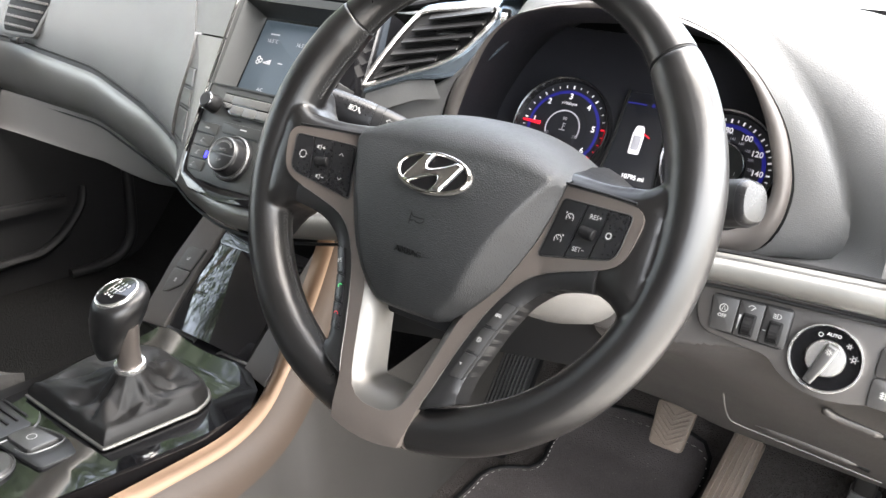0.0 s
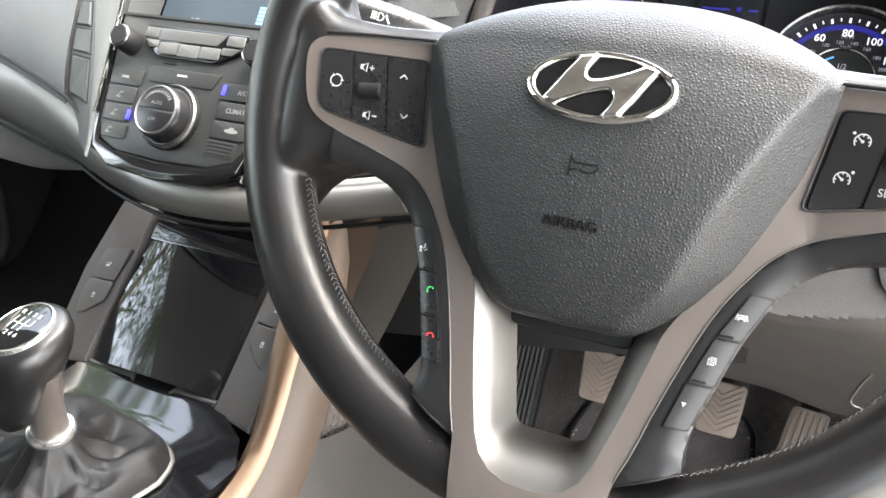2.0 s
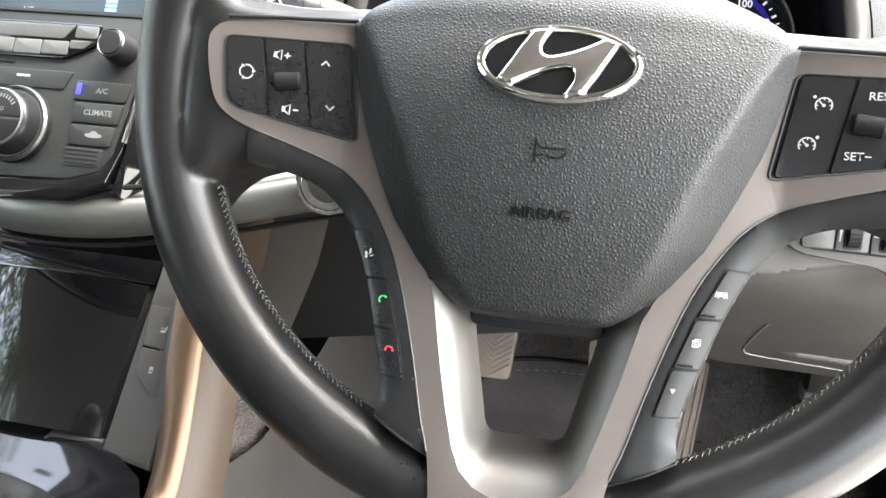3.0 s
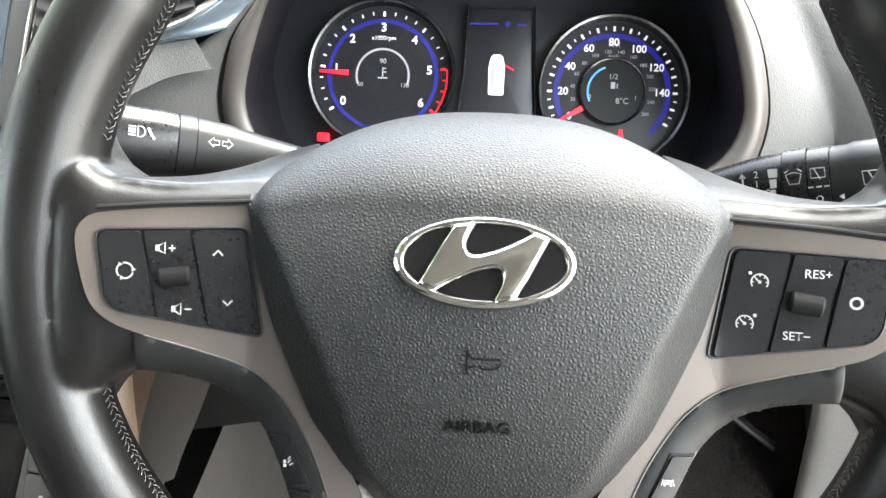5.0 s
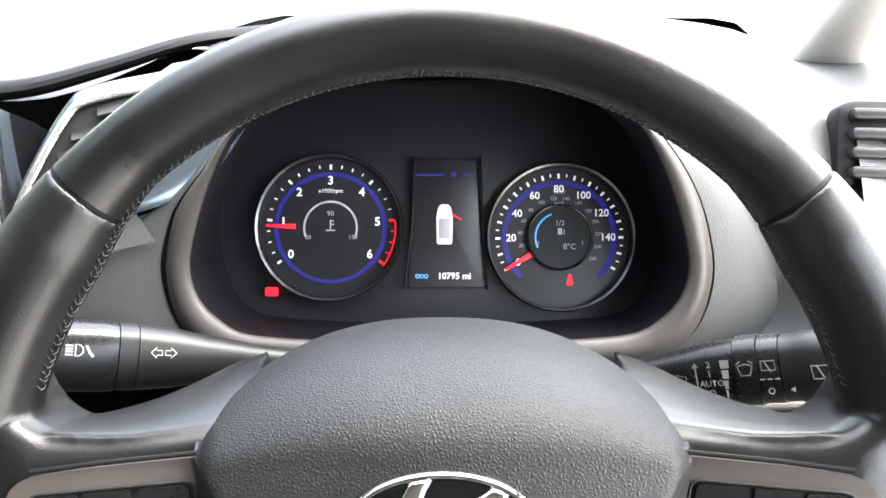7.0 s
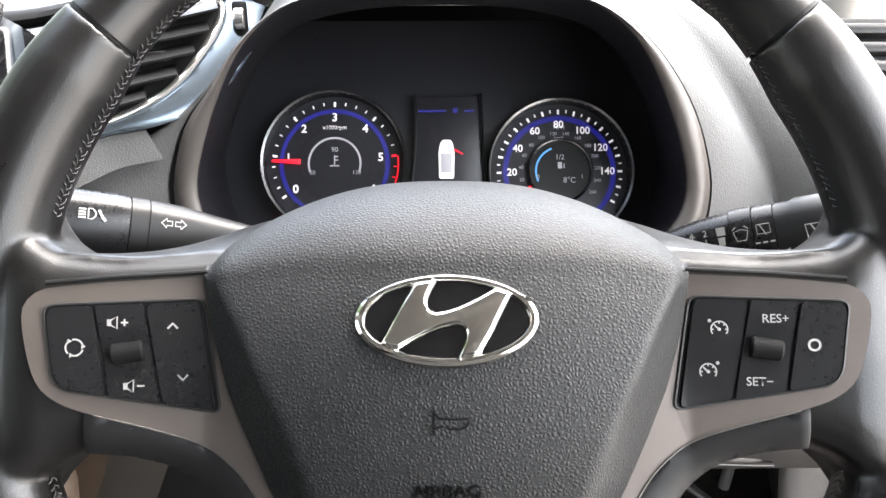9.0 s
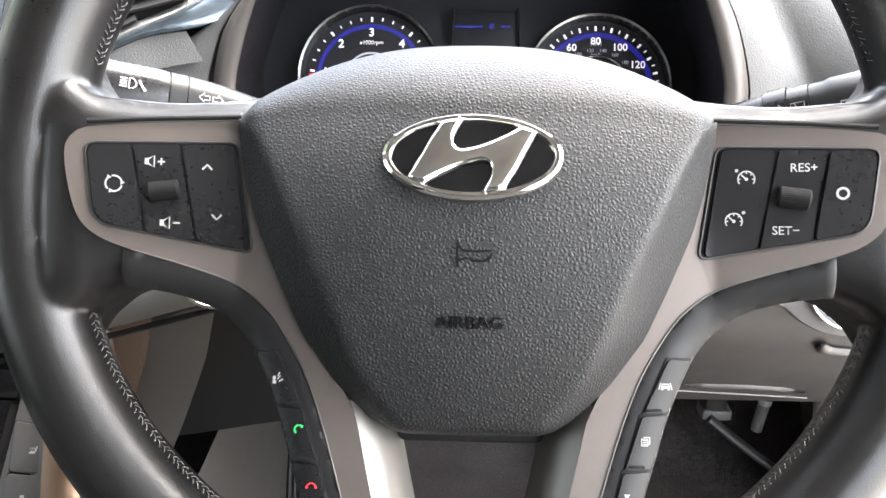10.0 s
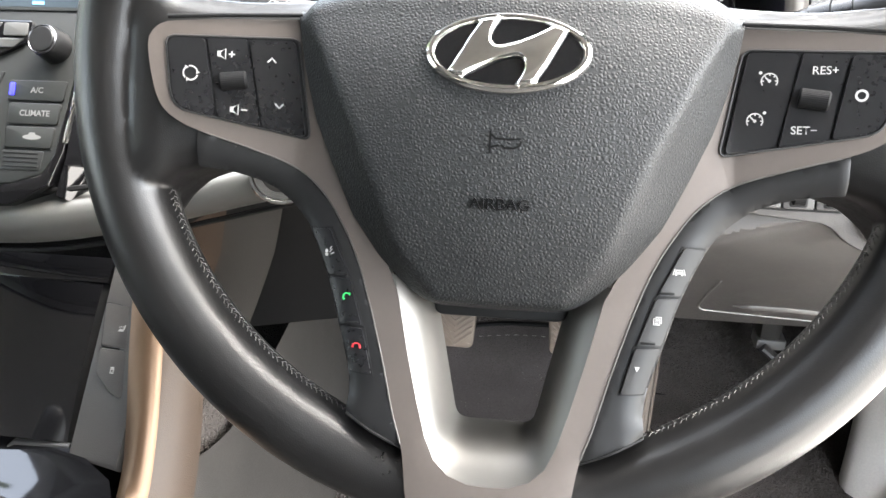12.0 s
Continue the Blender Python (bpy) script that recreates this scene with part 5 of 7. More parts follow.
GB = [(-0.090, sv(0.815)), (-0.082, sv(0.795)), (-0.055, sv(0.783)), (0, sv(0.779)), (0.055, sv(0.783)), (0.082, sv(0.795)), (0.090, sv(0.815)), (0.099, sv(0.87)), (0.094, sv(0.87)), (0.083, sv(0.813)), (0.075, sv(0.801)), (0.05, sv(0.7945)), (0, sv(0.792)), (-0.05, sv(0.7945)), (-0.075, sv(0.801)), (-0.083, sv(0.813)), (-0.094, sv(0.87)), (-0.099, sv(0.87))]
part("gloss_border", slab(GB, 0.0015, 0.02, 0.0015), GLOSS, stack, "gloss black lower border")
# screen in a deep hood
part("screen", slab(rounded([(-0.076, sv(0.905)), (0.076, sv(0.905)), (0.074, sv(0.992)), (-0.074, sv(0.992))], 0.003), -0.030, 0.004, 0.001), SCREEN, stack, "lit blue-grey screen")
wall = bmesh.new()
out_ = [(-0.088, sv(0.899), 0.001), (0.100, sv(0.899), 0.001), (0.112, sv(1.010), 0.001), (-0.100, sv(1.010), 0.001)]
in_ = [(-0.077, sv(0.904), -0.029), (0.077, sv(0.904), -0.029), (0.075, sv(0.994), -0.029), (-0.075, sv(0.994), -0.029)]
lip = [(-0.083, sv(0.901), 0.001), (0.090, sv(0.901), 0.001), (0.098, sv(1.001), 0.001), (-0.090, sv(1.001), 0.001)]
part("screen_hood", loft([out_, lip, in_], caps=False, bm=wall), STACK, stack, "dark sloping screen surround", sharp=20)
msc = lambda x, z, d=0.0: Matrix.Translation((x, sv(z), -0.030 + d))
bm = lettering("16.5\u00b0C", 0.0072, msc(-0.048, 0.968), h=0.0004)
part("screen_figure", bm, GLOW_FAINT, stack, "white climate figures on the screen", smooth=False)
bm = lettering("16.5\u00b0C", 0.0072, msc(0.004, 0.968), h=0.0004)
part("screen_figure", bm, GLOW_FAINT, stack, "white climate figures on the screen", smooth=False)
bm = lettering("A/C", 0.0062, msc(-0.036, 0.911), h=0.0004)
part("screen_figure", bm, GLOW_FAINT, stack, "white lettering on the screen", smooth=False)
mscr = Matrix.Translation((0, 0, -0.030))
part("screen_caption", blot([rect(0, 0, 0.016, 0.0018)], msc(-0.048, 0.976), h=0.0004), GLOW_FAINT, stack)
bm = bmesh.new()
for k in range(3):
    stroke([arc(-0.058 + 0.003 * math.cos(k * 2.1), sv(0.944) + 0.003 * math.sin(k * 2.1), 0.0026, 0, 360, 10)], 0.0012, mscr, bm, h=0.0004)
part("screen_fan", bm, GLOW_FAINT, stack, "white fan symbol on the screen", smooth=False)
for k in range(6):
    part("screen_step", blot([rect(-0.049 + 0.0022 * k, sv(0.942) + 0.0004 * k, 0.0014, 0.002 + 0.0010 * k)], mscr, h=0.0004), GLOW_FAINT, stack)
part("screen_dash", blot([rect(-0.020, sv(0.944), 0.008, 0.0012)], mscr, h=0.0004), GLOW_FAINT, stack)
part("screen_airflow", stroke([[(0.018, sv(0.938)), (0.030, sv(0.938)), (0.026, sv(0.948)), (0.032, sv(0.946))]], 0.0014, mscr, h=0.0004), GLOW_FAINT, stack, "white airflow symbol on the screen", smooth=False)
part("screen_symbol", blot([rect(0.036, sv(0.914) + 0.0035 * k, 0.0095, 0.0024) for k in range(5)], Matrix.Translation((0, 0, -0.030)), h=0.0004), GLOW_ICE, stack, "light blue symbol")
part("screen_bar", blot([rect(0.020 + 0.012 * k, sv(0.9075), 0.009, 0.0012) for k in range(5)], Matrix.Translation((0, 0, -0.030)), h=0.0004), GLOW_FAINT, stack)
# chrome line down each side
for s in (-1, 1):
    part("side_line", sweep(curve_through([(s * 0.116, sv(1.02), 0.004), (s * 0.110, sv(0.96), 0.003), (s * 0.1035, sv(0.905), 0.002), (s * 0.097, sv(0.86), 0.002), (s * 0.0915, sv(0.82), 0.002)], 24), lambda i, n: oval(0.0018, 0.0022, 8), up=(0, 0, 1)), CHROME, stack, "thin chrome edging")
    if s < 0:
        continue
    chk = part("cheek", loft([[(s * 0.103, sv(1.02), 0.0), (s * 0.120, sv(1.02), -0.05), (s * 0.120, sv(1.02), -0.09), (s * 0.103, sv(1.02), -0.06)], [(s * 0.099, sv(0.90), 0.0), (s * 0.111, sv(0.90), -0.035), (s * 0.111, sv(0.90), -0.08), (s * 0.09, sv(0.90), -0.05)],
                             [(s * 0.092, sv(0.815), 0.0), (s * 0.112, sv(0.812), -0.022), (s * 0.112, sv(0.812), -0.06), (s * 0.085, sv(0.812), -0.03)], [(s * 0.086, sv(0.790), -0.002), (s * 0.098, sv(0.786), -0.016), (s * 0.098, sv(0.786), -0.05), (s * 0.08, sv(0.786), -0.03)]]), GLOSS, stack, "gloss black side cheek", sharp=60)
    for z0, z1 in ((0.930, 0.905), (0.901, 0.872), (0.868, 0.835)):
        q = []
        for z, t in ((z0, 0.22), (z0, 0.80), (z1, 0.80), (z1, 0.22)):
            xa, xb, nb = step(z, [(0.815, 0.092), (0.90, 0.099), (1.02, 0.103)]), step(z, [(0.815, 0.112), (0.90, 0.111), (1.02, 0.120)]), step(z, [(0.815, -0.022), (0.90, -0.035), (1.02, -0.05)])
            q.append(Vector((s * (xa + (xb - xa) * t), sv(z), nb * t)))
        nrm = (q[1] - q[0]).cross(q[3] - q[0]).normalized()
        if nrm.z < 0:
            nrm = -nrm
        part("button", loft([[p - nrm * 0.002 for p in q], [p + nrm * 0.0008 for p in q], [p.lerp(sum(q, Vector()) / 4, 0.1) + nrm * 0.0016 for p in q]]), BUTTON, chk, "dark side button", sharp=20)
# button strip
ST = [(-0.058, sv(0.8925)), (0.058, sv(0.8925)), (0.056, sv(0.8795)), (0.046, sv(0.875)), (0.030, sv(0.8690)), (-0.030, sv(0.8690)), (-0.046, sv(0.875)), (-0.056, sv(0.8795))]
part("strip_frame", slab(rounded(ST, 0.004), 0.0030, 0.006, 0.0014), GLOSS, stack, "gloss frame round the radio keys")
for x0, x1, z0, z1, k in ((-0.055, -0.037, 0.8905, 0.8825, 0), (-0.036, 0.036, 0.8905, 0.8815, 0.008), (0.037, 0.055, 0.8905, 0.8825, 0), (-0.0535, -0.034, 0.8810, 0.8755, -0.008), (-0.033, -0.012, 0.8800, 0.8712, 0), (-0.011, 0.011, 0.8800, 0.8705, 0), (0.012, 0.033, 0.8800, 0.8712, 0), (0.034, 0.0535, 0.8810, 0.8755, 0.008)):
    part("key", slab(rounded([(x0 + max(0, -k), sv(z1)), (x1 - max(0, k), sv(z1)), (x1, sv(z0)), (x0, sv(z0))], 0.0016), 0.0040, 0.003, 0.0007), KEYGREY, stack, "grey radio key")
# volume and tuning knobs
for s in (-1, 1):
    mk = Matrix.Translation((0.0755 if s > 0 else -0.0665, sv(0.877), 0.0)) @ Matrix.Diagonal((0.85, 0.85, 1, 1))
    kn = part("knob", turned([(0.0135, -0.002), (0.0135, 0.006), (0.0125, 0.014), (0.0118, 0.0155), (0.0105, 0.016)], 40, m=mk), COVER, stack, "round black knob")
    part("knob_ring", turned([(0.0118, 0.0150), (0.0122, 0.0162), (0.0112, 0.0172), (0.0100, 0.0164)], 40, m=mk), RING, kn, "metal ring")
    part("knob_face", turned([(0.0104, 0.0160), (0.0104, 0.0170), (0.0096, 0.0176), (0.002, 0.0178)], 32, m=mk), COVER, kn, "black knob face")
part("slot", slab(rounded(rect(-0.018, sv(0.8655), 0.014, 0.0018), 0.0006, 2), 0.0008, 0.001, 0.0003), VOID, stack)
part("disc_cover", slab(rounded([(-0.040, sv(0.8615)), (0.040, sv(0.8615)), (0.034, sv(0.850)), (-0.034, sv(0.850))], 0.002), 0.0012, 0.002, 0.0006), STACK, stack, "flush cover")
part("print_bar", blot([rect(0, sv(0.857), 0.011, 0.0016)], Matrix.Translation((0, 0, 0.0012))), GLOW_FAINT, stack)
# climate dial
md = Matrix.Translation((0.0025, sv(0.8250), 0.0)) @ Matrix.Diagonal((0.87, 0.87, 1.30, 1))
cd = part("climate_dial", turned([(0.0325, -0.001), (0.0325, 0.003), (0.0312, 0.0050), (0.0298, 0.0054), (0.0275, 0.0046), (0.0264, 0.007), (0.0258, 0.0125), (0.0250, 0.0145), (0.0238, 0.0155)], 56, m=md), BUTTON, stack, "large rotary climate dial")
part("dial_ring", turned([(0.0238, 0.0150), (0.0243, 0.0162), (0.0230, 0.0168), (0.0216, 0.0160)], 56, m=md), TRIM, cd, "satin ring on the dial")
part("dial_ring", turned([(0.0320, 0.0030), (0.0326, 0.0044), (0.0312, 0.0058), (0.0298, 0.0050)], 56, m=md), TRIM, cd, "satin base ring")
for sgn in (1, -1):
    half = [(x, y) for x, y in arc(0, 0.0006 * sgn, 0.0216, 0 if sgn > 0 else 180, 180 if sgn > 0 else 360, 24)]
    part("dial_key", slab(half, 0.0166, 0.004, 0.0008, m=md), BUTTON, cd, "half-round black key")
bm = lettering("AUTO", 0.0046, md @ Matrix.Translation((0, 0.0065, 0.0167)))
lettering("OFF", 0.0046, md @ Matrix.Translation((0, -0.0095, 0.0167)), bm)
for a in range(40, 150, 9):
    l = 0.0016 + 0.00002 * (150 - a)
    stroke([[(0.0165 * math.cos(radians(a)), 0.0165 * math.sin(radians(a))), ((0.0165 + l) * math.cos(radians(a)), (0.0165 + l) * math.sin(radians(a)))]], 0.0014, md @ Matrix.Translation((0, 0, 0.0167)), bm)
part("lettering", bm, DIM_PRINT, cd, "white AUTO and OFF lettering", smooth=False)
# side buttons
for s in (-1, 1):
    for k, (z0, z1) in enumerate(((0.8565, 0.8445), (0.8430, 0.8305), (0.8290, 0.8165), (0.8150, 0.8035))):
        xa, xb = 0.0435, step((z0 + z1) / 2, [(0.805, 0.070), (0.815, 0.0785), (0.85, 0.0855)])
        xin = 0.044 + (0.002 if k in (1, 2) else 0.0)
        q = [(s * xin, sv(z1)), (s * xb, sv(z1)), (s * (xb + 0.002), sv(z0)), (s * xin, sv(z0))]
        if s > 0 and k == 3:
            gr = part("sensor_grille", slab(rounded(q, 0.002), 0.0006, 0.002, 0.0004), STACK, stack, "slotted sensor grille")
            for j in range(4):
                part("slot", slab(rounded(rect((xin + xb) / 2 * s, sv(0.8055 + 0.0026 * j), 0.026, 0.0012), 0.0004, 2), 0.0009, 0.001, 0.0002), VOID, gr)
            continue
        b = part("button", slab(rounded(q, 0.002), 0.0016, 0.003, 0.0006), STACK, stack, "flat climate button")
        mb2 = Matrix.Translation((s * 0.066, sv((z0 + z1) / 2), 0.0016))
        if s > 0:
            word = ("A/C", "CLIMATE", None)[k]
            if word:
                part("lettering", lettering(word, 0.0056, mb2, bold=0.00015), DIM_PRINT, b, "white " + word + " lettering", smooth=False)
            else:
                part("symbol", blot([[(0.007 * x, 0.0018 * y) for x, y in oval(1, 1, 12)], [(-0.003, 0.001), (0.003, 0.001), (0.002, 0.0032), (-0.002, 0.0032)]], mb2), DIM_PRINT, b, "white recirculation symbol")
        elif k == 0:
            part("print_bar", blot([rect(0, 0, 0.010, 0.0022)], mb2), DIM_PRINT, b)
        else:
            part("symbol", stroke([[(-0.002, -0.002), (0.0005, 0.0022), (0.004, 0.0018)], [(-0.004, -0.0024), (0.002, -0.0024)]], 0.0010, mb2), DIM_PRINT, b, "white airflow symbol")
    z = 0.851 if s > 0 else 0.8225
    part("indicator", slab(rounded(rect(s * (0.0475 if s > 0 else 0.046), sv(z), 0.0034, 0.0085), 0.0008, 2), 0.0026, 0.002, 0.0004), LED_BLUE, stack, "blue indicator light")

# the passenger's half of the stack is drawn in a little
for o in stack.children_recursive:
    if o.type == "MESH" and not o.name.startswith(("screen", "knob", "climate_dial", "dial", "lettering")):
        for v in o.data.vertices:
            if v.co.x < -0.035:
                v.co.x = -0.035 + (v.co.x + 0.035) * 0.82

# grey band and cheek with three keys, between the stack and the passenger panel
SI = STACK_M.inverted()
PANEL_EDGE = [above(1, k / 24) for k in range(25)]


def cheek_at(z, t, lift=0.0):
    inner = Vector((step(z, [(0.78, -0.474), (0.889, -0.488), (1.02, -0.494)]), step(z, [(0.78, 0.118), (0.889, 0.187), (1.02, 0.268)]), z))
    outer = Vector((step(z - 0.012, [(e.z, e.x) for e in PANEL_EDGE]) - 0.004, step(z - 0.012, [(e.z, e.y) for e in PANEL_EDGE]) + 0.008, z - 0.012))
    q = inner.lerp(outer, t)
    return SI @ (q + Vector((0.3, -0.9, 0.3)) * lift)


band_t = lambda z: step(z, [(0.79, 0.12), (0.83, 0.26), (0.87, 0.42), (0.91, 0.66), (0.95, 1.0)])
part("side_band", grid(lambda u, v: cheek_at(0.785 + 0.165 * u, band_t(0.785 + 0.165 * u) * v, 0.003 * math.sin(math.pi * v)), 20, 8), SHROUD, stack, "satin grey band beside the screen", sharp=60)
part("band_top", grid(lambda u, v: cheek_at(0.952 + 0.065 * u, v, 0.004), 8, 8), DASH, stack, "grey corner above the band", sharp=60)
chk = part("cheek", grid(lambda u, v: cheek_at(0.785 + 0.163 * u, band_t(0.785 + 0.163 * u) + (1.0 - band_t(0.785 + 0.163 * u)) * v, 0.0), 20, 4), DASHDARK, stack, "charcoal side cheek with three keys", sharp=60)
for z0, z1 in ((0.907, 0.886), (0.882, 0.862), (0.857, 0.822)):
    q = [cheek_at(z, band_t(z) + (1 - band_t(z)) * t) for z, t in ((z0, 0.16), (z0, 0.80), (z1, 0.80), (z1, 0.16))]
    nrm = (q[1] - q[0]).cross(q[3] - q[0]).normalized()
    nrm = nrm if nrm.z > 0 else -nrm
    mid_q = sum(q, Vector()) / 4
    part("key_gap", loft([[p.lerp(mid_q, -0.10) - nrm * 0.004 for p in q], [p.lerp(mid_q, -0.10) + nrm * 0.0010 for p in q]]), VOID, chk, sharp=20)
    part("button", loft([[p - nrm * 0.004 for p in q], [p + nrm * 0.0014 for p in q], [p.lerp(mid_q, 0.08) + nrm * 0.0026 for p in q]]), PANEL, chk, "dark side button", sharp=20)

# ---- air vents ----
VO = [(-0.286, 0.9245), (-0.272, 0.962), (-0.252, 1.000), (-0.238, 1.0095), (-0.200, 1.0160), (-0.167, 1.0200), (-0.160, 1.0155), (-0.163, 1.003), (-0.171, 0.989), (-0.187, 0.968), (-0.210, 0.952), (-0.243, 0.9385), (-0.280, 0.9220)]


def vent_y(x, z):
    """The plane of the driver's centre vent."""
    return 0.28 + 0.3 * (x + 0.25) + 0.5 * (z - 0.96)


vent = thing("air_vent", pose(-0.22, 0.29, 0.97), "chrome-edged air vent with dark slats beside the cluster", "air vent", "air vents")
VI = vent.matrix_world.inverted()


def vpart(name, bm, material, label="", parent=None):
    bmesh.ops.transform(bm, matrix=VI, verts=bm.verts)
    return part(name, bm, material, parent or vent, label)


loop = curve_through([(x, vent_y(x, z), z) for x, z in VO], 90, closed=True)
vpart("chrome_frame", sweep(loop, lambda i, n: oval(0.0028, 0.0026, 10), closed=True, up=(-0.3, -1, 0.5)), POLISHED, "polished chrome frame")
cen = sum(loop, Vector()) / len(loop)
vpart("duct", loft([[p + Vector((0, 0.003, 0)) for p in loop], [cen + (p - cen) * 0.92 + Vector((0.01, 0.05, -0.01)) for p in loop], [cen + (p - cen) * 0.2 + Vector((0.01, 0.055, -0.01)) for p in loop]]), VOID, "black duct")


def span(z):
    """Where the vent opening begins and ends at a height."""
    xs = []
    q = VO + VO[:1]
    for (xa, za), (xb, zb) in zip(q, q[1:]):
        if (za - z) * (zb - z) < 0:
            xs.append(xa + (xb - xa) * (z - za) / (zb - za))
    return (min(xs), max(xs)) if len(xs) >= 2 else None


for k in range(6):
    z0 = 0.937 + 0.0142 * k
    lo_, hi_ = span(z0), span(z0 + 0.004)
    if not lo_ or not hi_:
        continue
    xa, xb = lo_[0] + 0.004, hi_[1] - 0.004
    path = [(xa + (xb - xa) * t, vent_y(xa + (xb - xa) * t, z0) + 0.006, z0 - 0.004 + 0.015 * t) for t in (0, 0.25, 0.5, 0.75, 1)]
    sl = vpart("slat", sweep(path, lambda i, n: [(0.0, -0.0022), (0.002, -0.0026), (0.018, -0.0012), (0.018, 0.0004), (0.002, 0.0026), (0.0, 0.0022)], up=(0, -0.2, 1)), COVER, "dark satin slat")
    if k == 3:
        vpart("tab", box((0.030, 0.010, 0.0075), (-0.209, vent_y(-0.209, 0.985) + 0.003, 0.9845), 0.002), TRIM, "silver adjuster tab")
# gloss surround of the vent, reflected sky in its colour
loop2 = [cen + (p - cen) * 1.09 + Vector((0, 0.004, 0)) for p in loop]
loop3 = [cen + (p - cen) * (1.30 if p.x > -0.2 else 1.20) + Vector((0, 0.010, 0)) for p in loop]
vpart("surround", loft([[p + Vector((0, 0.002, 0)) for p in loop], loop2, loop3], caps=False), LACQUER, "gloss surround tinted blue-grey for reflected sky")
# broad lacquered band below the vent and the dash panel under it
low_edge = curve_through([(-0.292, 0, 0.917), (-0.280, 0, 0.9220), (-0.243, 0, 0.9385), (-0.210, 0, 0.9520), (-0.187, 0, 0.9680), (-0.171, 0, 0.9890), (-0.163, 0, 1.0030), (-0.160, 0, 1.0155), (-0.156, 0, 1.0260)], 48)
rows = [[] for _ in range(7)]
for i, p in enumerate(low_edge):
    d = (low_edge[min(i + 1, 47)] - low_edge[max(i - 1, 0)]).normalized()
    out = Vector((d.z, 0, -d.x))
    w = 0.008 + 0.020 * ease((i / 47 - 0.25) / 0.5)
    for row, f, back in zip(rows, (0.0, 0.3, 0.7, 0.95, 1.0, 1.05, 1.0), (0.0025, 0.0010, 0.0016, 0.0040, 0.0075, 0.0080, 0.0180)):
        q = p + out * (w * f + (0.024 if row is rows[6] else 0.0))
        row.append(Vector((q.x, vent_y(q.x, q.z) + back, q.z)))
vpart("lacquer_band", loft(rows[:5], closed=False, caps=False), LACQUER, "broad gloss band tinted blue-grey for reflected sky")
dpart("vent_apron", loft([[q for q, p in zip(row, low_edge) if p.x < -0.214] for row in rows[5:]], closed=False, caps=False), DASH, "grey panel under the vent")
vpart("wheel_bed", box((0.011, 0.006, 0.024), (-0.1475, 0.3325, 1.008), 0.002), VOID, "dark slot of the shut-off wheel")
vpart("thumb_wheel", turned([(0.0085, -0.0038), (0.0095, -0.003), (0.0095, 0.003), (0.0085, 0.0038)], 28, m=pose(-0.1475, 0.335, 1.008, 0, 90, 0)), POLISHED, "silver shut-off wheel")

pvent = thing("air_vent", pose(-1.212, 0.362, 0.908), "dark slatted air vent at the end of the dashboard", "air vent", "air vents")
PV = pose(0, 0, 0, 76, 0, 6)
VENT_P = mm((-67, -37), (18, -37), (34, -10), (64, 34), (56, 48), (-50, 48), (-72, -20))
part("frame", slab(rounded(mm((-75, -44), (20, -44), (42, -10), (74, 40), (62, 55), (-56, 55), (-80, -20)), 0.010), 0.0030, 0.012, 0.002, m=PV), DASH, pvent, "grained vent frame")
part("recess", slab(rounded(VENT_P, 0.006), 0.0038, 0.002, 0.0004, m=PV), VOID, pvent, "dark opening")
for k in range(5):
    y0 = -0.028 + 0.0175 * k
    x1 = step(y0, [(-0.037, 0.018), (-0.010, 0.034), (0.034, 0.062), (0.05, 0.055)])
    part("slat", box((x1 + 0.060, 0.0052, 0.005), ((x1 - 0.066) / 2, y0, 0.0055), 0.0012, m=PV @ Matrix.Rotation(radians(-3), 4, "Z")), LOWER, pvent, "grey slat")
part("wheel_bed", slab(rounded(rect(-0.030, -0.053, 0.036, 0.010), 0.003), 0.0035, 0.006, 0.0008, m=PV), VOID, pvent, "dark slot of the shut-off wheel")
part("wheel", turned([(0.006, -0.006), (0.007, -0.005), (0.007, 0.005), (0.006, 0.006)], 20, m=PV @ Matrix.Translation((-0.030, -0.053, 0.0)) @ Matrix.Rotation(radians(90), 4, "Y")), COVER, pvent, "thumb wheel")
rvent = thing("air_vent", pose(0.328, 0.312, 0.979), "dark slatted air vent beside the driver's door", "air vent", "air vents")
part("frame", slab(rounded(rect(0, 0, 0.10, 0.062), 0.012), 0.003, 0.02, 0.003, m=pose(0, -0.006, 0, 66, 0, -6)), COVER, rvent, "dark vent frame")
for k in range(4):
    part("slat", box((0.086, 0.008, 0.010), (0, -0.020 + 0.0135 * k, 0.005), 0.002, m=pose(0, -0.008, 0, 66, 0, -6)), PANEL, rvent, "grey slat")

# ---- switches beside the wheel ----
KM = Matrix.Translation((0.2, KNEE_N(0.2, 0.78), 0.78)) @ Matrix.Rotation(math.atan2(1, 0.30), 4, "X")
kz = lambda z: (z - 0.78) * math.hypot(1, 0.30)
swp = thing("switch_panel", KM, "grey switch panel with three small controls under the trim", "switch panel")
PL = [(-0.054, kz(0.806)), (-0.051, kz(0.775)), (-0.045, kz(0.762)), (-0.035, kz(0.757)), (0.020, kz(0.752)), (0.032, kz(0.741)), (0.048, kz(0.733)), (0.072, kz(0.730)), (0.092, kz(0.733)), (0.108, kz(0.738)), (0.30, kz(0.742)), (0.30, kz(0.806))]
part("plate", slab(rounded(PL, 0.008), 0.0036, 0.006, 0.0015), LOWER, swp, "grained grey plate")
MODS = [(-0.040, kz(0.7905)), (-0.037, kz(0.794)), (0.030, kz(0.798)), (0.0335, kz(0.795)), (0.0335, kz(0.766)), (0.029, kz(0.760)), (-0.029, kz(0.7605)), (-0.0365, kz(0.768))]
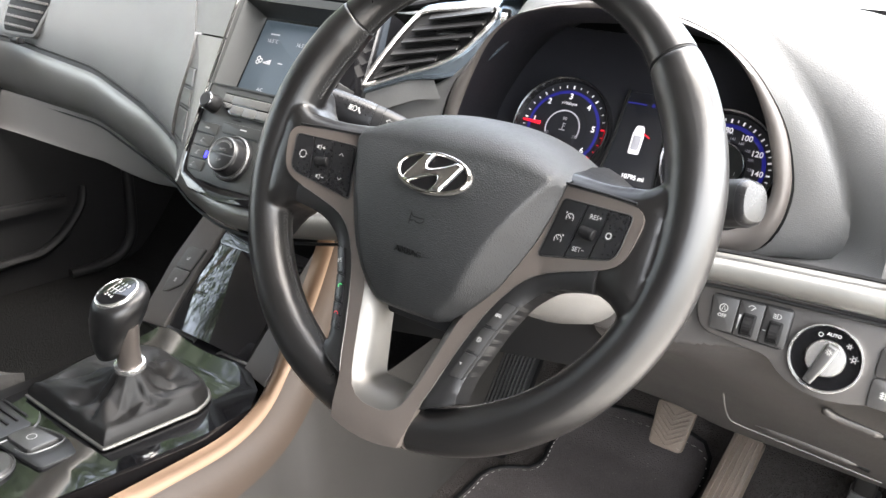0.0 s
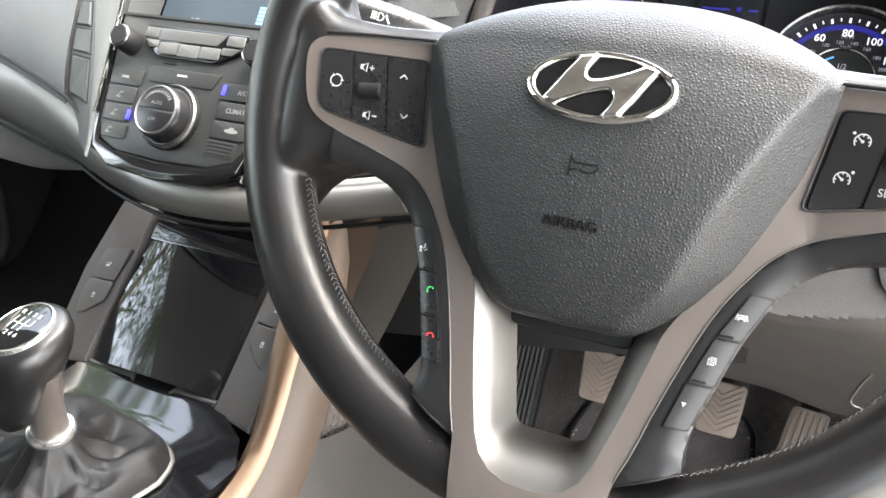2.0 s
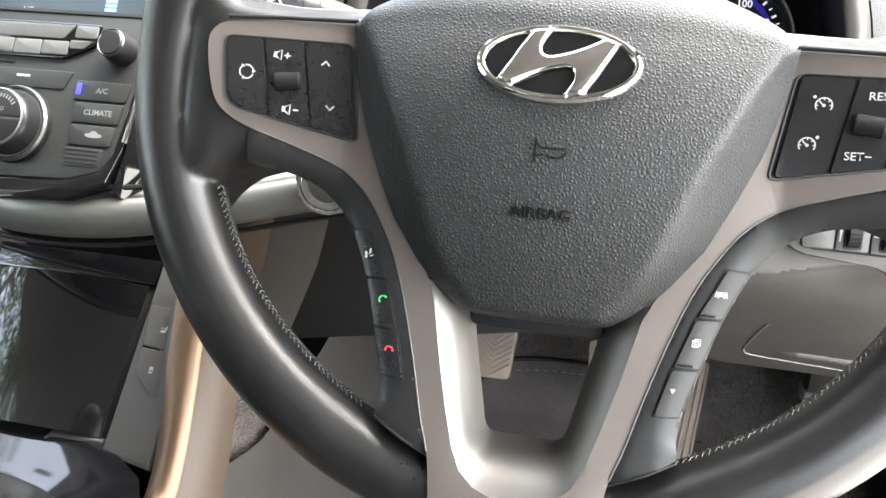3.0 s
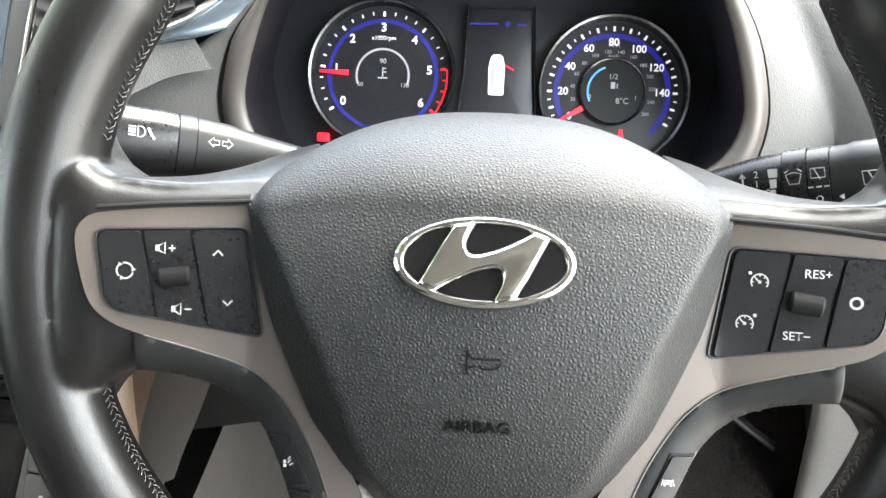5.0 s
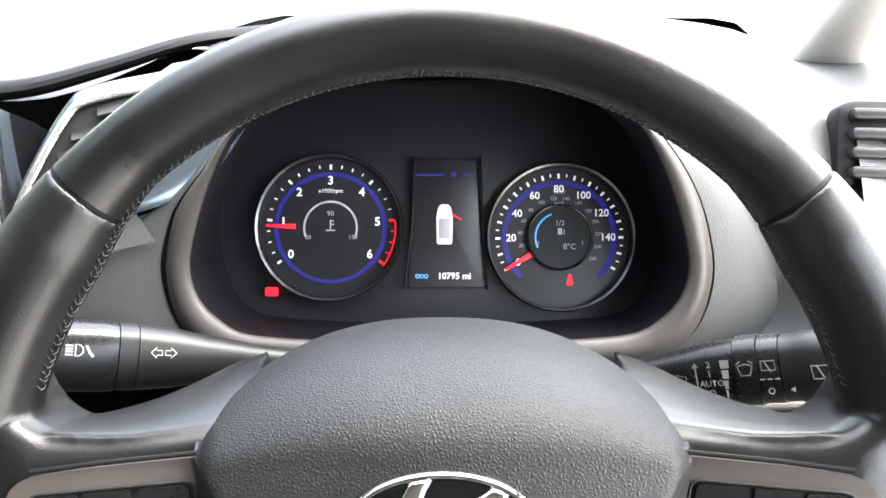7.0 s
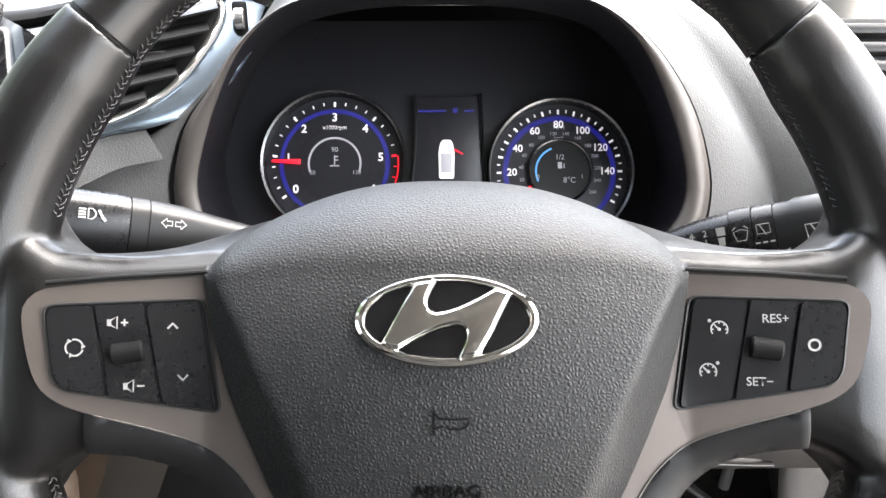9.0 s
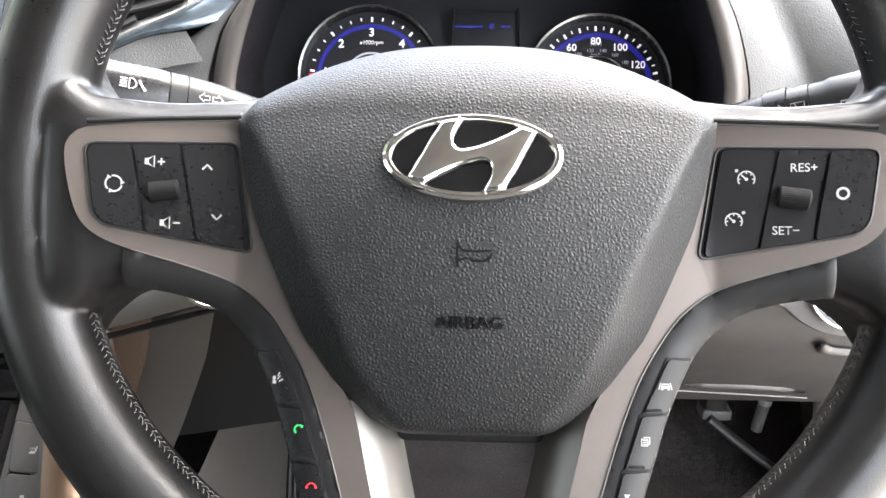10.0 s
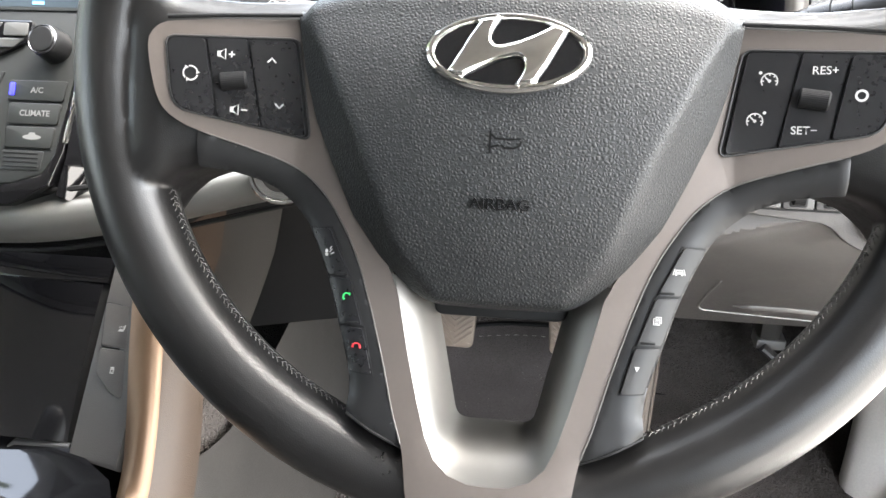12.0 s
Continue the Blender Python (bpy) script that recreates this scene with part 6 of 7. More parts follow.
part("recess", slab(rounded(MODS, 0.003), 0.0040, 0.003, 0.0006), VOID, swp, "dark gap round the controls")
for xa, xb in ((-0.0385, -0.0145), (-0.0135, 0.0085), (0.0095, 0.0322)):
    za = 0.7925 + 0.0035 * (xa + 0.04) / 0.07
    b = part("switch", slab(rounded([(xa + (0.003 if xa < -0.03 else 0), kz(0.762)), (xb, kz(0.762)), (xb, kz(za + 0.001)), (xa, kz(za))], 0.002), 0.0062, 0.004, 0.0008), PANEL, swp, "grey switch module")
    cx = (xa + xb) / 2
    ms2 = Matrix.Translation((cx, 0, 0.0062))
    if xa < -0.03:
        bm = stroke([arc(0, kz(0.7825), 0.0036, 0, 360, 20), [(-0.0016, kz(0.7805)), (0, kz(0.7848)), (0.0016, kz(0.7805))]], 0.0007, ms2)
        lettering("OFF", 0.0046, ms2 @ Matrix.Translation((0, kz(0.7755), 0)), bm, bold=0.0001)
        part("lettering", bm, PRINT, b, "white idle stop symbol and OFF", smooth=False)
    else:
        mw = Matrix.Translation((cx, kz(0.7735), 0.0030)) @ Matrix.Rotation(radians(90), 4, "Y")
        rings = [[mw @ Vector((r * (1 + (0.04 if k % 2 else 0)) * math.cos(2 * math.pi * k / 40), r * (1 + (0.04 if k % 2 else 0)) * math.sin(2 * math.pi * k / 40), z)) for k in range(40)] for z, r in ((-0.0042, 0.0090), (-0.0038, 0.0096), (0.0038, 0.0096), (0.0042, 0.0090))]
        part("wheel", loft(rings), RUBBER, b, "ribbed black thumb wheel")
        part("well", slab(rounded(rect(cx, kz(0.7735), 0.0125, 0.0215), 0.002), 0.0064, 0.001, 0.0003), VOID, b)
        if xa < 0:
            bm = stroke([arc(0, kz(0.7880), 0.0034, 20, 160, 10), [(0, kz(0.7868)), (0.002, kz(0.7895))]], 0.0007, ms2)
            blot([[(-0.0088, kz(0.768)), (-0.0082, kz(0.768)), (-0.0070, kz(0.781)), (-0.0094, kz(0.781))]], ms2, bm)
        else:
            bm = stroke([[(-0.0006, kz(0.7860)), (-0.0006, kz(0.7905)), (0.0016, kz(0.7900)), (0.0028, kz(0.7882)), (0.0016, kz(0.7864)), (-0.0006, kz(0.7860))], [(-0.0042, kz(0.7898)), (-0.0014, kz(0.7890))], [(-0.0042, kz(0.7882)), (-0.0014, kz(0.7875))], [(-0.0042, kz(0.7867)), (-0.0014, kz(0.7860))]], 0.0007, ms2)
            blot([rect(-0.0085, kz(0.7735), 0.003, 0.0008)], ms2, bm)
        part("symbol", bm, PRINT, b, "white lamp symbol")
# light switch
LMt = KM @ Matrix.Translation((0.0665, kz(0.7655), 0.004))
ls = thing("light_switch", LMt, "round light switch with a chrome ring and silver knob", "light switch")
part("ring", turned([(0.0312, -0.004), (0.0312, 0.003), (0.0302, 0.0050), (0.0290, 0.0050), (0.0283, 0.002), (0.0282, 0.0)], 56), POLISHED, ls, "chrome ring")
part("dish", turned([(0.0288, -0.002), (0.0285, 0.0012), (0.0, 0.0008)], 48), GLOSS, ls, "gloss black scale")
kb = part("knob", turned([(0.0165, 0.0), (0.0165, 0.004), (0.0150, 0.0065), (0.0, 0.0070)], 44), POLISHED, ls, "silver rotary knob")
mg = Matrix.Rotation(radians(-18), 4, "Z")
part("grip", slab(rounded([(-0.0048, -0.0245), (0.0030, -0.0250), (0.0052, 0.0), (0.0050, 0.0150), (-0.0050, 0.0150), (-0.0052, 0.0)], 0.002), 0.0150, 0.012, 0.0022, m=mg), TRIM, kb, "raised bar grip")
part("grip_face", slab(rounded([(-0.0036, -0.0215), (0.0020, -0.0220), (0.0038, 0.0), (0.0036, 0.0125), (-0.0036, 0.0125), (-0.0040, 0.0)], 0.0016), 0.0156, 0.001, 0.0004, m=mg), PANEL, kb, "dark grey face of the grip")
ml = Matrix.Translation((0, 0, 0.0012))
bm = lettering("AUTO", 0.0042, ml @ Matrix.Translation((0.002, 0.0215, 0)), bold=0.0001)
stroke([arc(-0.0085, 0.0195, 0.0018, 0, 360, 14)], 0.0006, ml, bm)
for cx, cy, rr in ((0.0158, 0.0158, 0.0012), (0.0218, 0.0060, 0.0016)):
    stroke([arc(cx, cy, rr, 0, 360, 10)] + [[(cx + rr * 1.5 * math.cos(a), cy + rr * 1.5 * math.sin(a)), (cx + rr * 2.3 * math.cos(a), cy + rr * 2.3 * math.sin(a))] for a in (0, 1.05, 2.1, 3.14, 4.2, 5.25)], 0.0005, ml, bm)
part("lettering", bm, PRINT, ls, "white AUTO lettering and lamp symbols", smooth=False)
bm = stroke([arc(0, 0, 0.0013, 0, 360, 10)] + [[(0.0019 * math.cos(a), 0.0019 * math.sin(a)), (0.0030 * math.cos(a), 0.0030 * math.sin(a))] for a in (0, 0.79, 1.57, 2.36, 3.14, 3.93, 4.71, 5.5)], 0.0005, mg @ Matrix.Translation((0, 0.008, 0.0157)))
part("symbol", bm, PRINT, kb, "white lamp symbol on the grip")
fog = thing("fog_switch", KM @ Matrix.Translation((0.119, kz(0.763), 0.004)), "two stacked grey fog lamp keys", "switch")
for k, z in enumerate((0.0135, -0.0135)):
    b = part("key", slab(rounded(rect(0.004, z, 0.034, 0.0255), 0.004), 0.0028, 0.004, 0.001), PANEL, fog, "grey press key")
    if k:
        bm = stroke([[(-0.0005, -0.003), (-0.0005, 0.003), (0.0018, 0.0026), (0.0032, 0.0), (0.0018, -0.0026), (-0.0005, -0.003)], [(-0.0048, 0.002), (-0.0012, 0.002)], [(-0.0048, 0), (-0.0012, 0)], [(-0.0048, -0.002), (-0.0012, -0.002)], [(-0.0030, -0.0034), (-0.0030, 0.0034)]], 0.0007, Matrix.Translation((0.0, z, 0.0028)))
        part("symbol", bm, PRINT, b, "white fog lamp symbol")

# ---- pedals ----
def pedal(name, label, m, outline, ribs, arm, material):
    p = thing(name, m, label, "pedal", "foot pedals")
    pad_ = part("pad", slab(rounded(outline, 0.008), 0.0, 0.012, 0.003), material, p, "rubber tread")
    for r in ribs:
        part("rib", sweep([(*q, 0.0006) for q in r], lambda i, n: [(-0.0016, -0.001), (0.0016, -0.001), (0.0009, 0.0016), (-0.0009, 0.0016)], up=(0, 0, 1)), material, pad_)
    part("arm", sweep(curve_through(arm, 12), lambda i, n: oval(0.006, 0.012, 10), up=(1, 0, 0)), VOID, p, "black pedal arm")
    return p


chev = [[(-0.024, y - 0.008), (-0.012, y + 0.001), (0.0, y + 0.010), (0.012, y + 0.001), (0.024, y - 0.008)] for y in [-0.026 + 0.008 * k for k in range(7)]]
flip = [[(x, -y) for x, y in line] for line in chev]
padshape = [(-0.026, -0.036), (0.025, -0.036), (0.030, 0.034), (-0.031, 0.034)]
pedal("brake_pedal", "worn grey rubber brake pedal with chevron ribs", pose(0.057, 0.598, 0.420, 62, 0, 0), padshape, flip, [(0, 0.02, -0.012), (-0.01, 0.10, -0.05), (-0.02, 0.25, -0.02)], WORN)
pedal("clutch_pedal", "worn grey rubber clutch pedal with chevron ribs", pose(-0.100, 0.598, 0.420, 62, 0, 0), padshape, flip, [(0, 0.02, -0.012), (0.0, 0.10, -0.05), (0.0, 0.25, -0.02)], WORN)
pedal("accelerator_pedal", "long worn grey accelerator pedal with lengthwise ribs", pose(0.158, 0.600, 0.375, 56, 0, -6), [(-0.034, -0.10), (0.018, -0.10), (0.026, 0.065), (-0.020, 0.065)], [[(-0.027 + 0.0085 * k, -0.094), (-0.014 + 0.0075 * k, 0.060)] for k in range(6)], [(0, 0.05, -0.010), (0.0, 0.12, -0.05), (0.0, 0.25, -0.02)], WORN)
fr = thing("footrest", pose(-0.205, 0.545, 0.395, 46, 0, 6), "ribbed black rubber footrest", "footrest", "foot pedals")
frp = part("pad", slab(rounded([(-0.034, -0.10), (0.034, -0.10), (0.036, 0.10), (-0.036, 0.10)], 0.012), 0.0, 0.02, 0.004), RUBBER, fr, "rubber pad")
for k in range(9):
    part("rib", sweep([(-0.026 + 0.0065 * k, -0.092, 0.001), (-0.026 + 0.0065 * k, 0.092, 0.001)], lambda i, n: [(-0.0018, -0.001), (0.0018, -0.001), (0.001, 0.0022), (-0.001, 0.0022)], up=(0, 0, 1)), PANEL, frp)

ab = thing("pedal_bracket", pose(0.335, 0.62, 0.42), "black pedal bracket with a hanging cable and white clip", "pedal bracket")
part("housing", box((0.030, 0.05, 0.12), (-0.010, 0.03, 0.045), 0.006), FOOTWELL, ab, "grey plastic housing")
part("foot", box((0.040, 0.035, 0.014), (-0.008, 0.020, -0.018), 0.004), SHROUD, ab, "pale ledge of the housing")
part("lever", sweep(curve_through([(-0.02, 0.0, -0.020), (0.02, -0.01, -0.050), (0.07, -0.02, -0.085)], 10), lambda i, n: oval(0.009, 0.006, 10)), LOWER, ab, "black sloping lever")
part("cable", sweep(curve_through([(0.052, -0.01, 0.10), (0.049, -0.01, 0.045), (0.040, -0.01, -0.030)], 12), lambda i, n: oval(0.0075, 0.0075, 10)), SHROUD, ab, "grey hanging cable")
part("clip", turned([(0.0, -0.004), (0.0084, -0.004), (0.0084, 0.004), (0.0, 0.004)], 16, m=Matrix.Translation((0.0455, -0.011, 0.015))), PRINT, ab, "white clip")

# engine start button in the trim strip behind the wheel
_n2 = Vector((0.25, -0.96, 0.10)).normalized()
_x2 = Vector((0, 0, 1)).cross(_n2).normalized()
SB = Matrix((_x2, _n2.cross(_x2), _n2)).transposed().to_4x4()
SB.translation = (-0.163, 0.1555, 0.801)
sb = thing("start_button", SB, "round black start button with a bright chrome ring", "button")
part("bezel", turned([(0.0220, -0.004), (0.0220, 0.0030), (0.0208, 0.0044), (0.0190, 0.0044), (0.0180, 0.0030)], 48), CHROME, sb, "chrome ring")
part("collar", turned([(0.0182, 0.0), (0.0182, 0.0030), (0.0150, 0.0024), (0.0128, 0.0030)], 48), GLOSS, sb, "gloss black collar")
part("cap", turned([(0.0130, 0.0), (0.0130, 0.0036), (0.0118, 0.0044), (0.0, 0.0046)], 40), SILVER, sb, "satin silver cap")

# ---- centre console ----
cons = thing("centre_console", pose(CX, 0, 0.3), "gloss black and grey centre console with satin side trim", "centre console")
CI = cons.matrix_world.inverted()


def cpart(name, bm, material, label="", parent=None, sharp=35):
    bmesh.ops.transform(bm, matrix=CI, verts=bm.verts)
    return part(name, bm, material, parent or cons, label, sharp)


top_z = lambda y: 0.562 + 0.09 * y
# gloss top plate
GT = [(-0.296, 0.086), (-0.280, 0.060), (-0.2855, 0.0), (-0.302, -0.07), (-0.335, -0.19), (-0.36, -0.36), (-0.54, -0.36), (-0.535, -0.19), (-0.520, -0.05), (-0.515, 0.06), (-0.505, 0.105), (-0.44, 0.125), (-0.36, 0.122)]
cpart("gloss_top", sheet(GT, lambda x, y: top_z(y) + 0.014 * ease((y - 0.05) / 0.09), cuts_y=[0.02 * k - 0.34 for k in range(24)], cuts_x=(-0.48, -0.44, -0.40, -0.36, -0.32), depth=0.034), GLOSS, "gloss black console top")
# cubby lid
LN = Vector((0, -0.72, 0.69)).normalized()
lid_m = Matrix((Vector((1, 0, 0)), LN.cross(Vector((1, 0, 0))), LN)).transposed().to_4x4()
lid_m.translation = (-0.418, 0.160, 0.626)
cpart("cubby_lid", loft([[lid_m @ Vector((x, y, 0.0055 + 0.003 * math.sin((y + 0.066) / 0.132 * math.pi) + 0.011 * (1 - (x / 0.075) ** 2))) for x in [-0.0745 + 0.149 * k / 24 for k in range(25)]] for y in [-0.064 + 0.128 * j / 16 for j in range(17)]], closed=False, caps=False), GLOSS, "curved gloss black cubby lid", sharp=60)
cpart("lid_back", slab(rounded(rect(0, 0, 0.156, 0.140), 0.004), 0.0, 0.03, 0.002, m=lid_m), VOID)
cpart("lid_top_band", slab([(-0.078, 0.0655), (0.078, 0.0655), (0.080, 0.088), (-0.080, 0.088)], 0.006, 0.02, 0.002, m=lid_m), GLOSS, "gloss band over the lid")
cpart("lid_lip", sweep([lid_m @ Vector(p) for p in ((-0.077, -0.067, 0.004), (-0.020, -0.067, 0.006), (-0.014, -0.076, 0.006), (0.024, -0.076, 0.006), (0.032, -0.067, 0.006), (0.077, -0.067, 0.004))], lambda i, n: oval(0.0030, 0.0030, 8), up=LN), PANEL, "satin lip with a finger notch")
cpart("notch", slab(rounded(rect(0.005, -0.0745, 0.036, 0.007), 0.003), 0.0075, 0.003, 0.001, m=lid_m), COVER)
# cheeks with seat heating keys
for s, name in ((1, "right"), (-1, "left")):
    q = [Vector((s * (0.0795), -0.070, 0.0)), Vector((s * 0.124, -0.075, 0.004)), Vector((s * 0.129, 0.02, 0.006)), Vector((s * 0.118, 0.098, 0.010)), Vector((s * 0.083, 0.098, 0.0))]
    if s > 0:
        q[0].y, q[1].y = -0.074, -0.082
    bm = loft([[lid_m @ (p - Vector((0, 0, 0.03))) for p in q], [lid_m @ (p + Vector((0, 0, 0.007))) for p in q], [lid_m @ (p.lerp(Vector((s * 0.1, 0, p.z)), 0.05) + Vector((0, 0, 0.0095))) for p in q]])
    chk = cpart("cheek", bm, LOWER, "satin grey cheek with two keys")
    KP = [[(0.0890, 0.0125), (0.1210, 0.0105), (0.1200, 0.0400), (0.1150, 0.0440), (0.0850, 0.0480)], [(0.0880, 0.0110), (0.1205, 0.0090), (0.1150, -0.0280), (0.1060, -0.0250), (0.0895, -0.0090)]]
    for k, pts in enumerate(KP):
        mid_ = (sum(x for x, y in pts) / len(pts), sum(y for x, y in pts) / len(pts))
        wide_ = [(mid_[0] + (x - mid_[0]) * 1.06, mid_[1] + (y - mid_[1]) * 1.06) for x, y in pts]
        cpart("key_gap", slab(rounded([(s * x, y) for x, y in wide_], 0.003), 0.0120, 0.004, 0.0004, m=lid_m), VOID, "dark gap round the key")
        key = cpart("key", slab(rounded([(s * x, y) for x, y in pts], 0.003), 0.0138, 0.006, 0.001, m=lid_m), LOWER, "grey press key")
        mk = lid_m @ Matrix.Translation((s * (0.1035 if k == 0 else 0.1030), 0.027 if k == 0 else -0.006, 0.0138)) @ Matrix.Diagonal((0.7, 0.7, 1, 1))
        if k == 0:
            bm = blot([[(-0.0040, -0.0030), (0.0030, -0.0030), (0.0030, -0.0005), (-0.0020, 0.0000)], [(0.0018, -0.0008), (0.0038, -0.0008), (0.0046, 0.0044), (0.0030, 0.0046)]], mk)
            stroke([[(-0.0030 + 0.002 * j, 0.0010), (-0.0024 + 0.002 * j, 0.0034)] for j in range(3)], 0.0007, mk, bm)
        else:
            bm = blot([rect(0, 0.0022, 0.0044, 0.0022), rect(0, 0.0004, 0.0052, 0.0010), rect(-0.0016, -0.0014, 0.0012, 0.0020), rect(0.0016, -0.0014, 0.0012, 0.0020), rect(0, -0.0036, 0.0050, 0.0012)], mk)
        cpart("symbol", bm, PRINT, "white symbol")
# satin edge and side panel sweeping up to the dashboard
EDGE = [(-0.335, -0.36, 0.515), (-0.305, -0.18, 0.532), (-0.284, -0.06, 0.545), (-0.272, 0.02, 0.556), (-0.268, 0.070, 0.578), (-0.268, 0.105, 0.612), (-0.272, 0.140, 0.655), (-0.276, 0.170, 0.700), (-0.276, 0.190, 0.745)]
edge = [p - Vector((0, 0, 0.012 * (1 - ease((p.y - 0.06) / 0.08)))) for p in curve_through(EDGE, 60)]
cpart("edge_trim", loft([[p + Vector((-0.020, 0.004, -0.004 + 0.016 * ease((p.y - 0.085) / 0.05))) for p in edge], [p + Vector((-0.006, -0.002, 0.010)) for p in edge], [p + Vector((0.004, -0.004, 0.004)) for p in edge], [p + Vector((0.007, -0.003, -0.004)) for p in edge]], closed=False, caps=False), BRONZE, "satin bronze edge trim", sharp=60)
low = curve_through([(-0.315, -0.36, 0.44), (-0.285, -0.18, 0.455), (-0.262, -0.06, 0.470), (-0.250, 0.03, 0.490), (-0.246, 0.090, 0.520), (-0.246, 0.135, 0.570), (-0.250, 0.170, 0.630), (-0.256, 0.195, 0.690), (-0.258, 0.210, 0.745)], 60)
cpart("side_panel", loft([[p + Vector((0.003, 0.001, -0.006)) for p in edge], [p.lerp(q, 0.3) + Vector((0.006, -0.001, 0)) for p, q in zip(edge, low)], [p.lerp(q, 0.7) + Vector((0.005, 0, 0)) for p, q in zip(edge, low)], low], closed=False, caps=False), SIDE, "smooth taupe side panel", sharp=60)
floor_ = [Vector((-0.225, p.y + 0.06 * k / 59, 0.27)) for k, p in enumerate(low)]
cpart("tunnel_side", loft([[p + Vector((-0.030, 0.004, 0.004)) for p in low], [p.lerp(q, 0.35) + Vector((-0.02, 0, 0)) for p, q in zip(low, floor_)], [Vector((q.x - 0.03, p.y + 0.05, 0.27)) for p, q in zip(low, floor_)]], closed=False, caps=False), CARPET, "dark carpeted tunnel side")
# brown-grey riser under the trim, with the bronze edge running up beside it
RISE = [(0.590, -0.248, -0.268), (0.620, -0.236, -0.266), (0.650, -0.222, -0.262), (0.690, -0.205, -0.247), (0.710, -0.197, -0.238), (0.755, -0.185, -0.226)]
rise = lambda z, k: step(z, [(r[0], r[k]) for r in RISE])
cpart("riser", grid(lambda u, v: Vector((-0.274 + (rise(0.59 + 0.165 * u, 1) + 0.274) * v, 0.204 + 0.012 * v * v, 0.59 + 0.165 * u)), 14, 8), FOOTWELL, "brown-grey riser beside the column", sharp=60)
cpart("riser_edge", grid(lambda u, v: Vector((-0.276 + (rise(0.60 + 0.155 * u, 2) + 0.276) * v, 0.199 + 0.004 * v * v, 0.60 + 0.155 * u)), 14, 6), SIDE, "brown edge of the riser", sharp=60)
# grey lower panel of the footwell, its top edge dipping behind the side panel
FOOT_TOP = [(-0.36, 0.44), (-0.18, 0.455), (-0.06, 0.475), (0.03, 0.520), (0.075, 0.572), (0.10, 0.573), (0.15, 0.548), (0.20, 0.530), (0.25, 0.527), (0.32, 0.532), (0.40, 0.540), (0.70, 0.560)]


def foot_panel(u, v):
    y = -0.36 + 1.06 * u
    top = step(y, FOOT_TOP)
    x = -0.251 - 0.016 * (1 - ease((y - 0.09) / 0.05)) - 0.30 * max(0.0, 0.02 - y) ** 1.3 + 0.030 * v ** 1.5 + 0.006 * math.sin(3.1 * v) + 0.004 * math.sin(y * 22) * v
    return Vector((x - 0.004 * (1 - v) ** 8, y, top + (0.27 - top) * v))


cpart("footwell_panel", grid(foot_panel, 60, 20), FOOTWELL, "smooth grey lower panel beside the footwell")
cpart("core", box((0.19, 0.62, 0.22), (-0.405, -0.05, 0.43), 0.02), VOID, "")
cpart("left_side", grid(lambda u, v: Vector((-0.525 - 0.01 * v, -0.36 + 0.50 * u, 0.565 - 0.3 * v)), 8, 6), VOID, "dark left side")
# parking brake key and round key behind the lever
pb = thing("parking_brake_switch", Matrix.Translation((-0.405, -0.118, top_z(-0.118) + 0.001)) @ Matrix.Rotation(radians(-4), 4, "Z"), "grey parking brake key in a recessed tray", "switch")
part("tray", slab(rounded([(-0.045, -0.030), (0.034, -0.020), (0.036, 0.020), (0.0, 0.028), (-0.048, 0.010)], 0.008), 0.0012, 0.004, 0.001), COVER, pb, "black tray")
kb2 = part("key", slab(rounded([(-0.040, -0.020), (0.004, -0.016), (0.004, 0.018), (-0.040, 0.008)], 0.005), 0.0060, 0.006, 0.0018), PANEL, pb, "grey key")
part("key_frame", sweep(curve_through([(-0.034, 0.012, 0.005), (0.008, 0.021, 0.005), (0.010, -0.016, 0.005), (-0.010, -0.024, 0.005)], 16), lambda i, n: oval(0.0009, 0.0009, 8)), TRIM, kb2, "bright key edge")
part("symbol", stroke([arc(-0.018, -0.002, 0.005, 0, 360, 18)], 0.0009, Matrix.Translation((0, 0, 0.006))), PRINT, kb2, "white circle symbol")
ah = thing("auto_hold_button", pose(-0.418, -0.172, top_z(-0.172) + 0.001), "round grey auto hold button", "switch")
part("key", turned([(0.026, -0.002), (0.026, 0.004), (0.024, 0.006), (0.0, 0.0055)], 40), PANEL, ah, "round key")
part("ring", turned([(0.0272, -0.002), (0.0285, 0.003), (0.0272, 0.0045), (0.0262, 0.003)], 40), TRIM, ah, "satin ring")
part("lettering", lettering("AUTO\nHOLD", 0.007, pose(0, 0.006, 0.0056)), PRINT, ah, "white AUTO HOLD lettering", smooth=False)
ch = thing("cup_holder", pose(-0.495, -0.135, top_z(-0.135)), "ribbed black tray beside the lever", "tray")
part("tray", slab(rounded([(-0.035, -0.06), (0.040, -0.055), (0.045, 0.035), (0.0, 0.055), (-0.035, 0.05)], 0.012), 0.003, 0.006, 0.002), COVER, ch, "black tray")
for k in range(8):
    part("rib", box((0.05, 0.003, 0.003), (0.0, -0.04 + 0.011 * k, 0.004), 0.001), VOID, ch)
part("rim", sweep(curve_through([(0.046, -0.05, 0.003), (0.050, 0.03, 0.003), (0.004, 0.060, 0.003)], 16), lambda i, n: oval(0.0016, 0.0016, 8)), TRIM, ch, "bright edge")

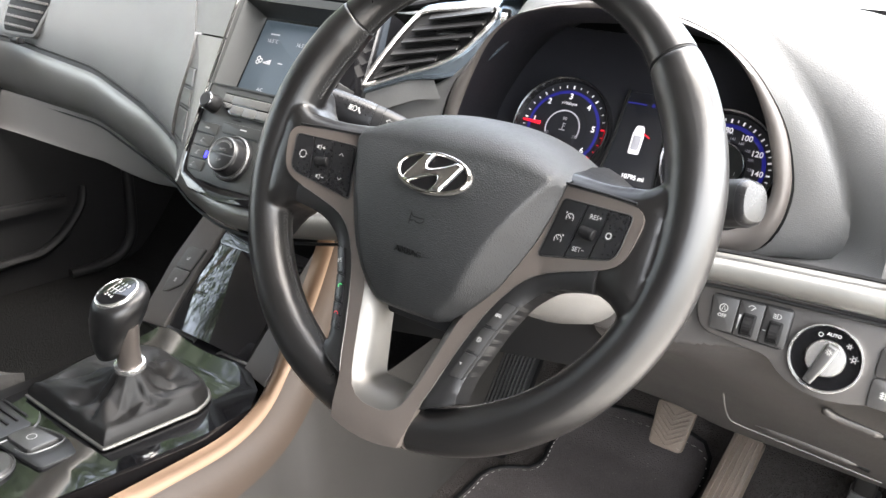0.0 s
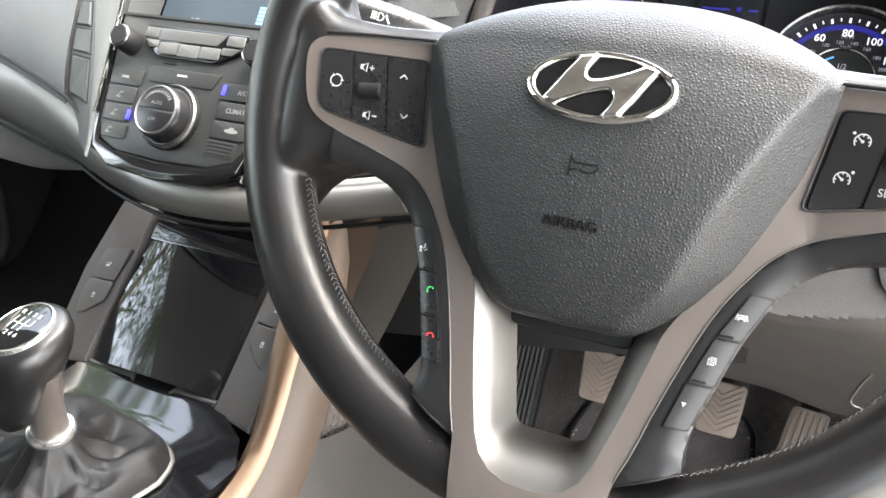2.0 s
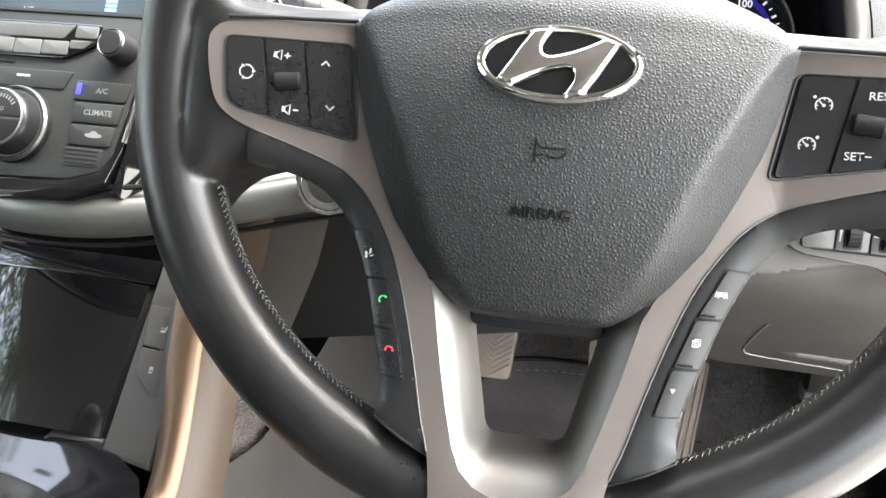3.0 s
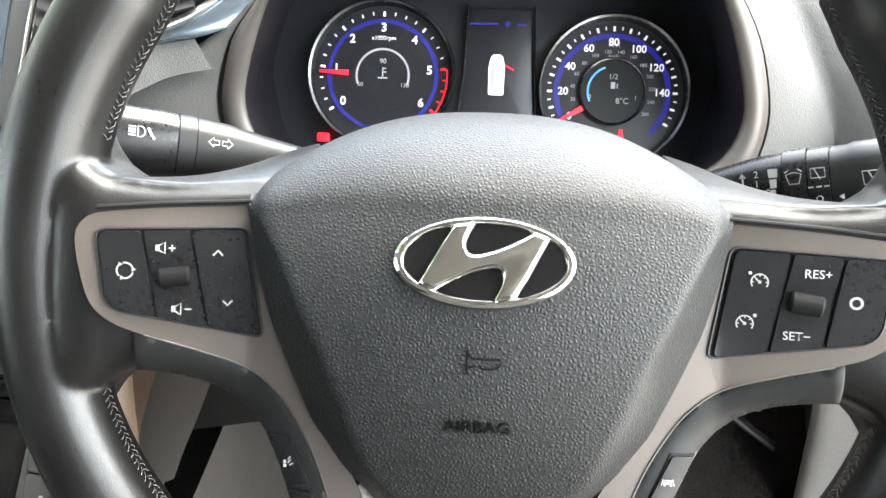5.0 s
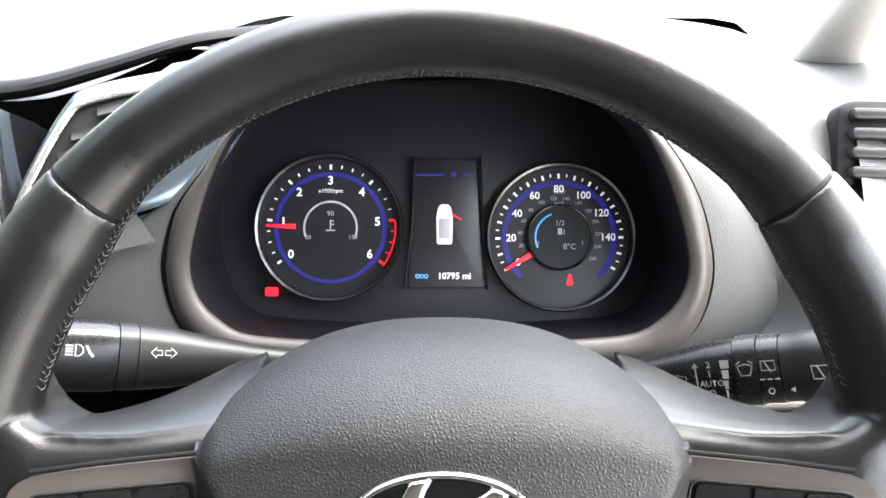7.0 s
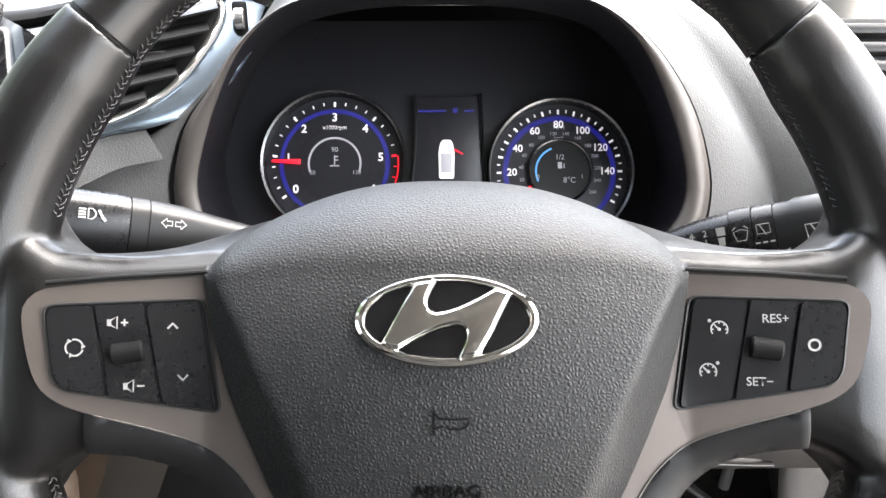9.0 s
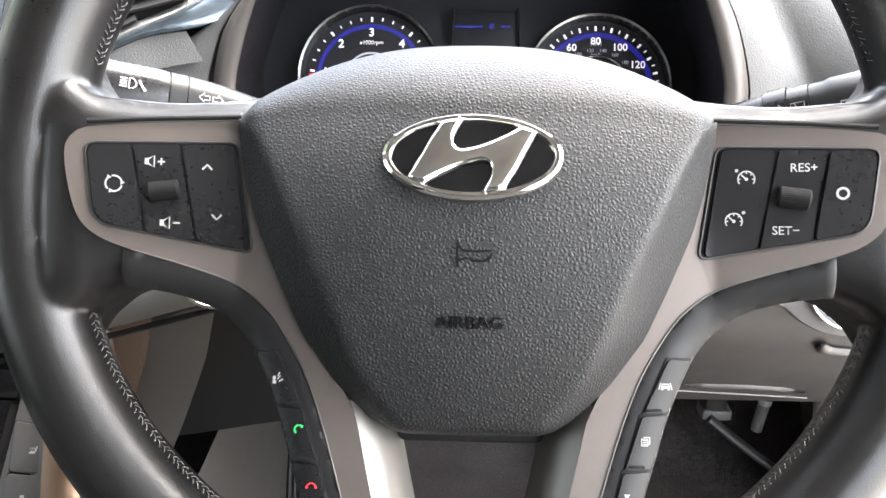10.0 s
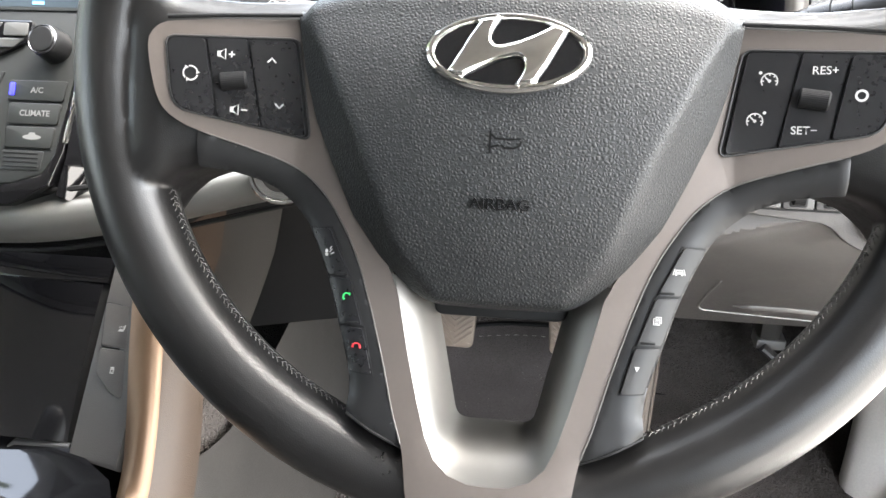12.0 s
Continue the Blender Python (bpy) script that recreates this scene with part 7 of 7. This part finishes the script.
# ---- gear lever ----
gl = thing("gear_lever", pose(-0.402, -0.005, 0.562), "leather gear lever with gathered boot and chrome-edged knob", "gear lever")
FR = [(-0.100, -0.074), (0.055, -0.078), (0.080, 0.024), (0.074, 0.046), (0.058, 0.057), (0.026, 0.065), (-0.036, 0.070), (-0.088, 0.050), (-0.106, 0.0)]
fl = curve_through([(p.x, p.y, 0.003 + 0.09 * p.y) for p in rounded(FR, 0.009, 3)], 64, closed=True)
part("surround", sweep(fl, lambda i, n: oval(0.0030, 0.0024, 10), closed=True), SILVER, gl, "satin silver surround")
base_c = Vector((-0.012, -0.004, 0.0))
top_c = Vector((0.019, -0.016, 0.056))
rings = []
for j in range(29):
    t = j / 28
    out = step(t, [(0, 0), (0.08, 0.02), (0.2, 0.11), (0.35, 0.30), (0.6, 0.60), (0.8, 0.83), (1, 1)])
    high = step(t, [(0, 0), (0.08, 0.010), (0.2, 0.0195), (0.35, 0.0215), (0.6, 0.025), (0.8, 0.038), (1, 0.053)])
    ring = []
    for k in range(128):
        p = fl[k // 2].lerp(fl[(k // 2 + 1) % 64], (k % 2) / 2)
        a = math.atan2(p.y - base_c.y, p.x - base_c.x)
        neck = top_c + Vector((0.0155 * math.cos(a), 0.0155 * math.sin(a), 0))
        q = p.lerp(neck, out)
        q.z = p.z * (1 - out) + 0.003 * out + high
        # four deep gathered folds between the puffed border and the collar
        ph = 2 * a + 0.8 * math.sin(a + 0.6) + 1.3 * (t - 0.5)
        tri = 2 / math.pi * math.asin(math.sin(2.0 * ph + 0.9))
        fold = 0.25 - 1.3 * (1 - abs(math.sin(ph))) ** 1.8 + 0.75 * tri + 0.30 * math.asin(math.sin(7 * a - 5.0 * t)) / 1.57 + 0.12 * math.sin(13 * a + 7 * t)
        q.z += fold * 0.0115 * ease((t - 0.10) / 0.35) * ease((1 - t) / 0.30)
        q.z += 0.0022 * math.sin(3 * a + 1.0) * ease(t / 0.15) * ease((0.6 - t) / 0.4)
        ring.append(q)
    rings.append(ring)
part("boot", loft(rings, caps=False), BOOT, gl, "black leather boot in folds", sharp=48)
LT = Matrix.Translation(top_c) @ Matrix.Rotation(radians(9), 4, "X") @ Matrix.Rotation(radians(4), 4, "Y")
part("collar", turned([(0.0150, -0.004), (0.0172, -0.001), (0.0176, 0.004), (0.0166, 0.0065), (0.0150, 0.007)], 40, m=LT), POLISHED, gl, "polished silver collar")
part("neck", loft([[LT @ Vector((dx + r * math.cos(t), r * 0.95 * math.sin(t), z)) for t in [2 * math.pi * i / 32 for i in range(32)]] for dx, r, z in ((0, 0.0146, 0.006), (0.001, 0.0134, 0.012), (0.003, 0.0126, 0.028), (0.006, 0.0130, 0.044), (0.009, 0.0140, 0.064))]), TAUPE, gl, "satin silver neck")
rings = []
for z, a, b, cx, cy in ((0.015, 0.0080, 0.0090, -0.015, -0.012), (0.019, 0.0126, 0.0150, -0.014, -0.011), (0.034, 0.0180, 0.0215, -0.010, -0.008), (0.056, 0.0236, 0.0275, -0.005, -0.004), (0.074, 0.0266, 0.0308, -0.001, 0.0), (0.086, 0.0268, 0.0308, 0.001, 0.003), (0.093, 0.0250, 0.0290, 0.001, 0.004), (0.0965, 0.0215, 0.0255, 0.0, 0.004), (0.0975, 0.012, 0.014, 0.0, 0.004)):
    rings.append([LT @ Vector((cx + a * math.copysign(abs(math.cos(t)) ** 0.85, math.cos(t)), cy + b * math.copysign(abs(math.sin(t)) ** 0.85, math.sin(t)), z + 0.17 * (b * math.sin(t)) * (z - 0.022) / 0.07)) for t in [2 * math.pi * i / 40 for i in range(40)]])
kn = part("knob", loft(rings), KNOB, gl, "black leather knob", sharp=60)
KT = LT @ Matrix.Translation((-0.0012, 0.003, 0.0968)) @ Matrix.Rotation(radians(9), 4, "X") @ Matrix.Diagonal((0.84, 0.86, 1, 1))
ov = [(x, y) for x, y in oval(0.0228, 0.0272, 48)]
part("knob_frame", loft([[KT @ Vector((x * f, y * f, z)) for x, y in ov] for f, z in ((1.09, -0.0045), (1.07, -0.0005), (1.03, 0.0024), (0.98, 0.0030), (0.95, 0.0018))], caps=False), POLISHED, kn, "polished silver frame of the shift plate")
part("shift_plate", loft([[KT @ Vector((x * f, y * f, z)) for x, y in ov] for f, z in ((0.96, 0.0012), (0.92, 0.0028), (0.5, 0.0040), (0.1, 0.0042))]), GLOSS, kn, "gloss black shift pattern plate")
bm = stroke([[(-0.009, -0.006), (-0.009, 0.008)], [(-0.003, -0.006), (-0.003, 0.008)], [(0.003, -0.006), (0.003, 0.008)], [(0.009, 0.001), (0.009, 0.008)], [(-0.009, 0.001), (0.009, 0.001)]], 0.0011, KT, h=0.0044)
for txt, x, y in (("R", -0.009, 0.0125), ("1", -0.003, 0.0125), ("3", 0.003, 0.0125), ("5", 0.009, 0.0125), ("2", -0.005, -0.0105), ("4", 0.0, -0.0105), ("6", 0.0055, -0.0105)):
    lettering(txt, 0.0062, KT @ Matrix.Translation((x, y, 0)), bm, h=0.0042, bold=0.00015)
part("shift_pattern", bm, PRINT, kn, "white shift pattern", smooth=False)

# ---- floor, shell and seats ----
def floor_z(x, y):
    return 0.285 + 0.30 * ease((y - 0.62) / 0.30) * 0.9


# floor colour carries the shade; the driver's carpet lies over it
tagged(part("floor", grid(lambda u, v: Vector((-1.40 + 1.90 * u, -1.5 + 2.6 * v, floor_z(0, -1.5 + 2.6 * v) + 0.003 * math.sin(9 * u * 3 + 5 * v))), 30, 60), SHADED_CARPET), "carpeted car floor, blackened for the footwell shade", "floor", kind="structure")
tagged(part("carpet", grid(lambda u, v: Vector((-0.262 + 0.74 * u, -0.2 + 1.2 * v, floor_z(0, -0.2 + 1.2 * v) + 0.006)), 10, 40), CARPET), "grey-brown carpet of the driver's footwell", "carpet", kind="structure")
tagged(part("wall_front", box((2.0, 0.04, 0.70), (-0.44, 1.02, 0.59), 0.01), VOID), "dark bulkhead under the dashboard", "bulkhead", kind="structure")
# black here paints the shade over the passenger door and its pocket
wall_left = tagged(part("wall_left", box((0.06, 2.9, 0.62), (-1.40, -0.30, 0.56), 0.02), VOID), "passenger door panel, blackened for the shade on that side", "door panel", kind="structure")
part("pocket_rim", sweep(curve_through([(-1.366, 0.02, 0.360), (-1.358, 0.20, 0.356), (-1.356, 0.339, 0.362), (-1.356, 0.408, 0.368), (-1.358, 0.466, 0.403), (-1.362, 0.512, 0.456), (-1.370, 0.525, 0.500)], 40), lambda i, n: oval(0.010, 0.013, 12), up=(1, 0, 0)), RUBBER, wall_left, "dark rim of the door pocket")
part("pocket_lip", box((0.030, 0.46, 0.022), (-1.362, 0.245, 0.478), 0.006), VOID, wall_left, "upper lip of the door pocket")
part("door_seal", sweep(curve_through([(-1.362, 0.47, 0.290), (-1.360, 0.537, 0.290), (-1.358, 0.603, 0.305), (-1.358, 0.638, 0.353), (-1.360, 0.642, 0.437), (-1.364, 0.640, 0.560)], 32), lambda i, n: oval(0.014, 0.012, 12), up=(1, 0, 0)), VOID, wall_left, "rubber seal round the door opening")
tagged(part("ceiling", grid(lambda u, v: Vector((-1.40 + 1.90 * u, -1.7 + 1.73 * v, 1.46 - 0.05 * (2 * u - 1) ** 4 - 0.08 * ease((v - 0.7) / 0.3))), 24, 24), ROOF_CLOTH), "dark grey headliner", "ceiling", kind="structure")
tagged(part("wall_rear", box((2.0, 0.06, 1.2), (-0.44, -1.72, 0.85), 0.02), DASHDARK), "dark rear of the cabin", "rear wall", kind="structure")
tagged(part("ground", grid(lambda u, v: Vector((-60 + 120 * u, -60 + 120 * v, 0.0)), 4, 4), GROUND), "grey paved ground", "ground", kind="structure")
# driver's side: kick panel, sill with seal, pillars
tagged(part("wall_right", box((0.05, 0.80, 0.72), (0.505, 0.70, 0.60), 0.02), SHROUD), "grey kick panel beside the pedals", "kick panel", kind="structure")
tagged(part("wall_rear_right", box((0.06, 0.95, 0.66), (0.53, -1.30, 0.56), 0.02), DASHDARK), "dark rear door panel", "door panel", kind="structure")
for name, px, py, w in (("trim_1", 0.456, 0.530, 0.050), ("trim_2", 0.490, 0.462, 0.022), ("trim_3", 0.508, 0.420, 0.020)):
    tagged(part(name, sweep(curve_through([(px - 0.02, py + 0.02, 0.66), (px, py, 0.48), (px + 0.004, py - 0.01, 0.36), (px - 0.012, py - 0.05, 0.27)], 18), lambda i, n: oval(w, w * 0.7, 16), up=(0, -1, 0.1)), SUNLIT_TRIM), "grey moulded trim round the door opening, paled as if sunlit", "door trim", kind="structure")
tagged(part("sill", box((0.09, 1.75, 0.10), (0.475, -0.42, 0.285), 0.02), SHROUD), "grey plastic door sill", "door sill", kind="structure")
for name, sx in (("pillar_left", -1.34), ("pillar_right", 0.50)):
    lean = 0.14 if sx < 0 else -0.10
    tagged(part(name, sweep(curve_through([(sx, 0.88, 0.90), (sx + lean * 0.4, 0.52, 1.14), (sx + lean, 0.02, 1.40)], 16), lambda i, n: oval(0.045, 0.03, 16), up=(0, 0.6, 1)), HEADLINER), "pale grey windscreen pillar trim", "pillar", kind="structure")
# floor mat with stitched edge
MT = [(-0.18, 0.12), (-0.182, 0.40), (-0.184, 0.455), (-0.165, 0.495), (-0.137, 0.512), (-0.126, 0.55), (-0.141, 0.63), (-0.118, 0.69), (-0.086, 0.703), (-0.009, 0.709), (0.084, 0.705), (0.108, 0.68), (0.108, 0.60), (0.116, 0.55), (0.20, 0.50), (0.24, 0.20), (0.22, 0.0), (-0.12, 0.0)]
mo = curve_through([(x, y, 0) for x, y in MT], 90, closed=True)
fm = tagged(part("floor_mat", sheet([(p.x, p.y) for p in mo], lambda x, y: floor_z(x, y) + 0.014, cuts_y=[0.05 * k for k in range(1, 13)] + [0.62, 0.64, 0.66, 0.68, 0.69, 0.70], cuts_x=(-0.1, 0, 0.1), depth=0.010), MATS), "charcoal carpet floor mat with stitched edge", "floor mat")
part("edging", sweep([Vector((p.x, p.y, floor_z(p.x, p.y) + 0.013)) for p in mo], lambda i, n: oval(0.004, 0.003, 8), closed=True), RUBBER, fm, "black bound edge")
bm = bmesh.new()
mi = curve_through([(p.x * 0.965 + 0.002, (p.y - 0.33) * 0.965 + 0.33, 0) for p in mo], 300, closed=True)
for a, b in zip(mi[::2], mi[1::2]):
    blot([[(a.x, a.y), (b.x, b.y), (b.x + 0.0012, b.y + 0.0012), (a.x + 0.0012, a.y + 0.0012)]], Matrix.Translation((0, 0, floor_z(a.x, a.y) + 0.0146)), bm)
part("stitching", bm, PALE_THREAD, fm, "grey stitched line")


def seat(x, y, label):
    st = thing("car_seat", pose(x, y, 0.3), label, "car seat", "front seats")
    part("cushion", loft([[Vector((a * 0.27, -0.27 + 0.56 * t, 0.05)) for a in (-1, 1)] + [Vector((0.27 * c, -0.27 + 0.56 * t, 0.22 + 0.04 * (abs(c) ** 3) + 0.03 * math.sin(3 * t) - 0.06 * max(0, t - 0.8) * 5 * 0.3)) for c in [1 - 2 * k / 16 for k in range(17)]] for t in [j / 12 for j in range(13)]]), FABRIC, st, "woven fabric cushion", sharp=60)
    part("backrest", loft([[Vector((0.26 * c, -0.30 - 0.20 * t + (0.035 if abs(c) > 0.75 else 0.0), 0.22 + 0.62 * t)) for c in [1 - 2 * k / 16 for k in range(17)]] + [Vector((a * 0.25, -0.40 - 0.20 * t, 0.22 + 0.62 * t)) for a in (-1, 1)] for t in [j / 12 for j in range(13)]]), FABRIC, st, "woven fabric backrest", sharp=60)
    return st


seat(-0.845, -0.335, "grey woven fabric passenger seat")
seat(0.0, -0.40, "grey woven fabric driver's seat behind the wheel")


# ---- trees beside the car, seen as reflections ----
def tree(x, y, height, seed):
    rnd = random.Random(seed)
    tr = thing("tree", pose(x, y, 0), "leafy green tree beside the parked car", "tree", "trees beside the car")
    bm = bmesh.new()
    top = Vector((rnd.uniform(-0.3, 0.3), rnd.uniform(-0.3, 0.3), height * 0.8))
    sweep(curve_through([(0, 0, -0.05), (top.x * 0.2, top.y * 0.3, height * 0.3), (top.x * 0.8, top.y * 0.6, height * 0.55), top], 14), lambda i, n: oval(0.16 * (1 - 0.8 * i / n), 0.16 * (1 - 0.8 * i / n), 10), up=(1, 0, 0), bm=bm)
    tips = []
    for k in range(16):
        h = height * rnd.uniform(0.22, 0.78)
        a = rnd.uniform(0, 6.28)
        r = (1.6 - 0.9 * h / height) * rnd.uniform(0.6, 1.1)
        tip = Vector((r * math.cos(a), r * math.sin(a), h + rnd.uniform(0.2, 0.7)))
        sweep(curve_through([(top.x * 0.4, top.y * 0.4, h), (tip.x * 0.5, tip.y * 0.5, h + 0.25), tip], 7), lambda i, n: oval(0.04 * (1 - 0.7 * i / n), 0.04 * (1 - 0.7 * i / n), 6), up=(0.1, 0.1, 1), bm=bm)
        tips.append(tip)
    part("trunk", bm, BARK, tr, "brown trunk with limbs")
    verts, faces = [], []
    for tip in tips + [top]:
        for _ in range(430):
            c = tip + Vector((rnd.gauss(0, 0.38), rnd.gauss(0, 0.38), rnd.gauss(0, 0.34)))
            u = Vector((rnd.gauss(0, 1), rnd.gauss(0, 1), rnd.gauss(0, 1))).normalized()
            w = u.orthogonal().normalized()
            s = rnd.uniform(0.04, 0.085)
            b = len(verts)
            verts += [c - u * s, c + w * s * 0.5, c + u * s, c - w * s * 0.5]
            faces.append((b, b + 1, b + 2, b + 3))
    me = bpy.data.meshes.new("crown")
    me.from_pydata([tuple(v) for v in verts], [], faces)
    me.materials.append(LEAF)
    new("crown", me).parent = tr


for i, (x, y, h) in enumerate(((-4.4, -2.9, 5.0), (-4.9, -0.5, 5.8), (-4.3, 1.6, 4.8), (-4.8, 3.9, 5.6))):
    tree(x, y, h, 20 + i)
